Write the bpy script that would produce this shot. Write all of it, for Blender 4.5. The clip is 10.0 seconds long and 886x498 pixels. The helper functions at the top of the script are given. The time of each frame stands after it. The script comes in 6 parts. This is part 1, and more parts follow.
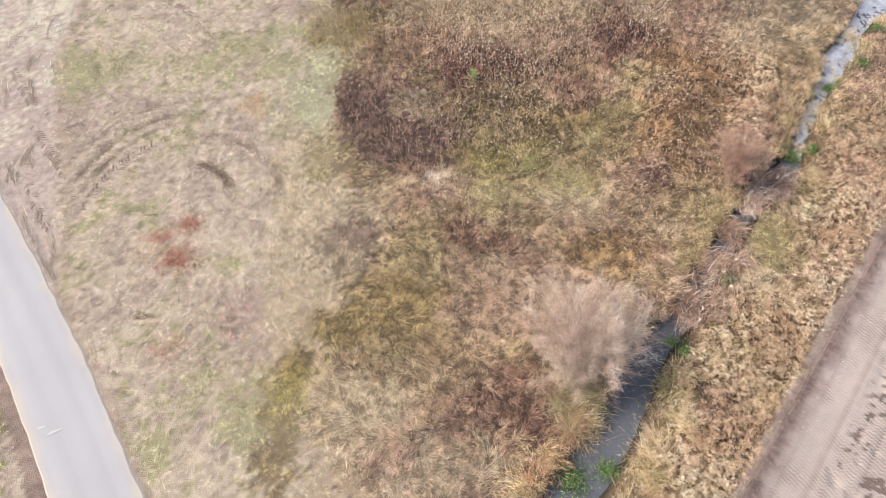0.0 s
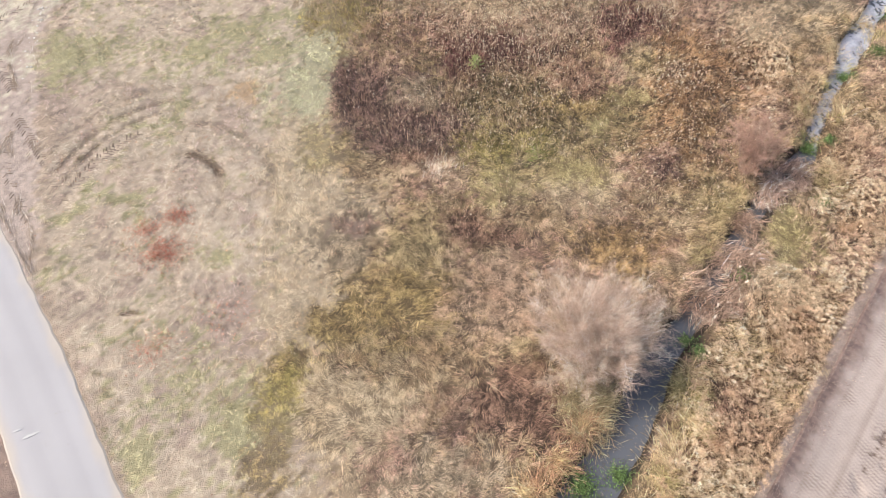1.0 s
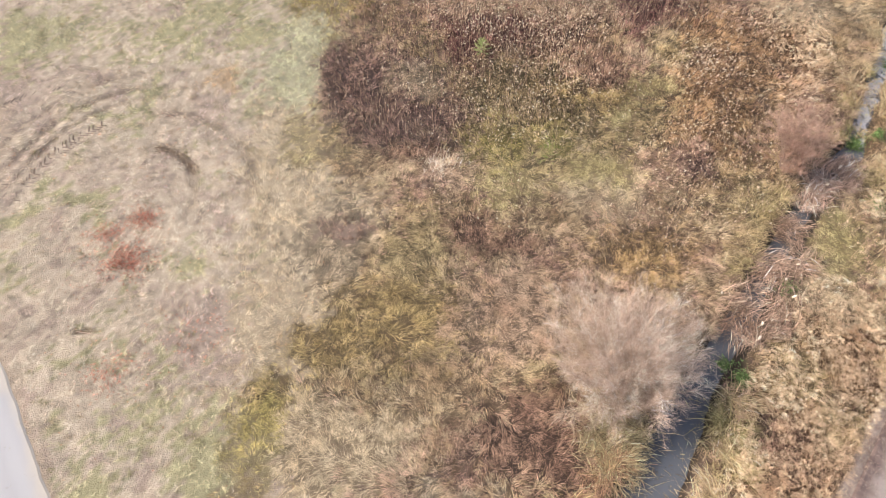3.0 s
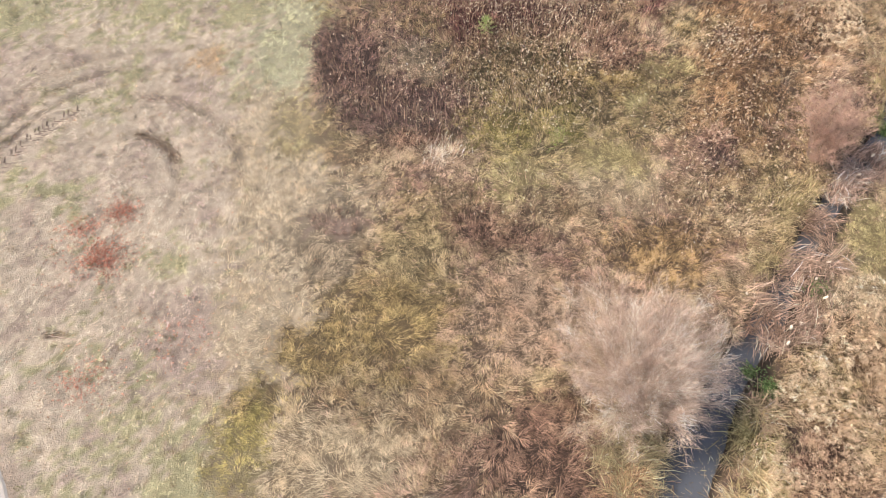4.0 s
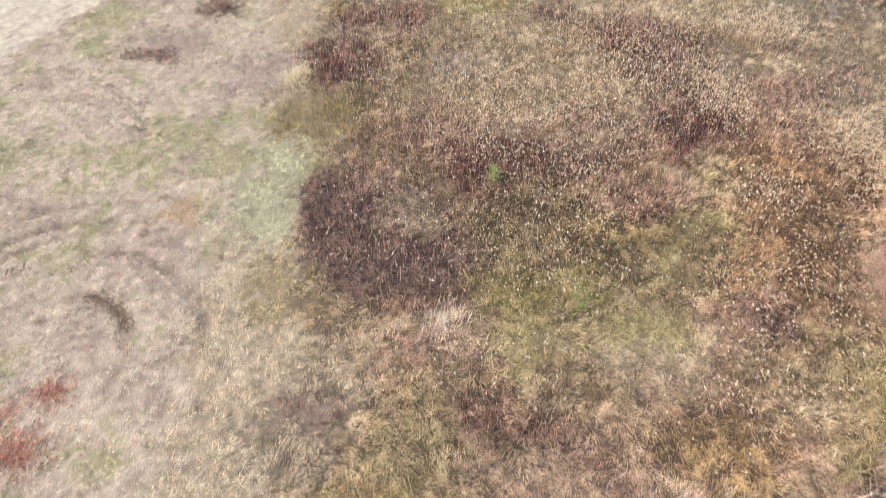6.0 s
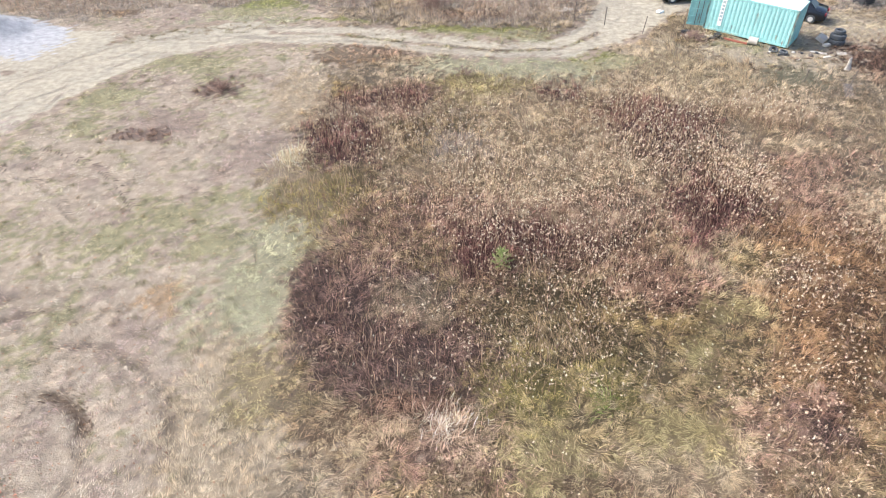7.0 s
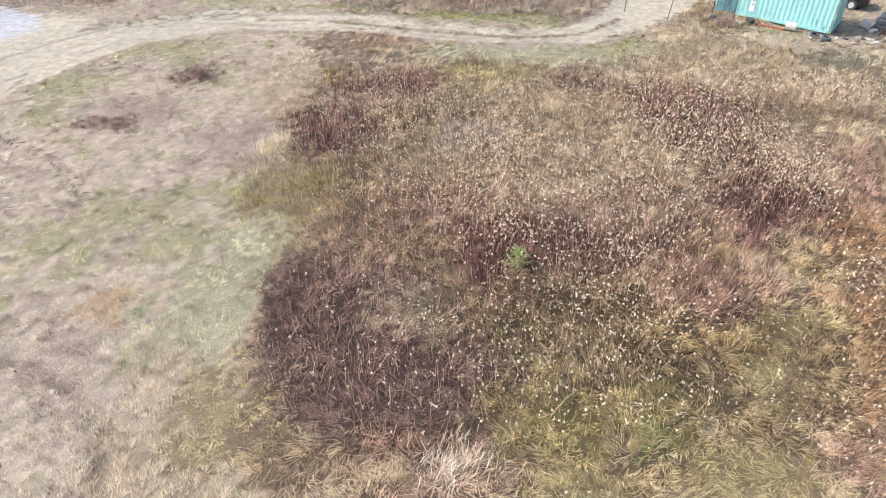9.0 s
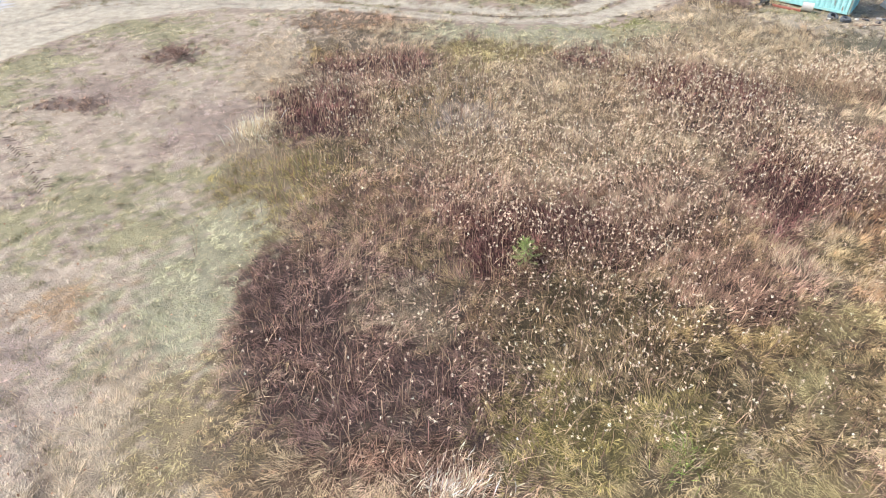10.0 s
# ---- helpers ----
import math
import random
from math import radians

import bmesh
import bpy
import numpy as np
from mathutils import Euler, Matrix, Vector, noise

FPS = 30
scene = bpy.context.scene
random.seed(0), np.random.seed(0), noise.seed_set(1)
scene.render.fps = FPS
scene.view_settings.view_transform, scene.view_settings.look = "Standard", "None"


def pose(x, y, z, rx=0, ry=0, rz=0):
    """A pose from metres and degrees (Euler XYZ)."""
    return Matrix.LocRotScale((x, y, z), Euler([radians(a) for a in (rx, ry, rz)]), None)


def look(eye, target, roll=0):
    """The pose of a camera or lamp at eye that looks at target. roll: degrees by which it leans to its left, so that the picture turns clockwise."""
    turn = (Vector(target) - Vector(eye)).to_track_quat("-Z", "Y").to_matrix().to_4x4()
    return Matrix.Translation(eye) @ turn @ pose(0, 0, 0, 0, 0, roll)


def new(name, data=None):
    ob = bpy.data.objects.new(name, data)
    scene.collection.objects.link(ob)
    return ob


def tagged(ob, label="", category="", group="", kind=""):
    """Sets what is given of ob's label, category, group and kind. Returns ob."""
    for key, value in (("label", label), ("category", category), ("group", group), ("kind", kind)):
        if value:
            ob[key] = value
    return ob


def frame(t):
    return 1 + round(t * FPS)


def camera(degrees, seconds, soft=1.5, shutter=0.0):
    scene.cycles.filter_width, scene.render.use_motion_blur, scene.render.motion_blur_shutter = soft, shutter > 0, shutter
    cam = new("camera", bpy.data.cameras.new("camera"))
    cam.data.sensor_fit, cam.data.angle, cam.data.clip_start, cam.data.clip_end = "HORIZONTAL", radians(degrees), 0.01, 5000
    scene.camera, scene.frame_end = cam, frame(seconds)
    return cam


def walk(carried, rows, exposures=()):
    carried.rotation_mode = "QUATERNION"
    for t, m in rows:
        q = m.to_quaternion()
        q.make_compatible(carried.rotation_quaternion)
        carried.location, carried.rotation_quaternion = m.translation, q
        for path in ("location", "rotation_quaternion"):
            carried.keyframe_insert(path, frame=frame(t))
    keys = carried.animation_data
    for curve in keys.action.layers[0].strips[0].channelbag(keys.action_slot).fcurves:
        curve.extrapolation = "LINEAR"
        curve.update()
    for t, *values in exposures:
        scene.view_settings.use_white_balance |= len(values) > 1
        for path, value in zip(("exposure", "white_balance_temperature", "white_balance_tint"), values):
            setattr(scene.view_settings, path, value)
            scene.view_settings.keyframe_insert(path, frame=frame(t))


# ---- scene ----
cam = camera(68.3, 10.0, soft=0.7, shutter=0.22)
PATH = [
    (0, (0.269, -22.374, 28.833), (0.286, -21.305, 27.143), 0.22),
    (0.5, (0.099, -22.153, 28.059), (0.124, -21.084, 26.369), 0.67),
    (1, (-0.028, -21.712, 27.281), (0.004, -20.646, 25.589), 1.02),
    (1.5, (-0.115, -21.149, 26.506), (-0.080, -20.086, 24.811), 1.27),
    (2, (-0.168, -20.516, 25.737), (-0.130, -19.458, 24.040), 1.43),
    (2.5, (-0.191, -19.837, 24.975), (-0.152, -18.781, 23.277), 1.51),
    (4, (-0.124, -17.520, 22.717), (-0.091, -16.513, 20.989), 1.34),
    (4.5, (-0.071, -16.638, 21.961), (-0.045, -15.724, 20.183), 1.17),
    (5, (-0.010, -15.704, 21.196), (0.009, -14.876, 19.376), 0.97),
    (5.1, (0.003, -15.512, 21.042), (0.021, -14.688, 19.220), 0.93),
    (5.2, (0.016, -15.318, 20.887), (0.033, -14.491, 19.066), 0.89),
    (5.3, (0.029, -15.124, 20.731), (0.045, -14.278, 18.919), 0.84),
    (5.4, (0.042, -14.928, 20.575), (0.058, -14.034, 18.786), 0.80),
    (5.5, (0.055, -14.731, 20.419), (0.071, -13.767, 18.667), 0.75),
    (5.6, (0.068, -14.534, 20.261), (0.084, -13.495, 18.552), 0.70),
    (5.7, (0.081, -14.336, 20.103), (0.096, -13.223, 18.441), 0.66),
    (5.8, (0.093, -14.138, 19.944), (0.109, -12.939, 18.344), 0.61),
    (5.9, (0.106, -13.941, 19.785), (0.121, -12.663, 18.246), 0.56),
    (6, (0.118, -13.743, 19.625), (0.132, -12.395, 18.148), 0.52),
    (6.1, (0.130, -13.546, 19.464), (0.143, -12.149, 18.033), 0.47),
    (6.2, (0.142, -13.350, 19.302), (0.154, -11.915, 17.910), 0.43),
    (6.4, (0.165, -12.961, 18.977), (0.173, -11.482, 17.630), 0.34),
    (6.6, (0.187, -12.578, 18.648), (0.191, -11.074, 17.330), 0.25),
    (6.8, (0.207, -12.204, 18.317), (0.208, -10.686, 17.015), 0.16),
    (7, (0.224, -11.839, 17.983), (0.222, -10.314, 16.689), 0.08),
    (7.3, (0.247, -11.314, 17.478), (0.240, -9.779, 16.196), -0.02),
    (7.5, (0.258, -10.980, 17.138), (0.248, -9.434, 15.869), -0.08),
    (8, (0.273, -10.205, 16.283), (0.258, -8.646, 15.030), -0.20),
    (8.5, (0.265, -9.502, 15.427), (0.247, -7.946, 14.170), -0.23),
    (9, (0.229, -8.824, 14.582), (0.213, -7.264, 13.331), -0.18),
    (9.5, (0.161, -8.074, 13.766), (0.152, -6.513, 12.515), -0.01),
    (10, (0.056, -7.085, 12.999), (0.060, -5.532, 11.739), 0.30),
]
walk(cam, [(t, look(eye, target, roll)) for t, eye, target, roll in PATH],
     exposures=[(0.0, 1.30, 6500, 10), (5.2, 1.32, 6700, 10), (6.6, 1.35, 6150, 10), (10.0, 1.34, 6100, 10)])

# ---- light ----
world = bpy.data.worlds.new("overcast_sky")
scene.world = world
world.use_nodes = True
wn = world.node_tree.nodes
sky = wn.new("ShaderNodeTexSky")
sky.sky_type = "NISHITA"
sky.sun_disc = False
sky.sun_elevation, sky.sun_rotation = radians(41), radians(-78)
sky.air_density, sky.dust_density, sky.ozone_density = 1.0, 4.0, 1.0
world.node_tree.links.new(sky.outputs["Color"], wn["Background"].inputs["Color"])
wn["Background"].inputs["Strength"].default_value = 0.108
sun_data = bpy.data.lights.new("sun", "SUN")
sun_data.energy, sun_data.angle, sun_data.color = 1.9, radians(12), (1.0, 0.95, 0.89)
sun = new("sun", sun_data)
sun.matrix_world = look((-37, 8, 33), (0, 0, 0))


# ---- number helpers ----
def lin(r, g, b):
    """Linear colour from 8-bit sRGB."""
    out = []
    for v in (r, g, b):
        v /= 255
        out.append(v / 12.92 if v <= 0.04045 else ((v + 0.055) / 1.055) ** 2.4)
    return tuple(out)


def lattice(ix, iy, seed):
    h = (ix.astype(np.int64) * 374761393 + iy.astype(np.int64) * 668265263 + seed * 974711) & 0x7FFFFFFF
    h = ((h ^ (h >> 13)) * 1274126177) & 0x7FFFFFFF
    return ((h ^ (h >> 16)) & 0xFFFF) / 65535.0


def vnoise(x, y, size, seed):
    """Smooth value noise, 0 to 1, with cells of the given size."""
    u, v = x / size, y / size
    iu, iv = np.floor(u), np.floor(v)
    fu, fv = u - iu, v - iv
    fu, fv = fu * fu * (3 - 2 * fu), fv * fv * (3 - 2 * fv)
    a, b = lattice(iu, iv, seed), lattice(iu + 1, iv, seed)
    c, d = lattice(iu, iv + 1, seed), lattice(iu + 1, iv + 1, seed)
    return (a * (1 - fu) + b * fu) * (1 - fv) + (c * (1 - fu) + d * fu) * fv


def fbm(x, y, size, seed):
    return (vnoise(x, y, size, seed) * 0.5 + vnoise(x, y, size / 2.1, seed + 7) * 0.3
            + vnoise(x, y, size / 4.3, seed + 13) * 0.2)


def smooth(a, b, v):
    s = np.clip((v - a) / (b - a), 0, 1)
    return s * s * (3 - 2 * s)


def strip(x, y, line):
    """Distance to a polyline of (x, y, half width), and the half width at the nearest place."""
    best, wide = np.full(np.shape(x), 1e9), np.zeros(np.shape(x))
    for (x0, y0, w0), (x1, y1, w1) in zip(line, line[1:]):
        dx, dy = x1 - x0, y1 - y0
        s = np.clip(((x - x0) * dx + (y - y0) * dy) / (dx * dx + dy * dy), 0, 1)
        d = np.hypot(x - x0 - s * dx, y - y0 - s * dy)
        near = d < best
        best, wide = np.where(near, d, best), np.where(near, w0 + s * (w1 - w0), wide)
    return best, wide


# ---- plan ----
DITCH = [(-9, -34, 0.9), (2, -21.5, 0.9), (6.1, -16.2, 0.95), (7.6, -14.4, 0.95), (8.9, -12.4, 0.85), (10.6, -9.9, 0.6), (11.4, -9.0, 0.45),
         (13.4, -6.7, 0.35), (16.0, -3.2, 0.3), (18.2, -0.6, 0.3), (20.8, 1.8, 0.36), (22.3, 4.4, 0.26), (24.4, 7.6, 0.3), (26.3, 10.3, 0.75),
         (28.6, 13.3, 0.5), (30.8, 15.9, 0.8), (40, 27, 0.8), (70, 64, 0.8)]
SAND = [(-19.0, -7.5, 0.5), (-21.8, -2.6, 1.3), (-24.2, 3.0, 2.6), (-26.6, 10, 2.6), (-27.0, 17, 2.8), (-24.8, 24.2, 3.0), (-19.5, 30.2, 2.2), (-13.2, 32.9, 1.6),
        (-7.0, 32.5, 1.3), (-1.2, 30.8, 1.1), (4.4, 29.8, 1.1), (8.1, 30.2, 1.3), (11.4, 33.1, 1.6), (14.5, 37.0, 2.6), (16.5, 41.5, 5.0), (17, 50, 7.0)]
ROAD = [(-58, 46, 1.6), (-36, 16.8, 1.6), (-25.4, -0.8, 1.6), (-22.0, -5.2, 1.6), (-17.7, -11.1, 1.6), (-13.6, -17.2, 1.6), (-6, -28.5, 1.6), (20, -67, 1.6)]
FIELD_AT, FIELD_ALONG = (18.5, -9.4), (0.641, 0.768)
RUTS = [(-14.1, -10.8, 2.9, 84, 98, 0.12, 0.8), (-13.7, -1.1, 2.85, 30, 80, 0.22, 1.1), (-13.7, -1.1, 2.8, -20, 35, 0.15, 0.3), (-13.3, -0.9, 4.8, -8, 95, 0.26, 0.34), (-13.3, -0.9, 4.2, 30, 120, 0.13, 0.2),
        (-13.0, -1.2, 7.2, 105, 165, 0.2, 0.4), (-13.0, -1.2, 6.4, 100, 168, 0.17, 0.32), (-13.0, -1.2, 8.2, 90, 158, 0.18, 0.22),
        (-14.0, 12.0, 6.4, 195, 330, 0.2, 0.12), (-13.5, 12.5, 8.2, 190, 300, 0.2, 0.12)]
# wheel tracks: from, to, how far they bow, how deep they are pressed
TRACKS = [(-23.7, 4.9, -20.6, 1.0, 0.0, 1.0), (-21.7, 4.2, -18.2, 5.6, 0.3, 0.9), (-23.2, 1.8, -20.4, -2.6, -0.2, 0.7), (-22.4, 3.0, -18.9, -1.6, -0.2, 0.6),
          (-18.6, 0.0, -16.2, 3.2, 0.4, 1.0), (-18.9, -1.1, -17.0, 2.2, 0.4, 0.8), (-20.6, 17.5, -14.0, 12.2, 0.7, 0.9), (-22.0, 15.6, -16.2, 10.8, 0.7, 0.6),
          (-26.4, 9.6, -24.2, 6.4, 0.0, 0.9), (-27.6, 12.4, -25.0, 15.4, 0.0, 0.8), (-20.9, -13.2, -17.6, -18.2, 0.0, 0.7), (-21.5, -13.0, -18.1, -18.0, 0.0, 0.7)]
WATER = -0.5


def in_tracks(x, y):
    """How far, 0 to 1, a place lies in a wheel track."""
    deep = np.zeros(np.shape(x))
    for x0, y0, x1, y1, bow, press in TRACKS:
        d = math.hypot(x1 - x0, y1 - y0)
        c, s_ = (x1 - x0) / d, (y1 - y0) / d
        u = ((x - x0) * c + (y - y0) * s_) / d
        v = (y - y0) * c - (x - x0) * s_ - bow * np.sin(math.pi * np.clip(u, 0, 1))
        deep = np.maximum(deep, press * (1 - smooth(0.22, 0.36, np.abs(v))) * smooth(-0.02, 0.04, u) * (1 - smooth(0.96, 1.02, u)))
    return deep


def field_side(x, y):
    """Metres past the edge of the ploughed field; negative on the meadow."""
    return (x - FIELD_AT[0]) * FIELD_ALONG[1] - (y - FIELD_AT[1]) * FIELD_ALONG[0]


def rut_depth(x, y):
    """How deep, 0 to 1, wheels have cut at a place."""
    deep = np.zeros(np.shape(x))
    for cx, cy, r, a0, a1, w, strong in RUTS:
        d = np.abs(np.hypot(x - cx, y - cy) + 0.5 * (fbm(x, y, 3.0, 3) - 0.5) - r)
        a = np.degrees(np.arctan2(y - cy, x - cx)) % 360
        a = np.where(a > a1 + 60, a - 360, a)
        ends = smooth(a0 - 12, a0 + 14, a) * (1 - smooth(a1 - 14, a1 + 12, a))
        deep = np.maximum(deep, (1 - smooth(w * 0.4, w * 1.5, d)) * ends * strong * (0.5 + 0.9 * vnoise(x, y, 0.6, 5)))
    return deep


def height(x, y):
    z = 0.10 * (fbm(x, y, 6.0, 11) - 0.5) + 0.05 * (vnoise(x, y, 0.9, 12) - 0.5) 
    d, w = strip(x, y, DITCH)
    wob = d + 0.5 * (fbm(x, y, 1.2, 21) - 0.5)
    bank = smooth(w * 0.7, w + 0.45, wob)
    z = z * bank - 0.82 * (1 - bank)
    road, rw = strip(x, y, ROAD)
    flat = 1 - smooth(rw, rw + 1.2, road)
    z = z * (1 - flat) - 0.02 * flat
    f = field_side(x, y)
    z = z + 0.10 * np.exp(-((f - 0.3) / 0.35) ** 2) - 0.05 * smooth(0.8, 1.6, f)
    z = z - 0.18 * rut_depth(x, y) - 0.03 * in_tracks(x, y)
    lane = (x - FIELD_AT[0]) * FIELD_ALONG[1] - (y - FIELD_AT[1]) * FIELD_ALONG[0]
    z = z + smooth(1.2, 1.8, f) * (0.012 * np.sin(lane * 5.2 + 2.0 * fbm(x, y, 4.0, 17)) - 0.07 * smooth(0.72, 0.86, vnoise(x, y, 0.45, 19)) * smooth(2.2, 3.5, f))
    s, sw = strip(x, y, SAND)
    worn = smooth(sw - 0.3, sw + 0.9, s)
    z = z * (0.2 + 0.8 * worn)
    z = z + 0.05 * (vnoise(x, y, 0.42, 14) - 0.5) * smooth(sw - 0.2, sw + 0.8, s) * (1 - flat) * bank * (f < 0)
    z = z - 0.06 * (1 - smooth(sw * 0.7, sw + 0.6, s)) * (road > rw + 0.3)
    z = z + 1.2 * np.exp(-((x + 31.5) ** 2 + (y - 32.6) ** 2) / 4.5)
    return z


# kind: blade colour, second blade colour, soil colour, blade length, uprightness, density
KINDS = {
    "lawn": (lin(249, 236, 212), lin(166, 149, 131), lin(157, 143, 126), 0.19, 0.32, 1.0),
    "lawn_green": (lin(215, 206, 168), lin(168, 156, 128), lin(134, 128, 100), 0.2, 0.4, 1.0),
    "mauve_lawn": (lin(214, 193, 180), lin(144, 125, 117), lin(140, 125, 112), 0.2, 0.42, 1.0),
    "purple_lawn": (lin(144, 120, 110), lin(160, 138, 120), lin(116, 100, 89), 0.3, 0.7, 1.0),
    "grey_lawn": (lin(236, 220, 192), lin(180, 162, 136), lin(146, 132, 112), 0.3, 0.42, 1.0),
    "rust_lawn": (lin(214, 180, 140), lin(172, 150, 122), lin(146, 128, 106), 0.19, 0.4, 1.0),
    "dry_green": (lin(214, 210, 176), lin(178, 172, 140), lin(140, 135, 112), 0.25, 0.4, 1.0),
    "sand": (lin(160, 146, 122), lin(146, 130, 106), lin(166, 157, 139), 0.07, 0.4, 0.0),
    "track": (lin(172, 156, 132), lin(132, 116, 98), lin(150, 136, 126), 0.1, 0.4, 0.04),
    "mud": (lin(150, 132, 112), lin(112, 96, 82), lin(124, 107, 97), 0.1, 0.4, 0.12),
    "dirt": (lin(172, 156, 132), lin(132, 116, 98), lin(140, 125, 110), 0.1, 0.4, 0.45),
    "gravel": (lin(190, 180, 160), lin(170, 160, 140), lin(172, 171, 172), 0.07, 0.4, 0.0),
    "yard": (lin(218, 204, 172), lin(168, 156, 132), lin(154, 142, 125), 0.3, 0.45, 0.85),
    "field": (lin(190, 170, 140), lin(170, 150, 130), lin(160, 146, 136), 0.1, 0.4, 0.0),
    "verge": (lin(164, 164, 108), lin(144, 136, 92), lin(116, 114, 74), 0.2, 0.45, 1.0),
    "bed": (lin(120, 104, 70), lin(100, 86, 60), lin(48, 41, 34), 0.2, 0.4, 0.05),
    # tall kinds: their dark soils also hold shade between the tufts
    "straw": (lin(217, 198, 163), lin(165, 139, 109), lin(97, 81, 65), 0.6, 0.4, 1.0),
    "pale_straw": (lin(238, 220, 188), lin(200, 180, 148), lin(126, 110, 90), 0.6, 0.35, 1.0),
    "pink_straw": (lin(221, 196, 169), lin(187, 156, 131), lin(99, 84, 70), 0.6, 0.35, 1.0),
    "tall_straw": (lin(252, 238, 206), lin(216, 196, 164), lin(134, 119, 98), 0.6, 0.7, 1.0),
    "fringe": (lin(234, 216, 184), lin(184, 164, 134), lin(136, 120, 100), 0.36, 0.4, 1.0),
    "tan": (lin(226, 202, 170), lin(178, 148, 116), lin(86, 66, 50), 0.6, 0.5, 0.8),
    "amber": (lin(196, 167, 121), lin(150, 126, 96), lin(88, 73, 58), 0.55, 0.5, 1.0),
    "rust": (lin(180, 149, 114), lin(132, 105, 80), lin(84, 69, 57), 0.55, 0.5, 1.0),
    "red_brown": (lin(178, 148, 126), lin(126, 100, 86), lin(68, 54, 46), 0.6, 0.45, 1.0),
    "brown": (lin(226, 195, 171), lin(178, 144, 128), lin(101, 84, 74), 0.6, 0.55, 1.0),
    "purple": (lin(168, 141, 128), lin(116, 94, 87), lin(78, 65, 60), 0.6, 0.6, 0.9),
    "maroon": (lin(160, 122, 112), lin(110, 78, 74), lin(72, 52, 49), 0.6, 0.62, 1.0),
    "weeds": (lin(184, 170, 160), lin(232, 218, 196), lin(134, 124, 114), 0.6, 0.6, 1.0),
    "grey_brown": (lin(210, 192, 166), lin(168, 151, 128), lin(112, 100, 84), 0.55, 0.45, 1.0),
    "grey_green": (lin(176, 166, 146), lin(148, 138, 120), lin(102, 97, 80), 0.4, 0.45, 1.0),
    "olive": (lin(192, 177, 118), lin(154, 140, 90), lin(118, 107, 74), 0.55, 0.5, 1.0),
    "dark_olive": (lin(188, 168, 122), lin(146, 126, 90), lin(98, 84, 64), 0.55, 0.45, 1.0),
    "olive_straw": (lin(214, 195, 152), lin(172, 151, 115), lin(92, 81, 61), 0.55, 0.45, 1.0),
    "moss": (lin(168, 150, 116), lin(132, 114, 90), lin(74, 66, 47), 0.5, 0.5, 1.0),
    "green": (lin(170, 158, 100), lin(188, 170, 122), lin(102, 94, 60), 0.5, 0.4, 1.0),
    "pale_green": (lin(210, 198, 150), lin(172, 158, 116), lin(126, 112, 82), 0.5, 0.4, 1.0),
}
NAMES = list(KINDS)
PATCHES = []


def patch(kind, x, y, rx, ry):
    """A soft-edged patch of one sort of growth."""
    PATCHES.append((NAMES.index(kind), x, y, rx, ry))


patch("olive", -6.5, 13.3, 1.3, 3.4)
patch("pale_green", -6.0, 2.6, 1.0, 1.3)
patch("dry_green", -7.7, 7.0, 1.5, 2.2)
patch("purple", -3.1, 6.1, 2.9, 3.7)
patch("purple", 12.5, 13.9, 2.8, 2.9)
patch("brown", 3.2, 12.0, 5.5, 2.5)
patch("grey_brown", -1.2, 6.2, 1.0, 1.2)
patch("moss", 5.5, 4.1, 4.3, 2.7)
patch("green", 5.0, 1.3, 3.5, 1.3)
patch("green", 2.8, 2.3, 1.0, 1.7)
patch("pink_straw", 0.2, 0.2, 1.2, 0.7)
patch("pale_straw", 7.3, -0.4, 2.8, 1.8)
patch("rust", 13.7, 3.6, 3.0, 3.5)
patch("rust", 17.5, 9.9, 2.9, 4.7)
patch("amber", 9.3, -3.9, 2.1, 1.3)
patch("purple", 12.2, 0.4, 0.9, 1.0)
patch("grey_brown", -4.5, -3.0, 1.8, 2.2)
patch("olive_straw", -0.7, -3.8, 1.6, 2.1)
patch("dark_olive", -1.5, -7.6, 3.1, 1.7)
patch("dark_olive", -6.2, -10.4, 1.2, 1.1)
patch("pale_green", -6.8, -13.0, 0.9, 1.8)
patch("lawn_green", -8.4, -13.0, 0.8, 1.8)
patch("pale_straw", -3.2, -12.6, 2.5, 1.4)
patch("pink_straw", 3.2, -7.8, 2.8, 1.5)
patch("red_brown", 3.4, -12.4, 2.8, 1.8)
patch("red_brown", 5.3, -13.7, 1.3, 1.8)
patch("grey_brown", 0.6, -15.6, 2.9, 1.1)
patch("mauve_lawn", -9.5, -7.9, 1.7, 1.8)
patch("mauve_lawn", -21.9, 6.2, 1.7, 2.8)
patch("lawn_green", -21.8, 9.6, 2.0, 2.3)
patch("lawn_green", -12.6, -14.9, 1.0, 1.4)
patch("tan", 13.1, -13.7, 2.5, 2.8)
patch("red_brown", 12.8, -12.8, 1.1, 1.2)
patch("tan", 16.7, -9.1, 2.0, 2.4)
patch("pale_green", 18.2, -4.0, 1.6, 1.8)
patch("tan", 23.1, 1.1, 2.2, 4.5)
patch("brown", 24.0, -0.2, 1.1, 3.2)
patch("rust", 21.0, -2.8, 0.8, 0.9)
patch("brown", 29.0, 10.9, 1.6, 4.8)
patch("olive_straw", 14.8, -2.1, 1.2, 2.2)
patch("amber", 9.2, -4.6, 1.8, 1.4)
patch("pale_green", 10.9, -12.2, 1.0, 1.3)
patch("tan", 19.9, 9.2, 1.6, 3.1)
patch("maroon", -5.3, 18.3, 1.8, 2.4)
patch("brown", -2.6, 22.7, 2.9, 1.7)
patch("maroon", 11.5, 12.1, 1.5, 2.9)
patch("maroon", 12.1, 20.1, 2.7, 2.8)
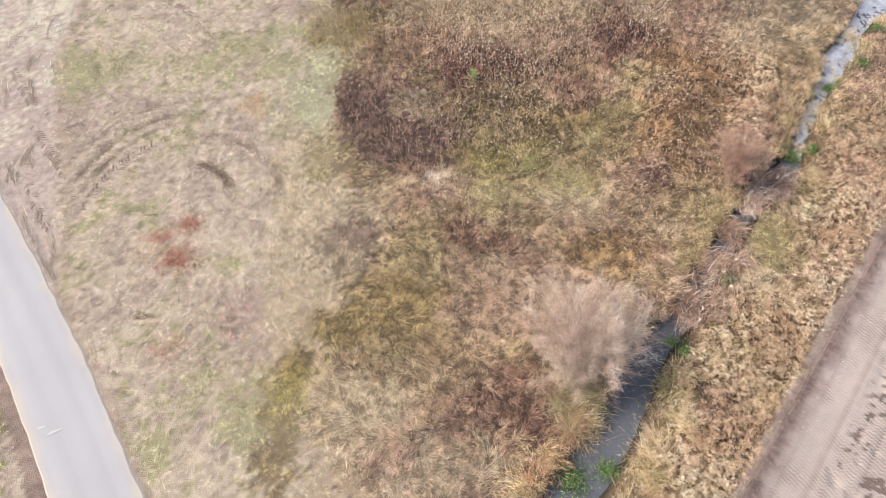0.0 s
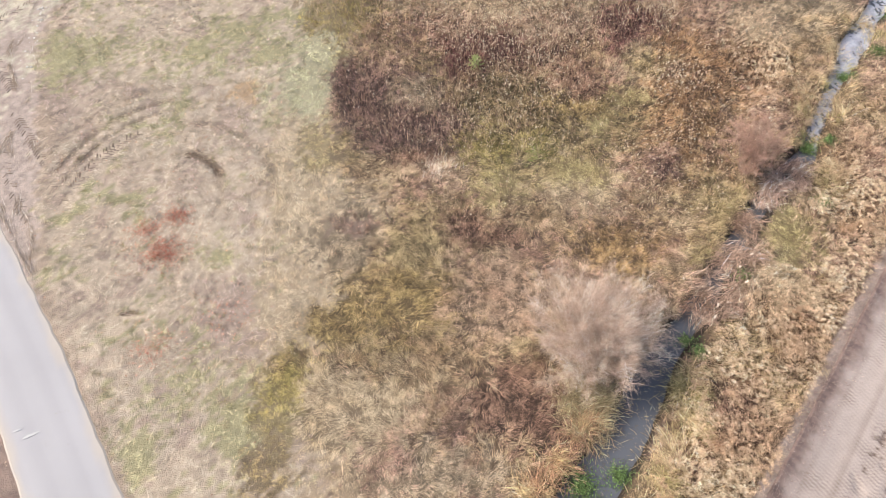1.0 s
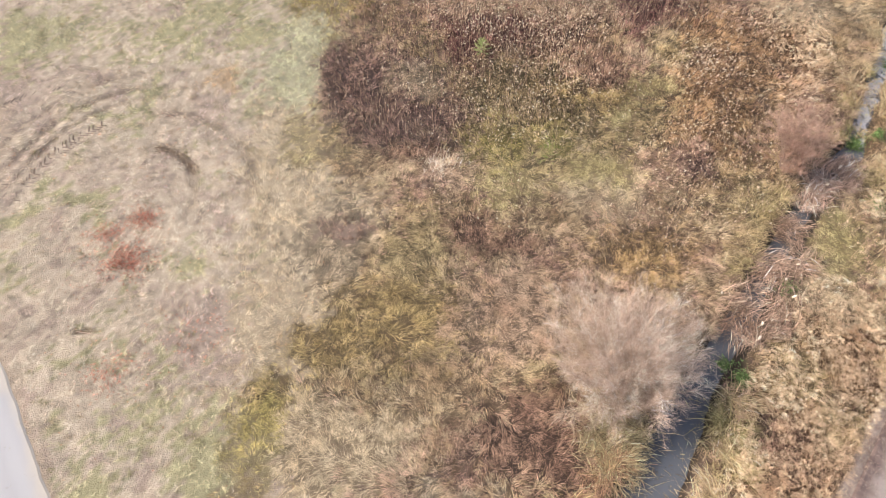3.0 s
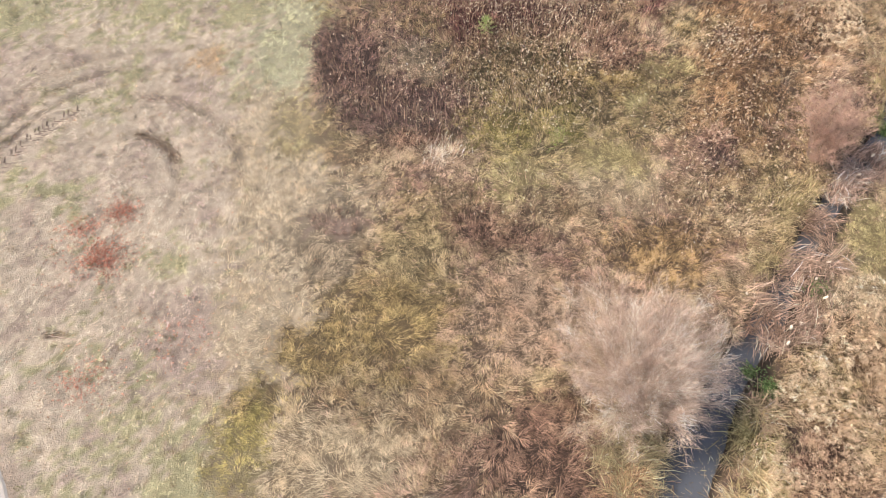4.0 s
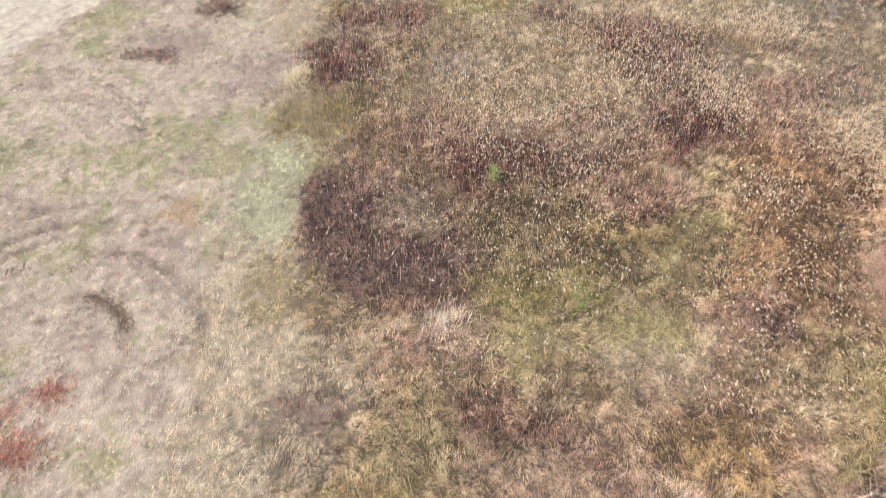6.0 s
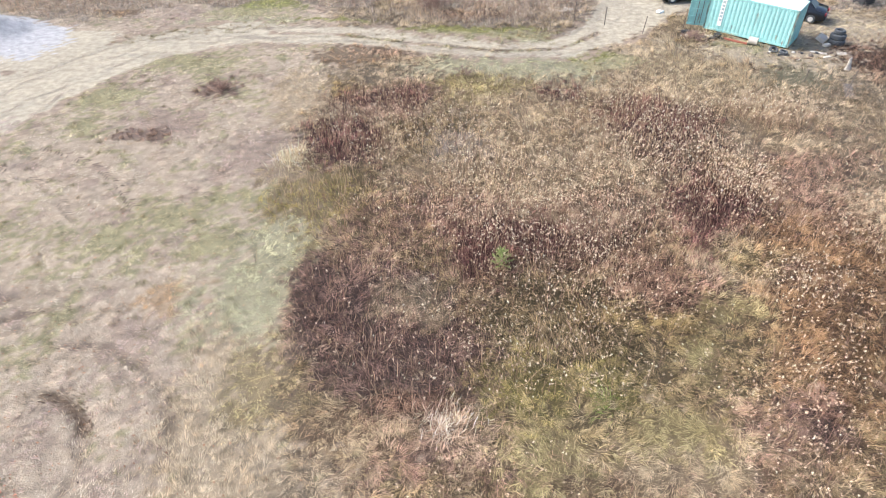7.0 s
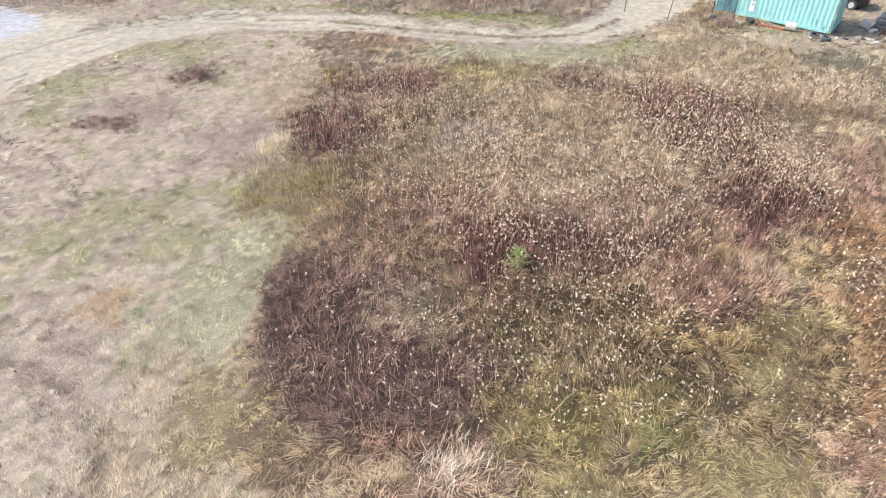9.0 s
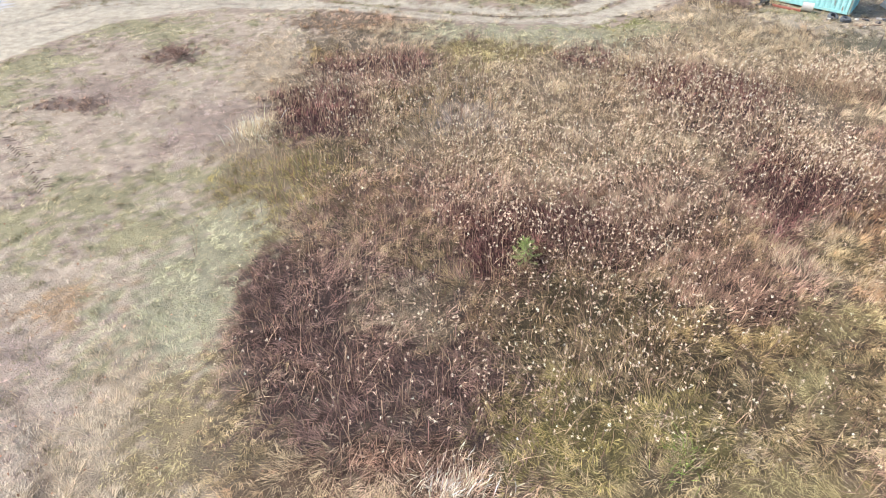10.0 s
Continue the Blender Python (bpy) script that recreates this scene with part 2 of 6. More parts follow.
patch("maroon", 6.9, 24.4, 1.3, 1.5)
patch("maroon", 1.9, 9.2, 1.4, 1.6)
patch("red_brown", 6.6, 9.6, 2.6, 1.7)
patch("pale_straw", 5.8, 14.3, 4.0, 3.3)
patch("pale_straw", 14.4, 24.9, 5.0, 2.9)
patch("rust", -5.9, 28.9, 2.0, 1.9)
patch("pale_green", 2.3, 23.6, 2.1, 1.8)
patch("olive", -5.7, 13.2, 1.7, 1.7)
patch("dry_green", -6.6, 9.0, 1.5, 1.6)
patch("pale_green", -5.9, 9.6, 0.8, 0.6)
patch("pale_straw", 18.6, 20.7, 2.6, 2.2)
patch("straw", 14.5, 14.7, 1.5, 2.2)
patch("pale_straw", 13.2, 8.3, 1.6, 1.0)
patch("rust", 16.6, 10.4, 2.6, 4.2)
patch("amber", 14.9, 4.9, 1.6, 1.9)
patch("brown", 20.3, 16.3, 2.1, 3.1)
patch("purple_lawn", -13.1, 23.9, 0.9, 1.3)
patch("mauve_lawn", -15.2, 19.9, 2.4, 1.4)
patch("mauve_lawn", -9.3, 16.8, 1.7, 2.1)
patch("grey_lawn", -8.6, 23.7, 1.6, 2.5)
patch("rust_lawn", -10.4, 5.9, 0.9, 0.8)
patch("dry_green", -7.5, 5.2, 1.4, 1.6)
patch("lawn_green", -17.2, 27.8, 4.3, 1.5)
patch("weeds", -28.8, 37.7, 5.5, 3.1)
patch("lawn_green", -14.2, 36.7, 2.9, 1.8)
patch("weeds", 4.0, 37.2, 6.7, 4.0)
patch("lawn_green", 0.7, 31.5, 5.7, 0.9)
patch("lawn_green", 9.9, 28.1, 2.5, 1.0)
patch("tan", 19.0, 27.0, 3.4, 1.5)
patch("pale_straw", 16.0, 28.6, 2.6, 1.6)
patch("yard", 26.4, 29.9, 3.3, 3.6)
patch("yard", 22.4, 28.8, 2.5, 1.8)
patch("yard", 28.5, 33.5, 4.0, 3.6)
patch("red_brown", 29.0, 27.5, 2.4, 3.4)
patch("yard", 22.0, 36.0, 3.0, 3.0)
patch("lawn_green", -19.9, 23.2, 2.0, 1.8)
patch("verge", -13.5, 39.0, 3.0, 1.8)
patch("dry_green", -15.0, 34.6, 4.0, 0.8)
patch("pink_straw", 2.0, 36.4, 2.2, 1.6)
patch("tan", -24.0, 36.8, 1.6, 1.2)
patch("pink_straw", -31.0, 38.5, 2.0, 1.2)

patch("pale_straw", 16.6, -6.6, 1.4, 1.4)
patch("yard", 20.6, 29.6, 3.4, 1.6)
patch("lawn_green", 20.0, 30.6, 1.4, 0.7)
patch("purple", 0.0, 3.4, 1.9, 1.5)
patch("grey_brown", -2.6, 1.7, 3.2, 1.3)
patch("maroon", 3.2, 10.4, 2.6, 1.2)
patch("maroon", -5.6, 18.2, 1.7, 1.6)
patch("maroon", 11.6, 21.2, 2.6, 1.6)
patch("pink_straw", 0.3, 0.1, 1.1, 0.6)
patch("pale_straw", -7.7, 15.6, 0.8, 1.6)
patch("verge", -21.2, -14.8, 1.9, 3.4)
patch("verge", -18.6, -17.6, 1.4, 1.6)
patch("grey_lawn", -6.6, -1.5, 1.8, 4.0)
patch("grey_lawn", -6.4, -7.5, 1.5, 2.2)
patch("grey_lawn", -7.6, 2.0, 1.2, 3.0)
patch("olive_straw", 10.8, 5.1, 1.6, 2.0)
patch("olive_straw", 9.3, 2.7, 2.0, 1.2)
patch("olive_straw", 5.9, 0.6, 2.6, 0.8)
patch("pale_straw", 12.6, 8.6, 1.5, 1.0)
patch("olive_straw", -5.3, 1.5, 1.6, 1.4)
patch("straw", -3.0, 0.4, 2.0, 0.9)
patch("purple", -1.8, 2.6, 2.3, 1.0)
patch("red_brown", -0.6, 1.2, 1.6, 0.7)
patch("dark_olive", -6.0, 24.6, 1.5, 1.3)
patch("purple_lawn", -15.6, 18.6, 1.5, 0.7)
patch("pale_straw", 8.1, 14.9, 3.2, 1.6)
patch("moss", 3.6, 6.4, 1.6, 0.9)
patch("purple", 14.1, 13.7, 1.6, 1.8)
patch("dry_green", 5.4, 27.2, 5.4, 2.2)
patch("lawn_green", 9.8, 28.4, 3.0, 1.6)
patch("tall_straw", 3.4, 25.2, 3.4, 1.6)
patch("pale_green", 1.6, 24.6, 1.4, 1.0)
patch("grey_lawn", 12.9, 30.4, 2.0, 1.4)
patch("tall_straw", 15.6, 26.6, 2.6, 1.5)
patch("tall_straw", 15.0, 29.2, 1.5, 1.3)
patch("tall_straw", 18.8, 26.6, 2.4, 1.2)
patch("grey_green", 22.0, 26.0, 2.0, 1.6)
patch("pale_straw", 12.0, 25.6, 1.8, 1.6)
patch("pink_straw", -4.6, 29.3, 2.2, 0.9)
patch("lawn_green", 1.5, 32.3, 7.0, 0.9)
patch("verge", 2.2, 33.2, 4.6, 0.4)
patch("verge", 9.6, 29.0, 1.8, 0.7)
patch("verge", -7.6, 34.9, 2.6, 0.4)
patch("lawn_green", 12.6, 34.9, 1.6, 1.2)
patch("grey_lawn", -8.3, 23.5, 1.1, 3.2)
patch("dry_green", 5.6, 31.0, 4.0, 0.5)
patch("grey_brown", 20.5, 17.5, 1.6, 2.2)
patch("pink_straw", -5.4, 29.4, 2.6, 1.2)
patch("grey_brown", -4.8, 26.0, 2.4, 1.2)
patch("weeds", 2.2, 18.0, 2.4, 1.6)
patch("pale_straw", 5.2, 17.6, 3.0, 2.2)
patch("pale_straw", 0.4, 15.4, 2.6, 1.4)
patch("pink_straw", 7.6, 12.6, 2.2, 1.3)
patch("maroon", -3.3, 22.9, 2.8, 0.9)
patch("brown", 18.6, 14.2, 2.4, 3.2)
patch("grey_brown", 21.0, 12.6, 2.4, 2.6)
patch("pale_straw", 18.4, 18.2, 2.4, 1.0)
patch("olive_straw", 13.2, 8.8, 1.4, 0.8)
patch("pale_green", 11.3, 6.2, 0.9, 1.2)
patch("pale_green", 9.6, 3.8, 0.9, 1.2)
patch("rust", 14.6, 5.4, 2.0, 2.6)
patch("grey_brown", -4.6, -4.0, 1.5, 1.7)
patch("purple_lawn", -4.0, -3.0, 1.1, 0.8)
patch("red_brown", 2.6, -3.2, 1.9, 1.4)
patch("straw", 4.6, -2.0, 1.6, 0.9)
patch("pale_straw", 7.8, -0.2, 2.4, 1.0)
patch("dark_olive", -0.9, -6.8, 1.6, 1.0)
patch("dark_olive", -4.1, -8.6, 1.3, 0.9)
patch("olive", -6.4, -11.9, 1.1, 1.6)
patch("dark_olive", -7.0, -14.9, 0.9, 1.6)
patch("lawn_green", -8.6, -13.0, 0.7, 1.6)
patch("pale_straw", -2.4, -12.3, 2.2, 1.3)
patch("straw", 0.6, -10.4, 1.8, 1.2)
patch("pink_straw", 3.0, -6.2, 1.8, 1.0)
patch("red_brown", 3.8, -12.2, 2.2, 1.6)
patch("pale_green", -6.4, 2.3, 0.9, 1.5)
patch("dry_green", -7.2, 5.6, 1.2, 1.8)
patch("dry_green", -6.8, 9.2, 1.1, 1.6)
patch("pale_straw", 4.5, 21.6, 3.0, 1.8)
patch("dry_green", 4.2, 27.4, 4.6, 1.5)
patch("pale_green", 3.0, 24.6, 2.2, 1.0)
patch("pale_straw", 9.0, 17.2, 2.2, 2.0)
patch("maroon", 12.9, 12.6, 1.5, 1.9)
patch("purple", 11.2, 17.3, 1.3, 1.4)
patch("red_brown", 8.7, 6.9, 1.9, 1.3)
patch("dark_olive", 8.0, 4.9, 2.2, 0.8)
patch("pale_green", 3.4, -0.6, 1.6, 0.9)
patch("pale_green", 7.6, 0.2, 2.0, 0.8)
patch("pale_green", 18.2, -3.4, 0.9, 1.3)


def meadow_edge(x, y):
    """Metres into the tall growth from the edge of the short grass, which winds northward."""
    line = -6.2 + 1.3 * np.sin(y * 0.42 + 2.2) + 0.8 * np.sin(y * 0.23 + 0.4) - 0.04 * np.maximum(y - 6, 0)
    return x - line + 1.6 * (fbm(x, y, 3.0, 31) - 0.5)


def growth(x, y, jitter=0.0, seed=0):
    """The sort of growth at each place, as numbers of NAMES."""
    rng = np.random.default_rng(seed)
    wx = x + 1.8 * (fbm(x, y, 2.6, 41) - 0.5) + 0.9 * (vnoise(x, y, 0.6, 42) - 0.5)
    wy = y + 1.8 * (fbm(x, y, 2.6, 43) - 0.5) + 0.9 * (vnoise(x, y, 0.6, 44) - 0.5)
    n = np.size(x)

    def shake(s):
        return jitter * s * rng.standard_normal(n)

    kind = np.where(meadow_edge(x, y) + shake(1.0) * np.where(y < 3, 2.4, 1.0) > 0, NAMES.index("straw"), NAMES.index("lawn"))
    broad = fbm(x, y, 5.0, 47) + shake(0.12)
    tall = kind == NAMES.index("straw")
    near = tall & (meadow_edge(x, y) + shake(1.2) < np.where(y < 3, 2.6, 0.6))
    kind = np.where(tall & (y > 13), NAMES.index("pale_straw"), kind)
    kind = np.where(tall & (broad > 0.60), np.where(y > 9, NAMES.index("grey_brown"), NAMES.index("brown")), kind)
    kind = np.where(tall & (broad < 0.36), NAMES.index("olive_straw"), kind)
    kind = np.where(~tall & (broad > 0.70), NAMES.index("mauve_lawn"), kind)
    kind = np.where(~tall & (broad < 0.28), NAMES.index("lawn_green"), kind)
    kind = np.where(near, NAMES.index("fringe"), kind)
    small = fbm(x, y, 1.3, 49) + shake(0.12)
    kind = np.where(~tall & (small > 0.69), NAMES.index("mauve_lawn"), kind)
    kind = np.where(~tall & (small < 0.27), NAMES.index("lawn_green"), kind)
    for k, cx, cy, rx, ry in PATCHES:
        near = np.nonzero((np.abs(x - cx) < 2.2 * rx + 2.5) & (np.abs(y - cy) < 2.2 * ry + 2.5))[0]
        if len(near):
            d = np.hypot((wx[near] - cx) / rx, (wy[near] - cy) / ry) + jitter * 0.5 * rng.standard_normal(len(near))
            kind[near] = np.where(d < 1.0, k, kind[near])
    f = field_side(x, y)
    north = y > 36 + 2 * fbm(x, y, 4, 53)
    kind = np.where(north & (np.abs(x) < 70) & (fbm(x, y, 7, 57) > 0.46) & (f < 0), NAMES.index("weeds"), kind)
    road, rw = strip(x, y, ROAD)
    kind = np.where(road < rw + np.where(y < -2, 0.1, 0.5) + np.where(y < -2, 0.5, 0.8) * fbm(x, y, 1.5, 61) + shake(0.15), NAMES.index("dirt"), kind)
    far_side = x < -17.7 - 0.672 * (y + 11.1)
    kind = np.where(far_side & (y < -6) & (road < rw + 0.55 + 0.4 * fbm(x, y, 1.2, 62)), NAMES.index("mud"), kind)
    s, sw = strip(x, y, SAND)
    d = s - sw + 1.4 * (fbm(x, y, 2.0, 63) - 0.5) + shake(0.25)
    crown = (s < 0.45 * fbm(x, y, 1.6, 65)) & (x > -12) & (x < 11)
    kind = np.where((d < 0.1) & ~crown, NAMES.index("sand"), np.where((d < 0.9) & (kind != NAMES.index("sand")), np.where(fbm(x, y, 1.0, 67) + shake(0.1) > 0.5, NAMES.index("dirt"), kind), kind))
    kind = np.where((kind == NAMES.index("sand")) & (y < 22) & (fbm(x, y, 1.8, 69) + shake(0.2) + 0.03 * (16 - y) > 0.52), NAMES.index("track"), kind)
    heap = np.hypot((x + 29.6) / 4.2, (y - 31.0) / 3.2) + 0.7 * (fbm(x, y, 1.5, 71) - 0.5)
    kind = np.where((heap < 1.7) & (y < 33), NAMES.index("sand"), kind)
    kind = np.where(heap + shake(0.15) < 1, NAMES.index("gravel"), kind)
    dd, dw = strip(x, y, DITCH)
    kind = np.where(dd < dw + np.where((x > 11.5) & (x < 20), 0.5, 0.18), NAMES.index("bed"), kind)
    kind = np.where(f + 0.5 * (fbm(x, y, 1.3, 73) - 0.5) > 0, NAMES.index("field"), kind)
    return kind


TABLE_A = np.array([KINDS[k][0] for k in NAMES])
TABLE_B = np.array([KINDS[k][1] for k in NAMES])
TABLE_SOIL = np.array([KINDS[k][2] for k in NAMES])
TABLE_SIZE = np.array([KINDS[k][3] for k in NAMES])
TABLE_STAND = np.array([KINDS[k][4] for k in NAMES])
TABLE_MANY = np.array([KINDS[k][5] for k in NAMES])


# ---- materials ----
def material(name, color, rough=0.9, metal=0.0, grain=40.0, vary=0.18, bump=0.2, attribute="", stain=2.0, bump_size=0.01):
    """A surface with fine grain, broad stains and relief; attribute names a colour layer that gives its base colour."""
    m = bpy.data.materials.new(name)
    m.use_nodes = True
    nt = m.node_tree
    nd, ln = nt.nodes, nt.links
    bsdf = nd["Principled BSDF"]
    bsdf.inputs["Roughness"].default_value, bsdf.inputs["Metallic"].default_value = rough, metal
    bsdf.inputs["Specular IOR Level"].default_value = 0.25 if rough > 0.6 else 0.5
    co = nd.new("ShaderNodeTexCoord")
    fine, broad = nd.new("ShaderNodeTexNoise"), nd.new("ShaderNodeTexNoise")
    for tex, scale, detail in ((fine, grain, 4), (broad, stain, 5)):
        tex.inputs["Scale"].default_value, tex.inputs["Detail"].default_value = scale, detail
        ln.new(co.outputs["Object"], tex.inputs["Vector"])
    add = nd.new("ShaderNodeMath")
    add.operation = "ADD"
    ln.new(fine.outputs["Fac"], add.inputs[0])
    ln.new(broad.outputs["Fac"], add.inputs[1])
    span = nd.new("ShaderNodeMapRange")
    span.inputs["From Min"].default_value, span.inputs["From Max"].default_value = 0.6, 1.4
    span.inputs["To Min"].default_value, span.inputs["To Max"].default_value = 1 - vary, 1 + vary
    ln.new(add.outputs[0], span.inputs["Value"])
    mix = nd.new("ShaderNodeVectorMath")
    mix.operation = "SCALE"
    if attribute:
        at = nd.new("ShaderNodeAttribute")
        at.attribute_name = attribute
        ln.new(at.outputs["Color"], mix.inputs[0])
    else:
        mix.inputs[0].default_value = color[:3]
    ln.new(span.outputs[0], mix.inputs["Scale"])
    ln.new(mix.outputs[0], bsdf.inputs["Base Color"])
    if bump:
        b = nd.new("ShaderNodeBump")
        b.inputs["Strength"].default_value, b.inputs["Distance"].default_value = bump, bump_size
        ln.new(fine.outputs["Fac"], b.inputs["Height"])
        ln.new(b.outputs[0], bsdf.inputs["Normal"])
    return m


def grass_material(name):
    """Dry or green blades: the colour layer, a little light through the blade."""
    m = bpy.data.materials.new(name)
    m.use_nodes = True
    nd, ln = m.node_tree.nodes, m.node_tree.links
    bsdf = nd["Principled BSDF"]
    bsdf.inputs["Roughness"].default_value = 0.85
    bsdf.inputs["Specular IOR Level"].default_value = 0.12
    at, co, tex = nd.new("ShaderNodeAttribute"), nd.new("ShaderNodeTexCoord"), nd.new("ShaderNodeTexNoise")
    at.attribute_name = "tint"
    tex.inputs["Scale"].default_value = 9.0
    ln.new(co.outputs["Object"], tex.inputs["Vector"])
    span = nd.new("ShaderNodeMapRange")
    span.inputs["From Min"].default_value, span.inputs["From Max"].default_value = 0.3, 0.7
    span.inputs["To Min"].default_value, span.inputs["To Max"].default_value = 0.88, 1.12
    ln.new(tex.outputs["Fac"], span.inputs["Value"])
    mix = nd.new("ShaderNodeVectorMath")
    mix.operation = "SCALE"
    ln.new(at.outputs["Color"], mix.inputs[0])
    ln.new(span.outputs[0], mix.inputs["Scale"])
    ln.new(mix.outputs[0], bsdf.inputs["Base Color"])
    thin = nd.new("ShaderNodeBsdfTranslucent")
    ln.new(mix.outputs[0], thin.inputs["Color"])
    blend = nd.new("ShaderNodeMixShader")
    blend.inputs["Fac"].default_value = 0.3
    ln.new(bsdf.outputs[0], blend.inputs[1])
    ln.new(thin.outputs[0], blend.inputs[2])
    ln.new(blend.outputs[0], nd["Material Output"].inputs["Surface"])
    return m


M_GROUND = material("ground", (0.3, 0.25, 0.2), 0.95, grain=22, vary=0.42, bump=1.0, attribute="tint", stain=2.6, bump_size=0.06)
M_GRASS = grass_material("grass")
M_ROAD = material("asphalt", lin(151, 148, 146), 0.85, grain=60, vary=0.06, bump=0.15, attribute="tint", stain=0.35)
M_SAND = material("clods", lin(146, 133, 124), 0.95, grain=8, vary=0.15, bump=0.4)
M_WOOD = material("weathered_wood", lin(150, 130, 110), 0.85, grain=30, vary=0.25, bump=0.3)
M_TEAL = material("teal_paint", lin(152, 205, 203), 0.6, grain=5, vary=0.16, bump=0.05, stain=1.1)


def weather(m, scale, stretch, low, high, rust):
    """Runs of rust that have eaten through the paint of a material."""
    nd, ln = m.node_tree.nodes, m.node_tree.links
    bsdf = nd["Principled BSDF"]
    paint = bsdf.inputs["Base Color"].links[0].from_socket
    co, warp, tex = nd.new("ShaderNodeTexCoord"), nd.new("ShaderNodeMapping"), nd.new("ShaderNodeTexNoise")
    warp.inputs["Scale"].default_value = (1, 1, stretch)
    ln.new(co.outputs["Object"], warp.inputs["Vector"])
    ln.new(warp.outputs[0], tex.inputs["Vector"])
    tex.inputs["Scale"].default_value, tex.inputs["Detail"].default_value = scale, 6
    span = nd.new("ShaderNodeMapRange")
    span.inputs["From Min"].default_value, span.inputs["From Max"].default_value = low, high
    ln.new(tex.outputs["Fac"], span.inputs["Value"])
    mix = nd.new("ShaderNodeMix")
    mix.data_type = "RGBA"
    ln.new(span.outputs[0], mix.inputs["Factor"])
    ln.new(paint, mix.inputs[6])
    mix.inputs[7].default_value = (*rust, 1)
    ln.new(mix.outputs[2], bsdf.inputs["Base Color"])


weather(M_TEAL, 3.4, 0.3, 0.62, 0.76, lin(128, 116, 102))
M_EDGE = material("rusted_teal_paint", lin(150, 190, 184), 0.7, grain=8, vary=0.25, bump=0.1, stain=2.5)
weather(M_EDGE, 4.0, 0.4, 0.42, 0.62, lin(116, 98, 84))
# white for pale pieces; on the container's roof it paints in overexposure
M_ROOF = material("white_and_blown_roof", lin(236, 236, 236), 0.7, grain=6, vary=0.05, bump=0.05)
M_RUST = material("rusty_steel", lin(126, 112, 98), 0.8, grain=12, vary=0.4, bump=0.2)
M_TYRE = material("tyre_rubber", lin(84, 88, 92), 0.8, grain=20, vary=0.2, bump=0.3)
M_WHITE = material("white_plastic", lin(196, 190, 180), 0.6, grain=10, vary=0.08, bump=0.05)
M_ORANGE = material("orange_paint", lin(160, 98, 82), 0.6, grain=10, vary=0.15, bump=0.1)
M_BLACK = material("black_plastic", lin(52, 54, 58), 0.6, grain=12, vary=0.2, bump=0.2)
M_CAR = material("dark_car_paint", lin(40, 44, 52), 0.14, 0.0, grain=3, vary=0.05, bump=0.0)
M_SILVER = material("pale_car_paint", lin(214, 214, 214), 0.35, 0.2, grain=3, vary=0.04, bump=0.0)
M_LAMP = material("red_lamp", lin(170, 40, 46), 0.3, grain=5, vary=0.05, bump=0.0)
M_TEXT = material("faded_lettering", lin(160, 178, 182), 0.7, grain=10, vary=0.1, bump=0.0)
M_GLASS = material("car_glass", lin(36, 42, 48), 0.08, grain=3, vary=0.02, bump=0.0)
M_BARK = material("bark", lin(168, 146, 132), 0.9, grain=25, vary=0.25, bump=0.4)
M_METAL = material("grey_post", lin(120, 112, 106), 0.7, 0.4, grain=20, vary=0.2, bump=0.1)
M_WATER = bpy.data.materials.new("ditch_water")
M_WATER.use_nodes = True
wb = M_WATER.node_tree.nodes["Principled BSDF"]
wb.inputs["Base Color"].default_value = (0.095, 0.1, 0.112, 1)
wb.inputs["Roughness"].default_value = 0.06
wb.inputs["IOR"].default_value = 1.33
rip = M_WATER.node_tree.nodes.new("ShaderNodeTexNoise")
rip.inputs["Scale"].default_value = 5.0
ripb = M_WATER.node_tree.nodes.new("ShaderNodeBump")
ripb.inputs["Strength"].default_value, ripb.inputs["Distance"].default_value = 0.15, 0.02
wco = M_WATER.node_tree.nodes.new("ShaderNodeTexCoord")
M_WATER.node_tree.links.new(wco.outputs["Object"], rip.inputs["Vector"])
M_WATER.node_tree.links.new(rip.outputs["Fac"], ripb.inputs["Height"])
M_WATER.node_tree.links.new(ripb.outputs[0], wb.inputs["Normal"])


# ---- mesh helpers ----
def raw_mesh(name, verts, faces, mat, tints=None, smooth_faces=False):
    """A mesh from arrays: verts (n, 3), faces (m, 3 or 4), and a colour per vertex."""
    me = bpy.data.meshes.new(name)
    n, k = len(faces), faces.shape[1]
    me.vertices.add(len(verts))
    me.vertices.foreach_set("co", np.ascontiguousarray(verts, dtype=np.float32).ravel())
    me.loops.add(n * k)
    me.loops.foreach_set("vertex_index", np.ascontiguousarray(faces, dtype=np.int32).ravel())
    me.polygons.add(n)
    me.polygons.foreach_set("loop_start", np.arange(0, n * k, k, dtype=np.int32))
    if smooth_faces:
        me.polygons.foreach_set("use_smooth", np.ones(n, dtype=bool))
    if tints is not None:
        layer = me.attributes.new("tint", "FLOAT_COLOR", "POINT")
        layer.data.foreach_set("color", np.c_[tints, np.ones(len(tints))].astype(np.float32).ravel())
    me.update(calc_edges=True)
    me.materials.append(mat)
    return new(name, me)


def part(name, bm, mat, parent=None, label=""):
    """Links a bmesh as one mesh object under a thing or a part."""
    me = bpy.data.meshes.new(name)
    bmesh.ops.recalc_face_normals(bm, faces=bm.faces)
    bm.to_mesh(me)
    bm.free()
    me.materials.append(mat)
    ob = new(name, me)
    if parent is not None:
        ob.parent = parent
    return tagged(ob, label)


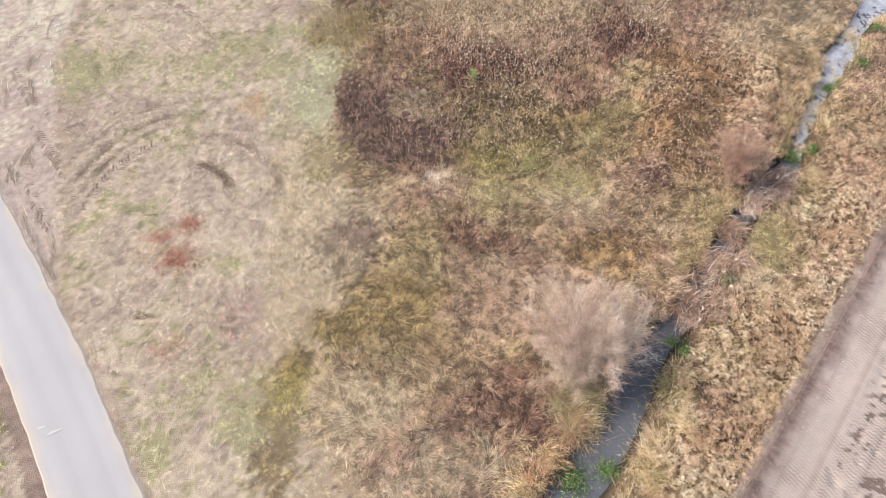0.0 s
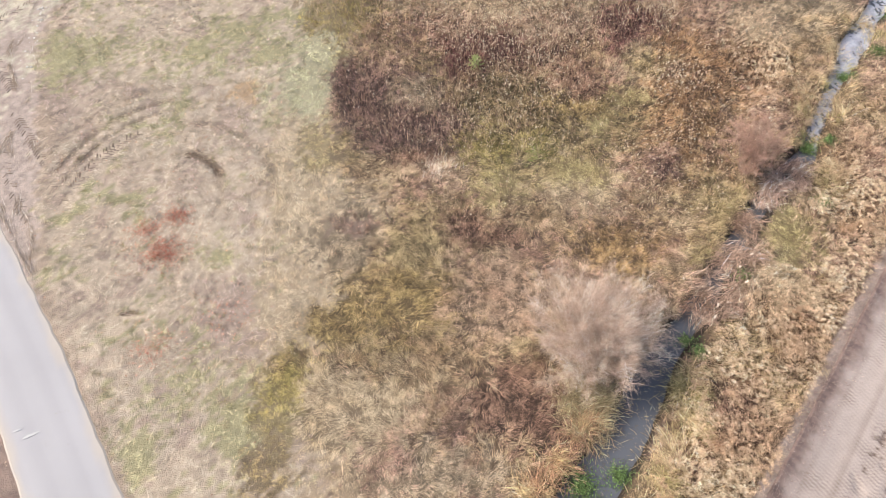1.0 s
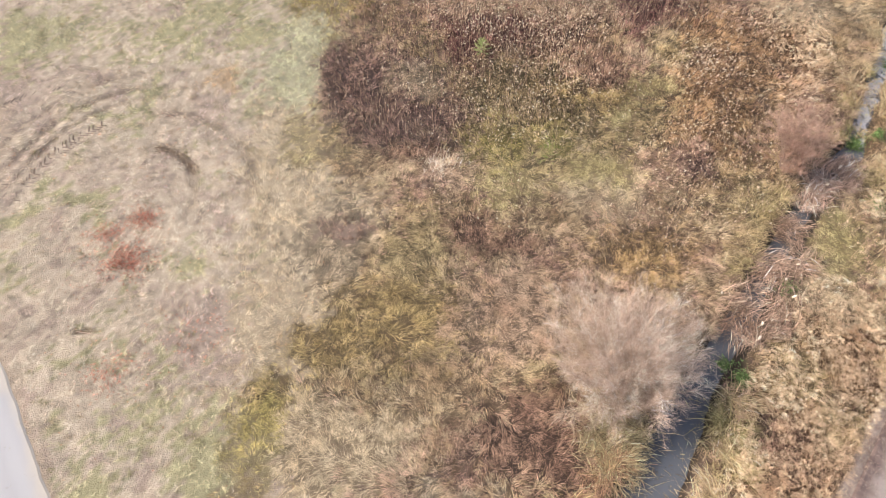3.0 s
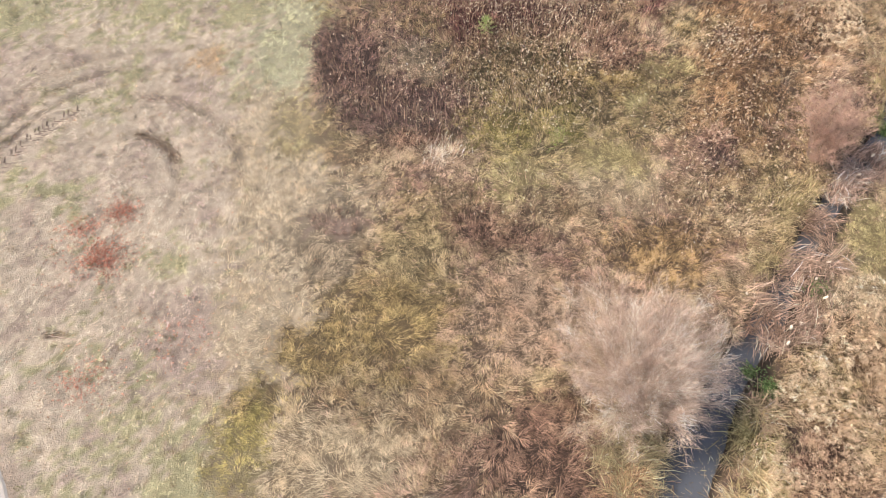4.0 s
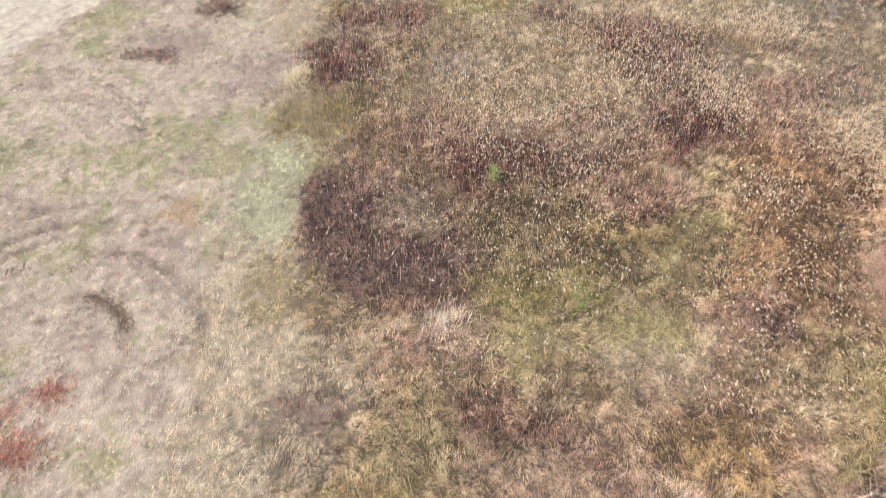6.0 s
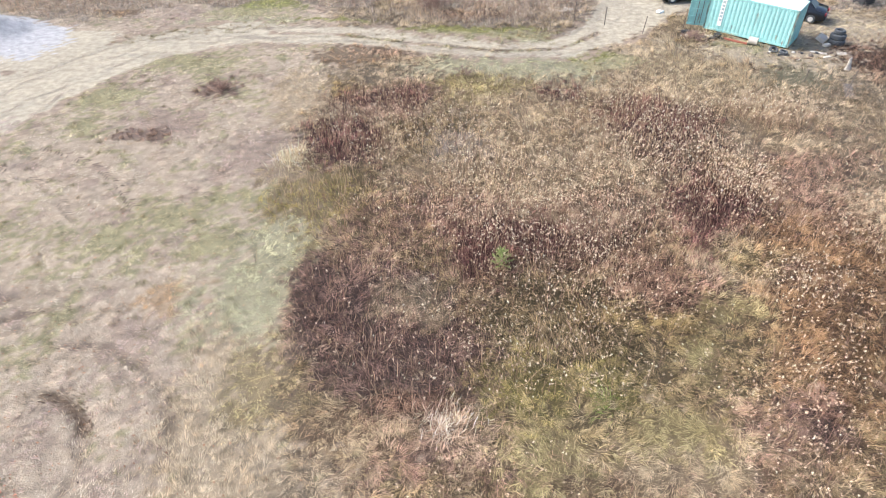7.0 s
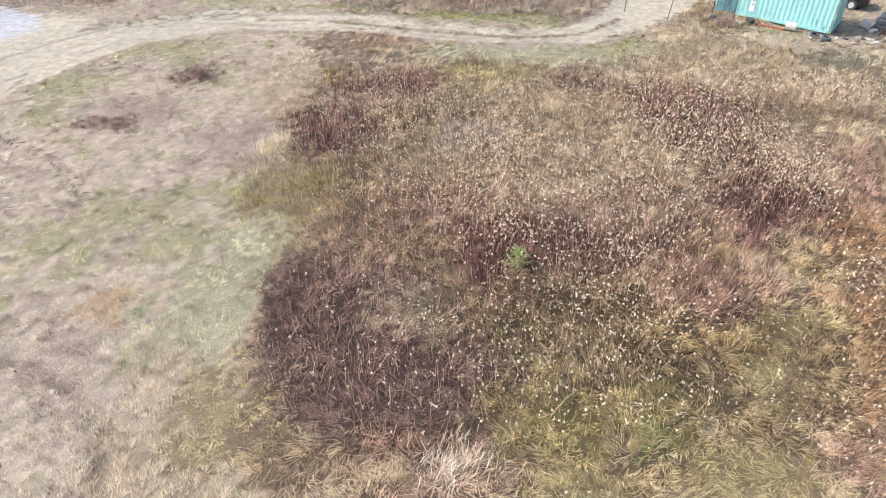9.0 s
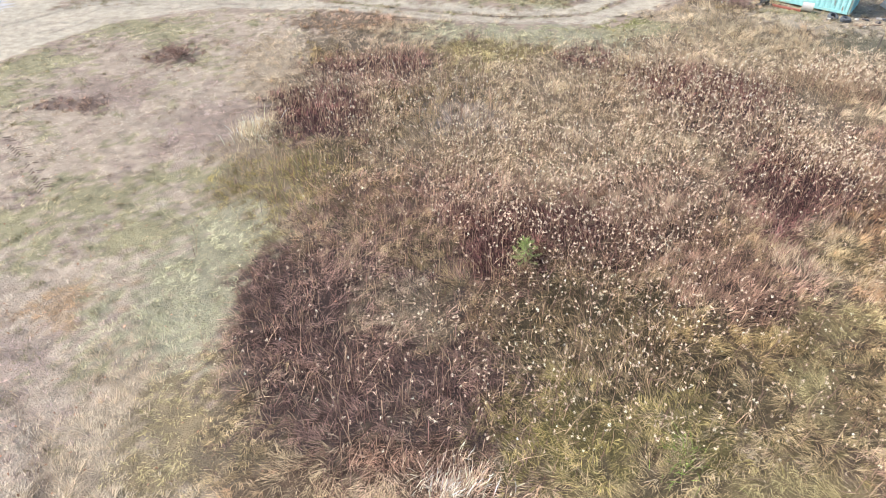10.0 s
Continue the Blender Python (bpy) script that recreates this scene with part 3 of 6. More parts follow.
def box(bm, x0, x1, y0, y1, z0, z1, bevel=0.0, m=None):
    made = bmesh.ops.create_cube(bm, size=1.0, matrix=Matrix.LocRotScale(((x0 + x1) / 2, (y0 + y1) / 2, (z0 + z1) / 2), None, (x1 - x0, y1 - y0, z1 - z0)))
    verts = made["verts"]
    if bevel:
        edges = list({e for v in verts for e in v.link_edges})
        verts = bmesh.ops.bevel(bm, geom=edges, offset=bevel, segments=2, affect="EDGES")["verts"]
    if m is not None:
        bmesh.ops.transform(bm, matrix=m, verts=verts)
    return verts


def cyl(bm, r0, r1, z0, z1, n=12, m=None):
    made = bmesh.ops.create_cone(bm, cap_ends=True, segments=n, radius1=r0, radius2=r1, depth=z1 - z0, matrix=Matrix.Translation((0, 0, (z0 + z1) / 2)))
    if m is not None:
        bmesh.ops.transform(bm, matrix=m, verts=made["verts"])
    return made["verts"]


def thing(name, m, label, category, group="", kind=""):
    ob = new(name)
    ob.matrix_world = m
    return tagged(ob, label, category, group, kind)


def at(x, y, dz=0.0, rz=0.0, rx=0.0, ry=0.0):
    """A pose on the ground."""
    return pose(x, y, float(height(np.array([x]), np.array([y]))[0]) + dz, rx, ry, rz)


# ---- ground ----
def spread(lo, hi, step):
    inner = np.arange(lo, hi, step)
    grow = np.cumsum(0.22 * 1.2 ** np.arange(38))
    return np.r_[lo - grow[::-1], inner, hi + grow]


gx, gy = spread(-35, 37, 0.22), spread(-20, 44, 0.22)
X, Y = [a.ravel() for a in np.meshgrid(gx, gy)]
Z = height(X, Y)
kinds = growth(X, Y, 0.6, 1)
# soil under tall grass is darkened again, painting in the gaps' shade
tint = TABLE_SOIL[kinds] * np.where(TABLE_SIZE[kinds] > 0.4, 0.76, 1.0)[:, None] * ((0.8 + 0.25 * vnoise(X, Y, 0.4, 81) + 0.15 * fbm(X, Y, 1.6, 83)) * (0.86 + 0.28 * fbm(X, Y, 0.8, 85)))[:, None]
rim = 0.32 * (1 - smooth(-0.5, 1.6, meadow_edge(X, Y))) * (TABLE_SIZE[kinds] > 0.3) * (X < 0)
tint = tint * (1 - rim)[:, None] + TABLE_SOIL[NAMES.index("grey_lawn")] * rim[:, None]
bare = np.isin(kinds, [NAMES.index(q) for q in ("sand", "track", "gravel")])[:, None]
tint = np.where(bare, TABLE_SOIL[kinds] * (0.94 + 0.16 * fbm(X, Y, 1.6, 83) + 0.06 * (vnoise(X, Y, 0.4, 81) - 0.5))[:, None], tint)
rut = rut_depth(X, Y)[:, None]
rut = np.clip(1.4 * rut, 0, 1) * 0.9
tint = tint * (1 - rut) + np.array(lin(80, 66, 55)) * rut
margin = np.exp(-((field_side(X, Y) - 0.6) / 0.6) ** 2)[:, None] * (kinds == NAMES.index("field"))[:, None] * (0.5 + 0.5 * fbm(X, Y, 0.7, 87))[:, None]
tint = tint * (1 - 0.45 * margin) + np.array(lin(116, 97, 84)) * 0.45 * margin
i, j = np.meshgrid(np.arange(len(gx) - 1), np.arange(len(gy) - 1))
a = (j * len(gx) + i).ravel()
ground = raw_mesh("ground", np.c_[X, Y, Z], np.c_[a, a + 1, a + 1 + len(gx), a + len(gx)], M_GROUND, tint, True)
tagged(ground, "uneven meadow soil with dry grass, sand and wheel ruts", "ground", kind="structure")


def ribbon(line, level, mat, name, wide=0.0, tone=None):
    """A strip with a low crown that follows a polyline; tone gives its colour at a place and a share of its half width."""
    pts = []
    for (x0, y0, w0), (x1, y1, w1) in zip(line, line[1:]):
        n = max(2, int(math.hypot(x1 - x0, y1 - y0) / 0.4))
        pts += [(x0 + (x1 - x0) * s / n, y0 + (y1 - y0) * s / n, w0 + (w1 - w0) * s / n) for s in range(n)]
    pts = np.array(pts)
    for _ in range(8):
        pts[1:-1] = (pts[:-2] + 2 * pts[1:-1] + pts[2:]) / 4
    t = np.gradient(pts[:, :2], axis=0)
    t /= np.linalg.norm(t, axis=1)[:, None]
    side = np.c_[-t[:, 1], t[:, 0]]
    shares = np.linspace(-1, 1, 15)
    cols = []
    for s in shares:
        ragged = 0.22 * (fbm(pts[:, 0], pts[:, 1], 0.9, 5 + int(s * 2)) - 0.5) * (abs(s) == 1)
        p = pts[:, :2] + side * ((pts[:, 2] + wide) * s + ragged)[:, None]
        cols.append(np.c_[p, np.full(len(p), level + 0.03 * (1 - s * s))])
    down = np.array([0, 0, 0.12])
    out = np.c_[side, np.zeros(len(pts))] * 0.22
    cols = [cols[0] - down - out, cols[0]] + cols + [cols[-1], cols[-1] - down + out]
    shares = np.r_[-1, -1, shares, 1, 1]
    verts = np.concatenate(cols)
    n = len(pts)
    faces = [(c * n + r, c * n + r + 1, (c + 1) * n + r + 1, (c + 1) * n + r) for c in range(len(cols) - 1) if c not in (1, len(cols) - 3) for r in range(n - 1)]
    tints = None if tone is None else tone(verts[:, 0], verts[:, 1], np.repeat(shares, n))
    return raw_mesh(name, verts, np.array(faces)[:, ::-1], mat, tints, True)


def road_tone(x, y, s):
    """Grey asphalt, paler where wheels run, dusted with sand along its edges."""
    worn = 1 + 0.035 * np.cos(s * 9.4) + 0.06 * (fbm(x, y, 2.5, 15) - 0.5) + 0.05 * (vnoise(s * 6, x * 0.3 + y * 0.3, 0.8, 16) - 0.5)
    dust = (smooth(0.78, 1.0, np.abs(s) + 0.35 * (fbm(x, y, 0.9, 17) - 0.5)) * 0.85)[:, None]
    return np.array(lin(150, 148, 149)) * worn[:, None] * (1 - dust) + np.array(lin(166, 156, 144)) * dust


road = tagged(ribbon(ROAD, 0.022, M_ROAD, "road", tone=road_tone), "pale grey narrow asphalt lane with crumbling edges", "road", kind="structure")
water = tagged(ribbon(DITCH, WATER, M_WATER, "water", 1.0), "still dark water in a narrow ditch", "water", kind="structure")


# ---- grass and weeds ----
def blades(name, x, y, size, stand, tint, wide, seed, lean, segments=2, z=None, label="", category="grass", mat=None, parent=None):
    """Many bent, tapered blades as one mesh. size: lengths; stand: 1 upright, 0 lying; lean: the way they fall; segments: 0 a bent lance, 1 a straight spike, 2 a broad bent leaf."""
    rng = np.random.default_rng(seed)
    n = len(x)
    if z is None:
        z = height(x, y)
    out = np.c_[np.cos(lean), np.sin(lean), np.zeros(n)]
    turn = lean + np.pi / 2 + 0.45 * rng.standard_normal(n)
    side = np.c_[np.cos(turn), np.sin(turn), np.zeros(n)] * (wide / 2)[:, None]
    base = np.c_[x, y, z - 0.02]
    up = np.clip(stand + 0.18 * rng.standard_normal(n), 0.08, 1.0)
    steep = np.c_[out[:, :2] * np.sqrt(np.clip(1 - up ** 2, 0, 1))[:, None], up]
    flop = np.clip(up - 0.75 * (1.15 - stand), -0.35, 1)
    flat = np.c_[out[:, :2] * np.sqrt(np.clip(1 - flop ** 2, 0, 1))[:, None], flop]
    if segments == 1:
        tip = base + steep * size[:, None]
        verts = np.stack([base - side, base + side, tip], 1).reshape(-1, 3)
        k = 3 * np.arange(n)[:, None]
        faces = k + np.array([[0, 1, 2]])
        tints = np.repeat(tint, 3, 0)
    elif segments == 0:
        mid = base + steep * (0.5 * size)[:, None]
        tip = mid + flat * (0.5 * size)[:, None]
        tip[:, 2] = np.maximum(tip[:, 2], base[:, 2] + 0.03)
        verts = np.stack([base, mid + side, tip, mid - side], 1).reshape(-1, 3)
        k = 4 * np.arange(n)[:, None]
        faces = np.concatenate([k + np.array([[0, 1, 3]]), k + np.array([[1, 2, 3]])])
        tints = np.repeat(tint, 4, 0)
    else:
        mid = base + steep * (0.55 * size)[:, None]
        tip = mid + flat * (0.45 * size)[:, None]
        tip[:, 2] = np.maximum(tip[:, 2], base[:, 2] + 0.03)
        verts = np.stack([base - 0.8 * side, base + 0.8 * side, mid + side, mid - side, tip], 1).reshape(-1, 3)
        k = 5 * np.arange(n)[:, None]
        faces = np.concatenate([k + np.array([[0, 1, 2]]), k + np.array([[0, 2, 3]]), k + np.array([[3, 2, 4]])])
        tints = np.repeat(tint, 5, 0)
    ob = raw_mesh(name, verts, faces, mat or M_GRASS, tints)
    if parent is not None:
        ob.parent = parent
        ob.matrix_parent_inverse = parent.matrix_world.inverted()
        return ob
    return tagged(ob, label, category, kind="stuff")


def in_view(x, y):
    """The stretch of the plan that the shot passes over."""
    return (np.abs(x) < 21 + 0.62 * (y + 17)) & (y < 44)


def kind_tints(k, x, y, rng, spread_):
    mixer = np.clip(0.5 + 1.7 * (fbm(x, y, 0.8, 91) - 0.5) + 0.28 * rng.standard_normal(len(x)), 0, 1)[:, None]
    t = TABLE_A[k] * mixer + TABLE_B[k] * (1 - mixer)
    return t * np.exp(spread_ * rng.standard_normal(len(x)))[:, None]


def capped(t, top):
    """Colours no brighter than top, with their hue kept."""
    return np.maximum(t / np.maximum(1.0, t.max(axis=1) / top)[:, None], 0.012)


TALL = TABLE_SIZE > 0.3


def tuft_roots(n, tall, seed, north):
    """Where tufts stand, and their sort of growth: thinner to the north, where the meadow lies far off, and bare in wheel ruts."""
    rng = np.random.default_rng(seed)
    x, y = rng.uniform(-34, 36, n), rng.uniform(-18.5, north, n)
    ok = in_view(x, y)
    x, y = x[ok], y[ok]
    k = growth(x, y, 0.7 if tall else 0.55, seed + 1)
    many = TABLE_MANY[k] * (TALL[k] == tall) * (0.4 + 1.1 * fbm(x, y, 0.6, seed + 2))
    many = many * np.where(y < 12, 1.0, 0.6) * (1 - 0.85 * np.clip(rut_depth(x, y), 0, 1)) * (1 - 0.8 * in_tracks(x, y))
    ok = rng.random(len(x)) < many
    return x[ok], y[ok], k[ok], rng


def swathe(x, y, seed):
    """The way the grass has been laid, in winding swathes; on the near bank it falls towards the ditch."""
    way = 2 * np.pi * 1.4 * fbm(x, y, 2.6, seed) + 2.2 * (vnoise(x, y, 0.6, seed + 1) - 0.5)
    d, w = strip(x, y, DITCH)
    bank = (d + 1.5 * (fbm(x, y, 1.5, seed + 2) - 0.5) < 4.2) & (y < -9) & (x < 9)
    return np.where(bank, 0.1 - 1.3 * (1 - smooth(0.8, 3.2, d)) + 1.6 * (vnoise(x, y, 0.7, seed + 1) - 0.5), way)


def tall_tufts(name, n, per, seed, radius, thin, segments, rise, label, north=45, tone_spread=0.4, blade_spread=0.3):
    """Tall grass: the blades of a tuft spring from one root, share its colour and arch over, mostly one way. rise: 1 as its sort stands, 0 lying."""
    x, y, k, rng = tuft_roots(n, True, seed, north)
    m = len(x)
    comb = swathe(x, y, 207) + 0.5 * rng.standard_normal(m)
    tone = kind_tints(k, x, y, rng, tone_spread) * ((0.52 + 0.96 * vnoise(x, y, 0.34, 219)) * (0.62 + 0.76 * vnoise(x, y, 0.15, 220)))[:, None]
    big = 0.8 * TABLE_SIZE[k] * rng.uniform(0.7, 1.25, m) * (0.6 + 0.8 * fbm(x, y, 0.7, seed + 4)) * (0.55 + 0.45 * smooth(-0.5, 2.0, meadow_edge(x, y)))
    stand = TABLE_STAND[k] * (0.55 + 0.9 * fbm(x, y, 1.1, seed + 5))
    stand = stand + (0.9 - stand) * 0.55 * smooth(1.0, 6.0, y) * smooth(-5.0, -2.0, 16.0 - x + 0.6 * y)
    stand = stand * rise
    pick = np.repeat(np.arange(m), per)
    j = len(pick)
    a, r = rng.uniform(0, 2 * np.pi, j), radius * np.abs(rng.standard_normal(j))
    pull = 0.55 + 0.5 * rng.random(m)
    lean = np.arctan2(pull[pick] * np.sin(comb[pick]) + 0.5 * np.sin(a), pull[pick] * np.cos(comb[pick]) + 0.5 * np.cos(a)) + 0.15 * rng.standard_normal(j)
    tint = capped(tone[pick] * np.exp(blade_spread * rng.standard_normal(j))[:, None], 0.8)
    wide = thin * rng.uniform(0.7, 1.3, j) * np.where(y[pick] < 12, 1.0, 1.3)
    blades(name, x[pick] + r * np.cos(a), y[pick] + r * np.sin(a), big[pick] * rng.uniform(0.6, 1.1, j), stand[pick], tint, wide, seed + 6, lean, segments, label=label)


def short_tufts(name, n, per, seed, label):
    """Short grass in small cushions, laid round the turning circle where wheels have swept it."""
    x, y, k, rng = tuft_roots(n, False, seed, 45)
    m = len(x)
    comb = swathe(x, y, 307) + 0.5 * rng.standard_normal(m)
    tone = kind_tints(k, x, y, rng, 0.44) * ((0.86 + 0.44 * vnoise(x, y, 0.26, seed + 7)) * (0.62 + 0.88 * vnoise(x, y, 0.11, seed + 9)))[:, None]
    ring, round_ = np.hypot(x + 13.2, y + 1.0), np.arctan2(y + 1.0, x + 13.2)
    near = (1 - smooth(6.5, 11.0, ring)) * smooth(1.2, 2.6, ring)
    comb = np.where(rng.random(m) < near, round_ + np.pi / 2 + 0.3 * rng.standard_normal(m), comb)
    tone = tone * (1 + near * 1.3 * (vnoise(ring + 0.4 * fbm(x, y, 3.0, 9), round_ * 4.0, 0.26, seed + 8) - 0.5))[:, None]
    big = TABLE_SIZE[k] * rng.uniform(0.6, 1.2, m) * (0.65 + 0.6 * vnoise(x, y, 0.42, 14))
    stand = TABLE_STAND[k] * (0.6 + 0.8 * fbm(x, y, 0.9, seed + 5))
    pick = np.repeat(np.arange(m), per)
    j = len(pick)
    a, r = rng.uniform(0, 2 * np.pi, j), 0.045 * np.abs(rng.standard_normal(j))
    lean = np.arctan2(np.sin(comb[pick]) + 0.7 * np.sin(a), np.cos(comb[pick]) + 0.7 * np.cos(a)) + 0.25 * rng.standard_normal(j)
    tint = capped(tone[pick] * np.exp(0.34 * rng.standard_normal(j))[:, None], 0.8)
    wide = 0.014 * rng.uniform(0.7, 1.3, j) * np.where(y[pick] < 12, 1.0, 1.35)
    blades(name, x[pick] + r * np.cos(a), y[pick] + r * np.sin(a), big[pick] * rng.uniform(0.6, 1.2, j), stand[pick], tint, wide, seed + 6, lean, 1, label=label)


tall_tufts("meadow_grass", 86000, 13, 101, 0.07, 0.0115, 0, 1.0, "tall dry straw and brown meadow grass in arching tufts")
tall_tufts("fine_meadow_grass", 90000, 8, 161, 0.12, 0.0095, 1, 1.15, "fine upright dry grass stems through the meadow")
tall_tufts("thatch", 60000, 7, 181, 0.14, 0.014, 1, 0.35, "matted dead grass lying under the standing meadow grass", 14)
short_tufts("short_grass", 210000, 12, 121, "short dry beige grass, mown and driven over")

HEADS = []


def heads(x, y, rx, ry, per_m2, tan=0.0):
    """A stretch where dry weeds carry pale seed heads; tan: how brown the heads are."""
    HEADS.append((x, y, rx, ry, per_m2, tan))


heads(5.5, 4.1, 4.7, 3.1, 9)
heads(3.2, 12.6, 7.1, 3.4, 12)
heads(14.4, 6.7, 2.1, 1.6, 12)
heads(1.7, -2.0, 3.2, 1.7, 6, 0.3)
heads(10.0, -3.6, 3.0, 2.0, 6, 0.3)
heads(5.5, 12.0, 6.6, 4.5, 14)
heads(-3.0, 19.0, 3.3, 3.8, 14)
heads(11.2, 19.4, 4.2, 5.5, 18)
heads(14.6, 14.2, 1.6, 2.4, 40)
heads(18.7, 21.2, 2.7, 1.9, 48)
heads(14.3, 6.9, 1.5, 1.6, 12)
heads(1.7, 4.2, 5.0, 3.2, 7)
heads(-2.9, 6.1, 3.0, 3.4, 1.8)
heads(12.6, 1.0, 3.5, 3.0, 6, 0.4)
heads(6.0, 19.0, 8.0, 5.0, 9)
heads(13.1, -13.7, 2.7, 2.9, 14, 1.0)
heads(16.5, 9.0, 3.0, 4.0, 8, 0.4)
heads(15.0, 4.5, 2.2, 2.2, 8, 0.4)
heads(20.5, 14.5, 2.5, 3.5, 6, 0.4)
heads(16.7, -9.1, 2.1, 2.6, 12, 1.0)
heads(12.5, -0.5, 3.5, 3.5, 9, 0.2)
heads(23.1, 1.1, 2.4, 4.6, 20, 1.0)
heads(19.9, 9.2, 1.8, 3.2, 35, 0.9)
heads(19.0, -6.0, 1.6, 1.6, 10, 1.0)
heads(20.0, -4.6, 2.2, 1.8, 14, 0.9)
heads(27.6, 6.5, 2.0, 4.0, 25, 0.9)
heads(4.0, 37.2, 6.7, 3.5, 9)
heads(-28, 37.5, 6.0, 2.5, 4)
heads(7.0, 6.0, 3.6, 1.6, 6)
heads(13.2, 13.0, 2.2, 2.6, 5)
heads(4.5, 8.6, 3.6, 2.0, 8)
heads(16.5, 3.2, 4.0, 2.6, 5, 0.3)
heads(11.0, 16.5, 2.4, 2.0, 6)


def weeds(seed):
    """Upright dry weed stalks with side twigs, and the pale heads on them."""
    rng = np.random.default_rng(seed)
    sx, sy, bare = [], [], []
    tone = []
    for cx, cy, rx, ry, per, tan in HEADS:
        n = int(per * (1.45 if tan < 0.5 else 1.0) * math.pi * rx * ry)
        a, r = rng.uniform(0, 2 * np.pi, n), np.sqrt(rng.random(n)) + 0.16 * rng.standard_normal(n)
        if tan > 0.5:
            own = rng.integers(0, max(1, n // 7), n)
            a, r = a[own], r[own]
        loose = 0.16 if tan > 0.5 else 0.0
        sx.append(cx + rx * r * np.cos(a) + loose * rng.standard_normal(n))
        sy.append(cy + ry * r * np.sin(a) + loose * rng.standard_normal(n))
        tone.append(np.full(n, tan))
    x, y, tan = np.concatenate(sx), np.concatenate(sy), np.concatenate(tone)
    ok = (field_side(x, y) < -0.15) & (strip(x, y, DITCH)[0] > 0.7)
    sand, sw = strip(x, y, SAND)
    ok &= (sand > sw + 0.4) & (meadow_edge(x, y) > 0.3)
    ok &= rng.random(len(x)) < 0.35 + 1.1 * fbm(x, y, 1.4, seed + 1)
    x, y, tan = x[ok], y[ok], tan[ok]
    n = len(x)
    z = height(x, y)
    tall = rng.uniform(0.5, 1.05, n)
    top = np.c_[x + 0.12 * rng.standard_normal(n), y + 0.12 * rng.standard_normal(n), z + tall]
    # heads: small tilted flakes round the top
    per = 10
    pick = np.repeat(np.arange(n), per)
    m = len(pick)
    big = rng.uniform(0.55, 1.25, n)[pick] * np.where(tan[pick] > 0.5, 1.2, 1.08)
    c = top[pick] + np.c_[rng.standard_normal((m, 2)) * 0.014, rng.standard_normal(m) * 0.018] * (big * np.where(tan[pick] > 0.5, 1.6, 1.0))[:, None]
    u, v = rng.standard_normal((m, 3)), rng.standard_normal((m, 3))
    u *= (0.024 * big / np.linalg.norm(u, axis=1))[:, None]
    v *= (0.022 * big / np.linalg.norm(v, axis=1))[:, None]
    verts = np.stack([c - u, c + v, c + u], 1).reshape(-1, 3)
    faces = 3 * np.arange(m)[:, None] + np.array([[0, 1, 2]])
    cream, brown = np.array(lin(240, 220, 194)), np.array(lin(230, 204, 172))
    tint = cream * (1 - tan)[:, None] + brown * tan[:, None]
    tint = np.clip(tint * np.exp(0.16 * rng.standard_normal(n))[:, None], 0, 0.92)
    tagged(raw_mesh("seed_heads", verts, faces, M_GRASS, np.repeat(tint[pick], 3, 0)), "pale fluffy seed heads on dry weed stalks", "seed heads", kind="stuff")
    # stalks, some bare, also through the dark patches
    bx, by = rng.uniform(-8, 24, 60000), rng.uniform(-4, 31, 60000)
    kk = growth(bx, by, 1.2, seed + 2)
    dark = np.isin(kk, [NAMES.index(s) for s in ("purple", "brown", "red_brown", "olive", "weeds", "maroon")])
    dark &= rng.random(len(bx)) < 0.75
    bx, by = bx[dark], by[dark]
    fx, fy = rng.uniform(-34, 12, 11000), rng.uniform(35, 44, 11000)
    ff = growth(fx, fy, 0.5, seed + 3) == NAMES.index("weeds")
    ax, ay = np.r_[x, bx, fx[ff]], np.r_[y, by, fy[ff]]
    h = np.r_[tall, rng.uniform(0.45, 0.95, len(bx)), rng.uniform(0.4, 1.0, ff.sum())]
    tint = np.array(lin(130, 104, 94)) * np.exp(0.3 * rng.standard_normal(len(ax)))[:, None]
    pale = rng.random(len(ax)) < np.where(ay > 13, 0.65, 0.42)
    tint[pale] = np.array(lin(190, 166, 138)) * np.exp(0.2 * rng.standard_normal(pale.sum()))[:, None]
    blades("weed_stalks", ax, ay, h, np.full(len(ax), 0.93), np.clip(tint, 0.01, 0.8), rng.uniform(0.010, 0.017, len(ax)), seed + 4,
           rng.uniform(0, 6.28, len(ax)), label="upright purple-brown stalks of withered weeds", category="weeds")


weeds(141)


# ---- ditch growth ----
def reed_clump(x, y, n, size, seed, tone, name="reed_clump", label="withered pinkish-brown reeds collapsed over the ditch", category="reeds", group="reeds along the ditch"):
    """One clump of withered reeds: long leaves that arch out and lie over one another."""
    rng = np.random.default_rng(seed)
    a = rng.uniform(0, 6.28, n)
    r = np.abs(0.45 * rng.standard_normal(n))
    px, py = x + r * np.cos(a), y + r * np.sin(a)
    fall = rng.uniform(0, 6.28)
    away = np.where(rng.random(n) < 0.6, fall + 0.45 * rng.standard_normal(n), np.arctan2(py - y, px - x) + 0.9 * rng.standard_normal(n))
    tint = np.clip(np.array(tone) * np.exp(0.42 * rng.standard_normal(n))[:, None], 0.02, 0.85)
    z = np.maximum(height(px, py), WATER)
    ob = blades(name, px, py, size * rng.uniform(0.6, 1.25, n), rng.uniform(0.25, 0.85, n), tint, rng.uniform(0.010, 0.022, n), seed + 1, away, z=z,
                label=label, category=category)
    return tagged(ob, group=group)


STRAW, OLIVE = lin(212, 188, 150), lin(178, 164, 120)
clump_rng = np.random.default_rng(7)


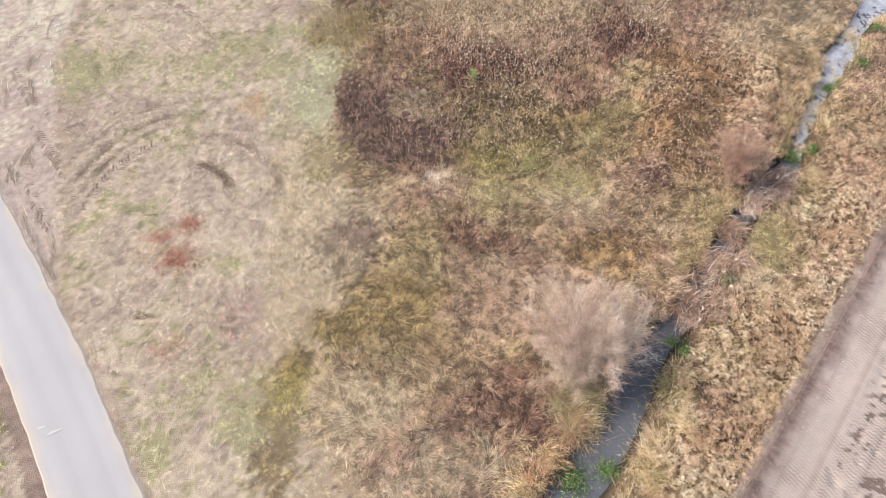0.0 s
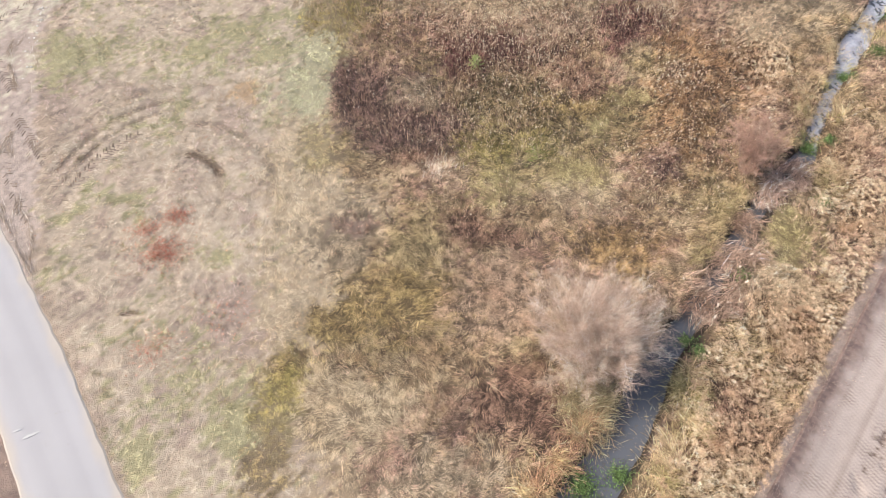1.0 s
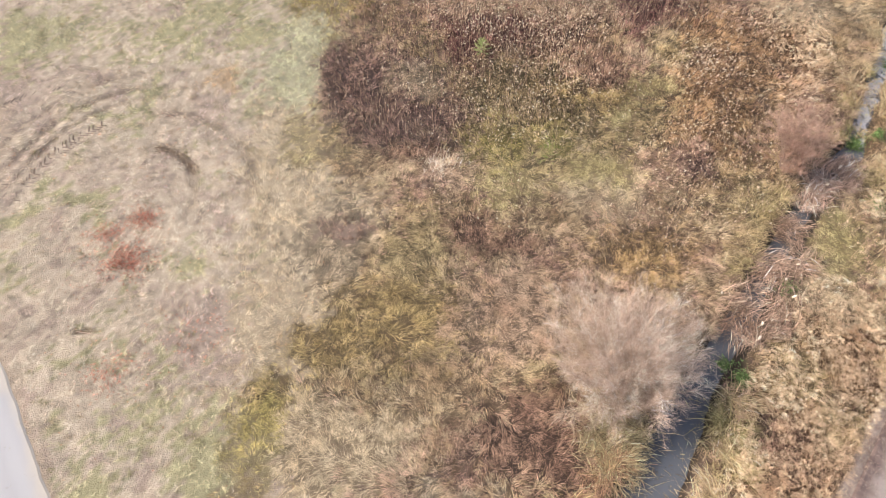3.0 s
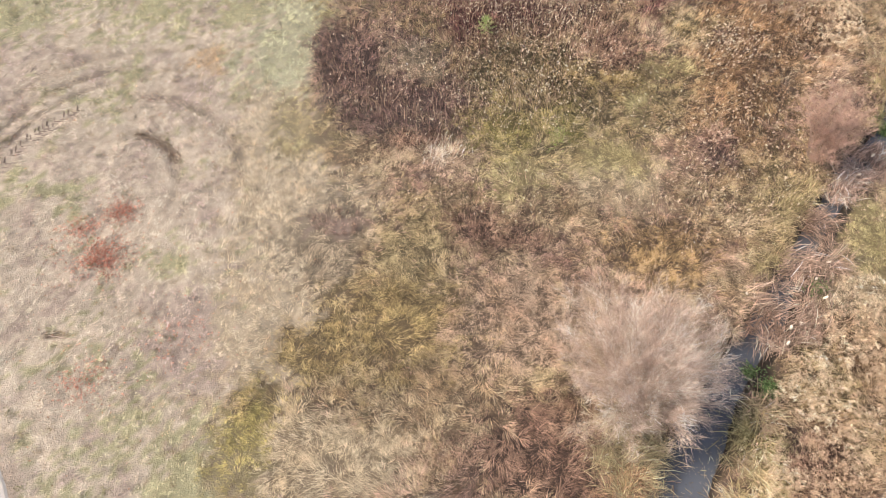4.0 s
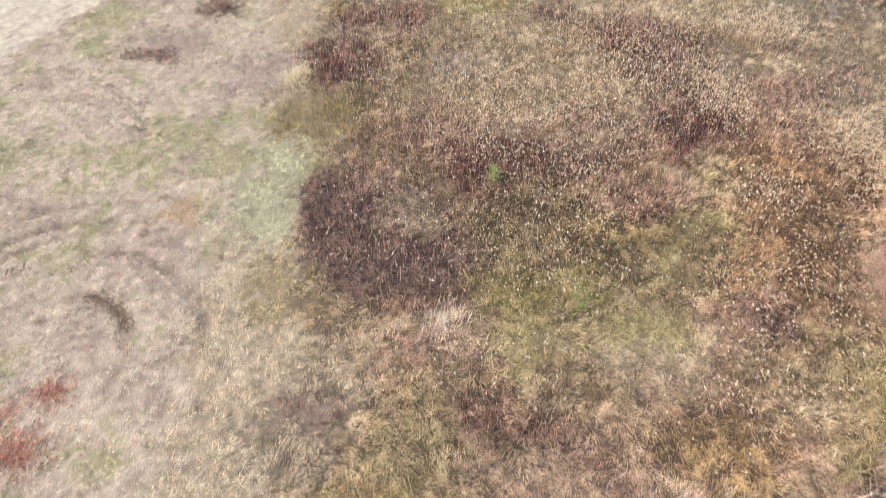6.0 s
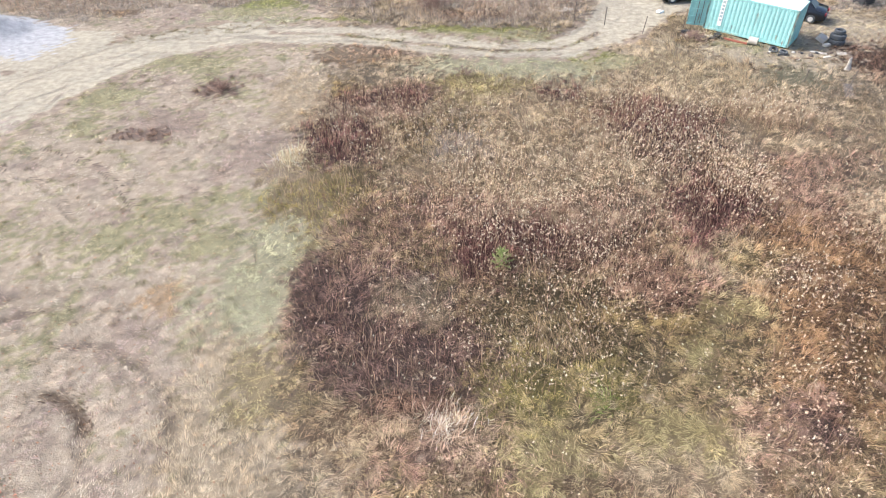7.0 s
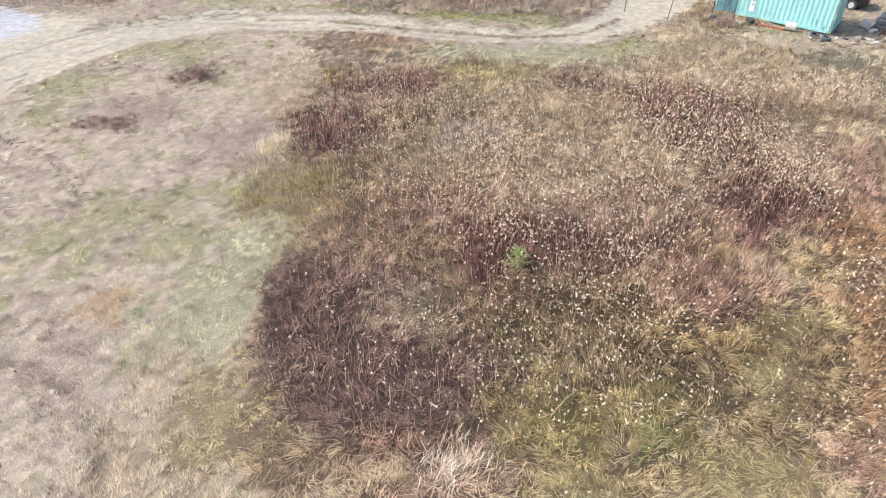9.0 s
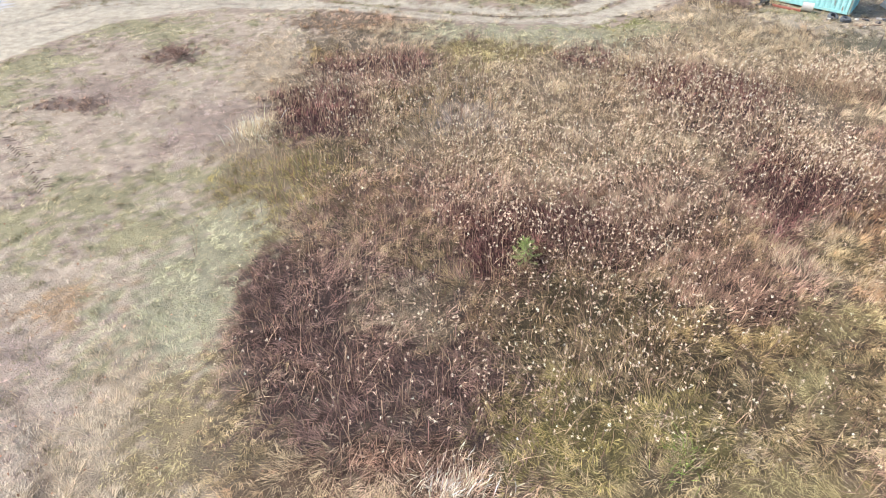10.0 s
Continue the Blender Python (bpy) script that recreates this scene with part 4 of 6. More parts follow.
def reed_mass(x, y, rx, ry, turn, n, size, seed, tone):
    """A heap of collapsed reeds: sheaves that lie over the channel, each with its own fall."""
    rng = np.random.default_rng(seed)
    sheaves = 9
    sx, sy = rng.uniform(-1, 1, sheaves) * rx, rng.uniform(-1, 1, sheaves) * ry
    fall = turn + 0.75 * rng.standard_normal(sheaves) + np.pi * (rng.random(sheaves) < 0.35)
    shade = np.exp(0.22 * rng.standard_normal(sheaves))
    own = rng.integers(0, sheaves, n)
    a, b = sx[own] + 0.2 * rng.standard_normal(n), sy[own] + 0.2 * rng.standard_normal(n)
    c, s_ = math.cos(turn), math.sin(turn)
    px, py = x + a * c - b * s_, y + a * s_ + b * c
    tint = np.clip(np.array(tone) * (shade[own] * np.exp(0.55 * rng.standard_normal(n)))[:, None], 0.02, 0.85)
    z = np.maximum(height(px, py), -0.25) + rng.uniform(0, 0.25, n)
    ob = blades("reed_clump", px, py, size * rng.uniform(0.5, 1.3, n), rng.uniform(0.1, 0.65, n), tint, rng.uniform(0.012, 0.025, n), seed + 1, fall[own] + 0.22 * rng.standard_normal(n), z=z,
                label="withered pinkish-grey reeds collapsed in a heap over the ditch", category="reeds")
    return tagged(ob, group="reeds along the ditch")


for n, (rx_, ry_, across, along_, turn_) in enumerate([(19.4, 0.2, 0.8, 0.6, 0.3), (18.4, -0.2, 0.8, 0.7, 0.5), (17.7, -0.9, 0.8, 0.6, 0.4), (18.9, -0.8, 0.7, 0.5, 0.1), (17.4, -1.9, 0.4, 0.4, 0.9),
                                                       (16.2, -3.2, 0.7, 0.6, -0.9), (15.2, -4.6, 0.8, 0.7, 0.5), (14.6, -5.4, 0.9, 0.7, 0.6), (15.3, -5.3, 0.6, 0.6, 0.4),
                                                       (14.2, -7.0, 0.7, 0.6, 0.5), (13.9, -7.9, 0.6, 0.5, 0.6), (13.0, -8.3, 0.6, 0.5, 0.8), (12.4, -6.7, 0.5, 0.5, 0.9)]):
    reed_mass(rx_, ry_, across, along_, turn_, 300, 0.8, 300 + 5 * n, lin(180, 154, 138) if n < 5 else lin(168, 143, 125))
for n in range(5):
    s = n / 4
    reed_mass(12.3 + 7.2 * s + 0.3 * clump_rng.standard_normal(), -7.9 + 8.6 * s + 0.3 * clump_rng.standard_normal(), 0.7, 0.6, 0.5 + 0.5 * clump_rng.standard_normal(), 230, 0.7, 1700 + 5 * n, lin(150, 126, 110) if n % 2 else lin(130, 106, 90))
for n, (rx_, ry_) in enumerate([(15.0, -2.2), (16.1, -1.3), (15.6, -2.3), (13.8, -4.6), (13.0, -5.2)]):
    reed_clump(rx_, ry_, 170, 0.7, 450 + 5 * n, lin(172, 156, 116), label="olive-straw grass tussock leaning over the ditch bank")
for n, (rx_, ry_) in enumerate([(7.0, -12.4), (6.6, -11.6), (6.2, -12.9), (6.9, -13.2), (5.9, -12.1), (7.5, -11.9), (6.5, -13.9)]):
    reed_clump(rx_, ry_, 260, 0.85, 480 + 5 * n, lin(176, 162, 128), label="drooping olive-grey grass under the willow shrub")
for n, (rx_, ry_) in enumerate([(11.0, -11.9), (11.4, -11.0), (10.9, -13.2), (20.9, -0.6), (21.8, 0.2), (23.4, 4.2), (21.4, 4.4), (22.0, 6.0), (24.9, 9.5), (28.0, 10.6), (27.6, 12.8), (9.9, -14.6), (9.3, -15.6)]):
    reed_clump(rx_, ry_, 150, 0.95, 500 + 5 * n, STRAW if n % 3 else OLIVE)
bank = [(20.9, 2.9), (21.5, 3.0), (21.9, 4.7), (22.9, 4.0), (22.6, 5.7), (23.6, 5.6), (23.3, 7.0), (24.6, 6.6), (24.1, 8.4), (25.4, 8.4), (25.2, 10.2), (27.0, 9.8), (26.9, 12.4), (28.4, 11.9), (30.0, 13.6)]
for n, (rx_, ry_) in enumerate(bank):
    reed_clump(rx_, ry_, 120, 0.6, 1500 + 5 * n, lin(206, 178, 140) if n % 3 else lin(168, 158, 108), label="dry straw grass hanging over the ditch's edge")
for n in range(10):
    s = n / 9
    reed_clump(7.6 - 3.9 * s + 0.25 * clump_rng.standard_normal(), -12.0 - 4.2 * s + 0.25 * clump_rng.standard_normal(), 150, 0.8, 700 + 5 * n, lin(178, 142, 114) if n % 3 else lin(196, 172, 130))

for n in range(9):
    s = n / 8
    reed_clump(11.0 - 2.5 * s + 0.2 * clump_rng.standard_normal(), -11.6 - 5.0 * s + 0.2 * clump_rng.standard_normal(), 110, 0.5, 1200 + 5 * n, STRAW if n % 3 else OLIVE)


def tussock(x, y, n, size, seed, tone, label):
    reed_clump(x, y, n, size, seed, tone, "grass_tussock", label, "grass tussock", "tussocks in the meadow")


tussock(0.1, 0.5, 420, 0.42, 1301, lin(236, 208, 184), "pale pinkish tussock of dry grass")
tussock(0.7, 0.7, 260, 0.4, 1302, lin(226, 198, 170), "pale pinkish tussock of dry grass")
tussock(5.6, 1.5, 120, 0.45, 1303, lin(140, 160, 84), "small fresh green tussock in dry grass")
tussock(-7.5, 16.2, 420, 0.75, 1304, lin(222, 204, 172), "tall pale straw tussock at the meadow's edge")
tussock(-7.2, 17.0, 320, 0.65, 1305, lin(216, 196, 164), "tall pale straw tussock at the meadow's edge")

def ice_sheet(seed):
    """Thin grey ice along the upper ditch: a ragged skin with holes, and broken plates on it."""
    rng = np.random.default_rng(seed)
    line = [(21.2, 2.2, 0.25), (22.3, 4.4, 0.3), (24.4, 7.6, 0.42), (26.3, 10.3, 0.85), (28.6, 13.3, 0.6), (30.8, 15.9, 0.9), (34, 19.7, 0.9)]
    step = 0.07
    ix, iy = np.meshgrid(np.arange(20.5, 34.5, step), np.arange(1.6, 20.2, step))
    x, y = ix.ravel(), iy.ravel()
    d, w = strip(x, y, line)
    fill = fbm(x, y, 0.7, seed) + 0.5 * (vnoise(x, y, 0.16, seed + 1) - 0.5)
    ok = (d + 0.5 * (fbm(x, y, 0.5, seed + 2) - 0.5) < w) & (fill > 0.34)
    x, y = x[ok], y[ok]
    n = len(x)
    z = WATER + 0.036 + 0.01 * vnoise(x, y, 0.3, seed + 3) + 0.004 * rng.random(n)
    h = step * 0.56
    verts = np.stack([np.c_[x + a * h + 0.012 * rng.standard_normal(n), y + b * h + 0.012 * rng.standard_normal(n), z] for a, b in ((-1, -1), (1, -1), (1, 1), (-1, 1))], 1).reshape(-1, 3)
    tone = np.array(lin(150, 152, 160)) * (0.55 + 0.9 * fbm(x, y, 0.45, seed + 4))[:, None]
    ob = raw_mesh("ice", verts, 4 * np.arange(n)[:, None] + np.array([[0, 1, 2, 3]]), M_ICE, np.repeat(np.clip(tone, 0, 0.8), 4, 0))
    tagged(ob, "thin broken pale grey ice on the ditch water", "ice", kind="stuff")


M_ICE = material("thin_ice", lin(150, 156, 166), 0.4, grain=9, vary=0.15, bump=0.2, attribute="tint", stain=2.5)
ice_sheet(977)


def cattail(x, y, turn):
    """A burst cattail head on its bent stalk."""
    root = thing("cattail", pose(x, y, max(ground_level(x, y), WATER), 0, 0, turn), "burst whitish cattail head on a bent dry stalk", "cattail", "cattails in the ditch")
    rng = np.random.default_rng(int(100 * x))
    bm = bmesh.new()
    cyl(bm, 0.009, 0.006, 0, 0.75, 6, Matrix.Rotation(radians(28), 4, "X"))
    part("stalk", bm, M_WOOD, root)
    bm = bmesh.new()
    bmesh.ops.create_icosphere(bm, subdivisions=2, radius=1.0)
    for v in bm.verts:
        v.co = Vector((v.co.x * 0.05, v.co.y * 0.05, v.co.z * 0.11)) * rng.uniform(0.75, 1.25)
    bmesh.ops.transform(bm, matrix=Matrix.Rotation(radians(28), 4, "X") @ Matrix.Translation((0, 0, 0.75)), verts=bm.verts)
    part("seed_head", bm, M_FLUFF, root, "whitish bursting fluff")


def ground_level(x, y):
    return float(height(np.array([float(x)]), np.array([float(y)]))[0])


M_FLUFF = material("cattail_fluff", lin(214, 200, 180), 0.95, grain=60, vary=0.2, bump=0.6)
for cx_, cy_, turn_ in ((13.6, -7.4, 20), (14.4, -6.8, 80), (13.2, -8.4, 200), (12.6, -9.0, 150), (15.3, -4.9, 40), (14.9, -5.9, 300), (12.1, -6.8, 250), (18.3, -0.4, 10), (19.0, 0.1, 120)):
    cattail(cx_, cy_, turn_)


def floating_bits(seed):
    """Leaf scraps and stalks that float on the open water of the ditch."""
    rng = np.random.default_rng(seed)
    u, n = rng.random(700), 700
    x, y = 5.4 + 4.6 * u + 0.7 * rng.standard_normal(n), -17.0 + 6.2 * u + 0.7 * rng.standard_normal(n)
    t = np.clip(np.where((rng.random(n) < 0.5)[:, None], np.array(lin(150, 138, 116)), np.array(lin(84, 74, 58))) * np.exp(0.25 * rng.standard_normal(n))[:, None], 0.02, 0.6)
    blades("floating_bits", x, y, rng.uniform(0.04, 0.22, n), np.full(n, 0.1), t, rng.uniform(0.012, 0.03, n), seed + 1, rng.uniform(0, 6.28, n), 0, z=np.full(n, WATER + 0.05),
           label="leaf scraps and dry stalks floating on the ditch", category="debris")


floating_bits(983)


def cress(x, y, r, n, seed):
    """Low green water plants: small leaves in a mat."""
    rng = np.random.default_rng(seed)
    a, d = rng.uniform(0, 6.28, n), r * np.abs(rng.standard_normal(n)) * 0.6
    c = np.c_[x + d * np.cos(a), y + d * np.sin(a), np.zeros(n)]
    c[:, 2] = np.maximum(height(c[:, 0], c[:, 1]), WATER) + rng.uniform(0.03, 0.25, n)
    u = np.c_[rng.standard_normal((n, 2)), 0.5 * rng.standard_normal(n)]
    v = np.c_[-u[:, 1], u[:, 0], 0.5 * rng.standard_normal(n)]
    u *= (rng.uniform(0.025, 0.06, n) / np.linalg.norm(u, axis=1))[:, None]
    v *= (rng.uniform(0.012, 0.03, n) / np.linalg.norm(v, axis=1))[:, None]
    verts = np.stack([c - u, c - v, c + u, c + v], 1).reshape(-1, 3)
    tint = np.array(lin(98, 118, 72)) * np.exp(0.5 * rng.standard_normal(n))[:, None]
    faces = 4 * np.arange(n)[:, None] + np.array([[0, 1, 2, 3]])
    ob = raw_mesh("water_plants", verts, faces, M_GRASS, np.clip(np.repeat(tint, 4, 0), 0, 0.8))
    return tagged(ob, "fresh green leafy plants at the water's edge", "water plants", "green plants in the ditch", "stuff")


for n, (cx_, cy_, r_, m_) in enumerate([(11.6, -9.4, 0.3, 350), (11.9, -10.2, 0.35, 420), (6.0, -15.8, 0.8, 900), (7.6, -15.4, 0.5, 500), (20.9, 2.2, 0.5, 700), (21.9, 2.4, 0.4, 500), (24.9, 7.7, 0.5, 500),
                                        (27.4, 9.6, 0.6, 500), (29.6, 13.0, 0.6, 400), (14.9, -6.2, 0.35, 300), (20.3, -1.9, 0.5, 300)]):
    cress(cx_, cy_, r_, 2 * m_, 800 + n)


def plumes(seed):
    """Dry goldenrod on the far bank: each stalk bears a feathery arching plume."""
    rng = np.random.default_rng(seed)
    n = 7600
    along, across = rng.uniform(-14, 26, n), rng.uniform(-7.0, -0.1, n)
    x = FIELD_AT[0] + FIELD_ALONG[0] * along + FIELD_ALONG[1] * across
    y = FIELD_AT[1] + FIELD_ALONG[1] * along - FIELD_ALONG[0] * across
    d, w = strip(x, y, DITCH)
    right = field_side(x, y) > field_side(x - 0.1, y)
    patchy = fbm(x, y, 2.6, seed + 1) + 0.25 * (across + 3.0) / 3.0 + 0.05 * rng.standard_normal(n)
    ok = (d > w + 0.9) & right & (patchy > 0.44 + 0.09 * smooth(-8, -3, y)) & in_view(x, y) & ((x - 10.6) > 0.75 * (y + 14.0) - 2.0)
    more = [(c[0] + c[2] * rng.standard_normal(c[4]), c[1] + c[3] * rng.standard_normal(c[4])) for c in ((20.2, 9.0, 0.9, 1.8, 300), (18.6, 11.6, 1.0, 1.2, 130), (18.4, 4.0, 0.9, 1.2, 120))]
    x, y = np.concatenate([x[ok]] + [c[0] for c in more]), np.concatenate([y[ok]] + [c[1] for c in more])
    n = len(x)
    tall = rng.uniform(0.45, 0.8, n)
    bow = 2 * np.pi * 1.3 * fbm(x, y, 2.2, seed + 2) + 0.8 * rng.standard_normal(n)
    warm = vnoise(x, y, 1.3, seed + 3)[:, None]
    tone = np.array(lin(234, 208, 176)) * (1 - 0.85 * warm ** 1.7) + np.array(lin(152, 112, 84)) * 0.85 * warm ** 1.7
    tone = tone * np.exp(0.2 * rng.standard_normal(n))[:, None]
    per = 32
    pick = np.repeat(np.arange(n), per)
    j = len(pick)
    s = rng.random(j)
    reach = rng.uniform(0.22, 0.42, n)[pick] * s
    px = x[pick] + reach * np.cos(bow[pick]) + 0.02 * rng.standard_normal(j)
    py = y[pick] + reach * np.sin(bow[pick]) + 0.02 * rng.standard_normal(j)
    pz = height(x, y)[pick] + tall[pick] * (1.0 + 0.25 * s - 0.5 * s * s)
    lean = bow[pick] + rng.choice([-1, 1], j) * rng.uniform(0.2, 1.5, j)
    tint = np.clip(tone[pick] * np.exp(0.22 * rng.standard_normal(j))[:, None], 0.02, 0.85)
    blades("goldenrod_plumes", px, py, rng.uniform(0.05, 0.15, j) * (1.2 - 0.6 * s), np.full(j, 0.4), tint, rng.uniform(0.009, 0.017, j), seed + 4, lean, 0, z=pz,
           label="dry cream and tan goldenrod plumes along the bank", category="weeds")
    stem = np.array(lin(150, 120, 92)) * np.exp(0.25 * rng.standard_normal(n))[:, None]
    blades("goldenrod_stalks", x, y, tall * 1.05, np.full(n, 0.95), np.clip(stem, 0.02, 0.6), rng.uniform(0.010, 0.016, n), seed + 5, bow, 1,
           label="dry brown stalks under goldenrod plumes", category="weeds")


plumes(1501)


# ---- shrubs ----
def tube_path(p0, direction, length, r0, r1, steps, rng, droop):
    pts, p, d = [p0.copy()], p0.copy(), direction / np.linalg.norm(direction)
    for s in range(steps):
        d = d + 0.16 * rng.standard_normal(3) + np.array([0, 0, droop])
        d /= np.linalg.norm(d)
        p = p + d * length / steps
        pts.append(p.copy())
    return np.array(pts), np.linspace(r0, r1, steps + 1)


def tubes(name, paths, tint, parent):
    """Tapered four-sided limbs along paths."""
    verts, faces, n = [], [], 0
    for pts, radii in paths:
        t = np.gradient(pts, axis=0)
        t /= np.linalg.norm(t, axis=1)[:, None] + 1e-9
        a = np.cross(t, np.array([0.31, 0.2, 0.93]))
        a /= np.linalg.norm(a, axis=1)[:, None] + 1e-9
        b = np.cross(t, a)
        for s in range(len(pts)):
            for c in range(4):
                w = c * math.pi / 2
                verts.append(pts[s] + radii[s] * (math.cos(w) * a[s] + math.sin(w) * b[s]))
        for s in range(len(pts) - 1):
            for c in range(4):
                q = n + 4 * s
                faces.append((q + c, q + (c + 1) % 4, q + 4 + (c + 1) % 4, q + 4 + c))
        n += 4 * len(pts)
    ob = raw_mesh(name, np.array(verts), np.array(faces), M_BARK, None, True)
    ob.parent = parent
    return ob


def bare_shrub(name, x, y, tall, radius, limbs, twigs, seed, tone, low_tone, label, drift=(0.0, 0.0), branches=9):
    """A leafless bush: limbs that fan out from one stool, branches along each, and sprays of fine twigs that follow their branch. drift: how far the crown leans off the stool."""
    rng = np.random.default_rng(seed)
    root = thing(name, at(x, y, -0.05), label, "shrub")
    paths, sprays = [], []
    for n in range(limbs):
        a = 2.399963 * n + rng.uniform(-0.3, 0.3)
        lift = math.sqrt((n + 0.5) / limbs) * rng.uniform(0.85, 1.1)
        goal = np.array([drift[0] + radius * 0.8 * lift * math.cos(a), drift[1] + radius * 0.8 * lift * math.sin(a), tall * rng.uniform(0.72, 0.9) * math.sqrt(max(0.05, 1 - 0.86 * lift * lift))])
        reach = float(np.linalg.norm(goal))
        start = np.array([0.16 * math.cos(a), 0.16 * math.sin(a), 0.0])
        # the limb rises first and then bends to its goal
        s = np.linspace(0, 1, 8)[:, None]
        knee = goal * np.array([0.38, 0.38, 0.62])
        pts = start * (1 - s) ** 2 + 2 * knee * s * (1 - s) + goal * s * s
        pts[1:-1] += 0.02 * reach * rng.standard_normal((6, 3))
        thick = rng.uniform(0.016, 0.03) * min(1.0, tall / 3)
        paths.append((pts, np.linspace(thick, 0.006, 8)))
        for b in range(branches):
            u = rng.uniform(1.6, 6.9)
            q = pts[int(u)] + (u % 1) * (pts[int(u) + 1] - pts[int(u)])
            way = pts[min(int(u) + 1, 7)] - pts[int(u)]
            way = way / np.linalg.norm(way) + 0.6 * rng.standard_normal(3) + np.array([0, 0, 0.12])
            sub = tube_path(q, way, rng.uniform(0.16, 0.32) * reach, 0.008, 0.0035, 3, rng, 0.02)
            paths.append(sub)
            sprays.append(sub[0])
        sprays.append(pts[5:])
    tubes("trunk", paths, None, root)
    pick = rng.integers(0, len(sprays), twigs)
    along = rng.uniform(0.15, 1.0, twigs)
    ends = np.array([sp[-1] for sp in sprays])[pick]
    foot = np.array([sp[0] for sp in sprays])[pick]
    base = foot + (ends - foot) * along[:, None]
    d = ends - foot
    d /= np.linalg.norm(d, axis=1)[:, None] + 1e-6
    d = d + 0.62 * rng.standard_normal((twigs, 3)) + np.array([0, 0, 0.1])
    d /= np.linalg.norm(d, axis=1)[:, None]
    size = rng.uniform(0.06, 0.16, twigs) * radius
    mid = base + d * (0.5 * size)[:, None]
    tip = mid + (d + 0.22 * rng.standard_normal((twigs, 3))) * (0.5 * size)[:, None]
    mid[:, 2], tip[:, 2] = np.maximum(mid[:, 2], 0.05), np.maximum(tip[:, 2], 0.05)
    side = np.cross(d, rng.standard_normal((twigs, 3)))
    side *= (rng.uniform(0.003, 0.0052, twigs) / np.linalg.norm(side, axis=1))[:, None]
    verts = np.stack([base, mid + side, tip, mid - side], 1).reshape(-1, 3)
    k = 4 * np.arange(twigs)[:, None]
    faces = np.concatenate([k + np.array([[0, 1, 3]]), k + np.array([[1, 2, 3]])])
    low = (1 - smooth(0.1 * tall, 0.45 * tall, base[:, 2]))[:, None] * (rng.random(twigs) < 0.6)[:, None]
    shade = np.exp(0.28 * rng.standard_normal(len(sprays)))[pick]
    tint = np.array(tone) * (1 - low) + np.array(low_tone) * low
    tint = np.clip(tint * (shade * np.exp(0.2 * rng.standard_normal(twigs)))[:, None], 0.01, 0.75)
    crown = raw_mesh("crown", verts, faces, M_GRASS, np.repeat(tint, 4, 0))
    crown.parent = root
    return root


bare_shrub("willow_shrub", 6.9, -10.6, 3.9, 4.0, 78, 42000, 901, lin(204, 182, 166), lin(186, 172, 134), "leafless pinkish-grey willow shrub leaning over the ditch", (0.15, 1.0), 13)
bare_shrub("bush", 16.7, 0.2, 3.5, 2.3, 44, 17000, 911, lin(180, 148, 132), lin(146, 118, 98), "leafless reddish-brown bush beside the ditch", (0.0, 0.7))
bare_shrub("bush", 12.6, 1.3, 1.1, 1.0, 12, 2400, 921, lin(180, 146, 128), lin(150, 120, 96), "low leafless purplish bush in the meadow")
bare_shrub("bush", -13.1, 24.0, 0.7, 1.1, 16, 1300, 931, lin(130, 102, 92), lin(120, 98, 84), "low dark leafless bush on short grass")
bare_shrub("bush", 1.5, 25.9, 0.8, 0.8, 14, 900, 941, lin(130, 110, 104), lin(120, 100, 90), "low grey leafless bush in the meadow")


def pine_sapling(x, y, tall, seed):
    """A young pine: a thin stem, whorls of branches, and needles all along them."""
    rng = np.random.default_rng(seed)
    root = thing("pine_sapling", at(x, y, -0.03), "small bright green pine sapling among brown weeds", "tree")
    paths, base, ways = [(np.array([[0, 0, 0], [0.01, 0, tall * 0.5], [0, 0.01, tall]]), np.array([0.022, 0.015, 0.006]))], [], []
    for w in range(5):
        z = tall * (0.15 + 0.17 * w)
        for b in range(6):
            a = b * 1.047 + w * 0.5 + rng.uniform(-0.2, 0.2)
            reach = 0.52 * tall * (1 - 0.16 * w)
            pts = np.array([[0, 0, z], [math.cos(a) * reach * 0.55, math.sin(a) * reach * 0.55, z + 0.05], [math.cos(a) * reach, math.sin(a) * reach, z + 0.22 * reach + 0.1]])
            paths.append((pts, np.array([0.010, 0.007, 0.004])))
            for s in np.linspace(0.2, 1.0, 12):
                q = pts[0] * (1 - s) ** 2 + pts[1] * 2 * s * (1 - s) + pts[2] * s * s
                for _ in range(7):
                    base.append(q)
                    ways.append((pts[2] - pts[0]) / reach * 0.7 + rng.standard_normal(3) * 0.7)
    for s in np.linspace(0.5, 1.0, 20):
        for _ in range(8):
            base.append(np.array([0, 0, tall * s]))
            ways.append(np.array([0, 0, 0.8]) + 0.7 * rng.standard_normal(3))
    tubes("trunk", paths, None, root)
    base, ways = np.array(base), np.array(ways)
    ways *= (rng.uniform(0.07, 0.12, len(base)) / np.linalg.norm(ways, axis=1))[:, None]
    side = np.cross(ways, rng.standard_normal(ways.shape))
    side *= (0.005 / np.linalg.norm(side, axis=1))[:, None]
    verts = np.stack([base - side, base + side, base + ways], 1).reshape(-1, 3)
    tint = np.clip(np.array(lin(158, 174, 112)) * np.exp(0.22 * rng.standard_normal(len(base)))[:, None], 0, 0.8)
    crown = raw_mesh("crown", verts, 3 * np.arange(len(base))[:, None] + np.array([[0, 1, 2]]), M_GRASS, np.repeat(tint, 3, 0))
    crown.parent = root


pine_sapling(2.6, 8.3, 0.95, 951)


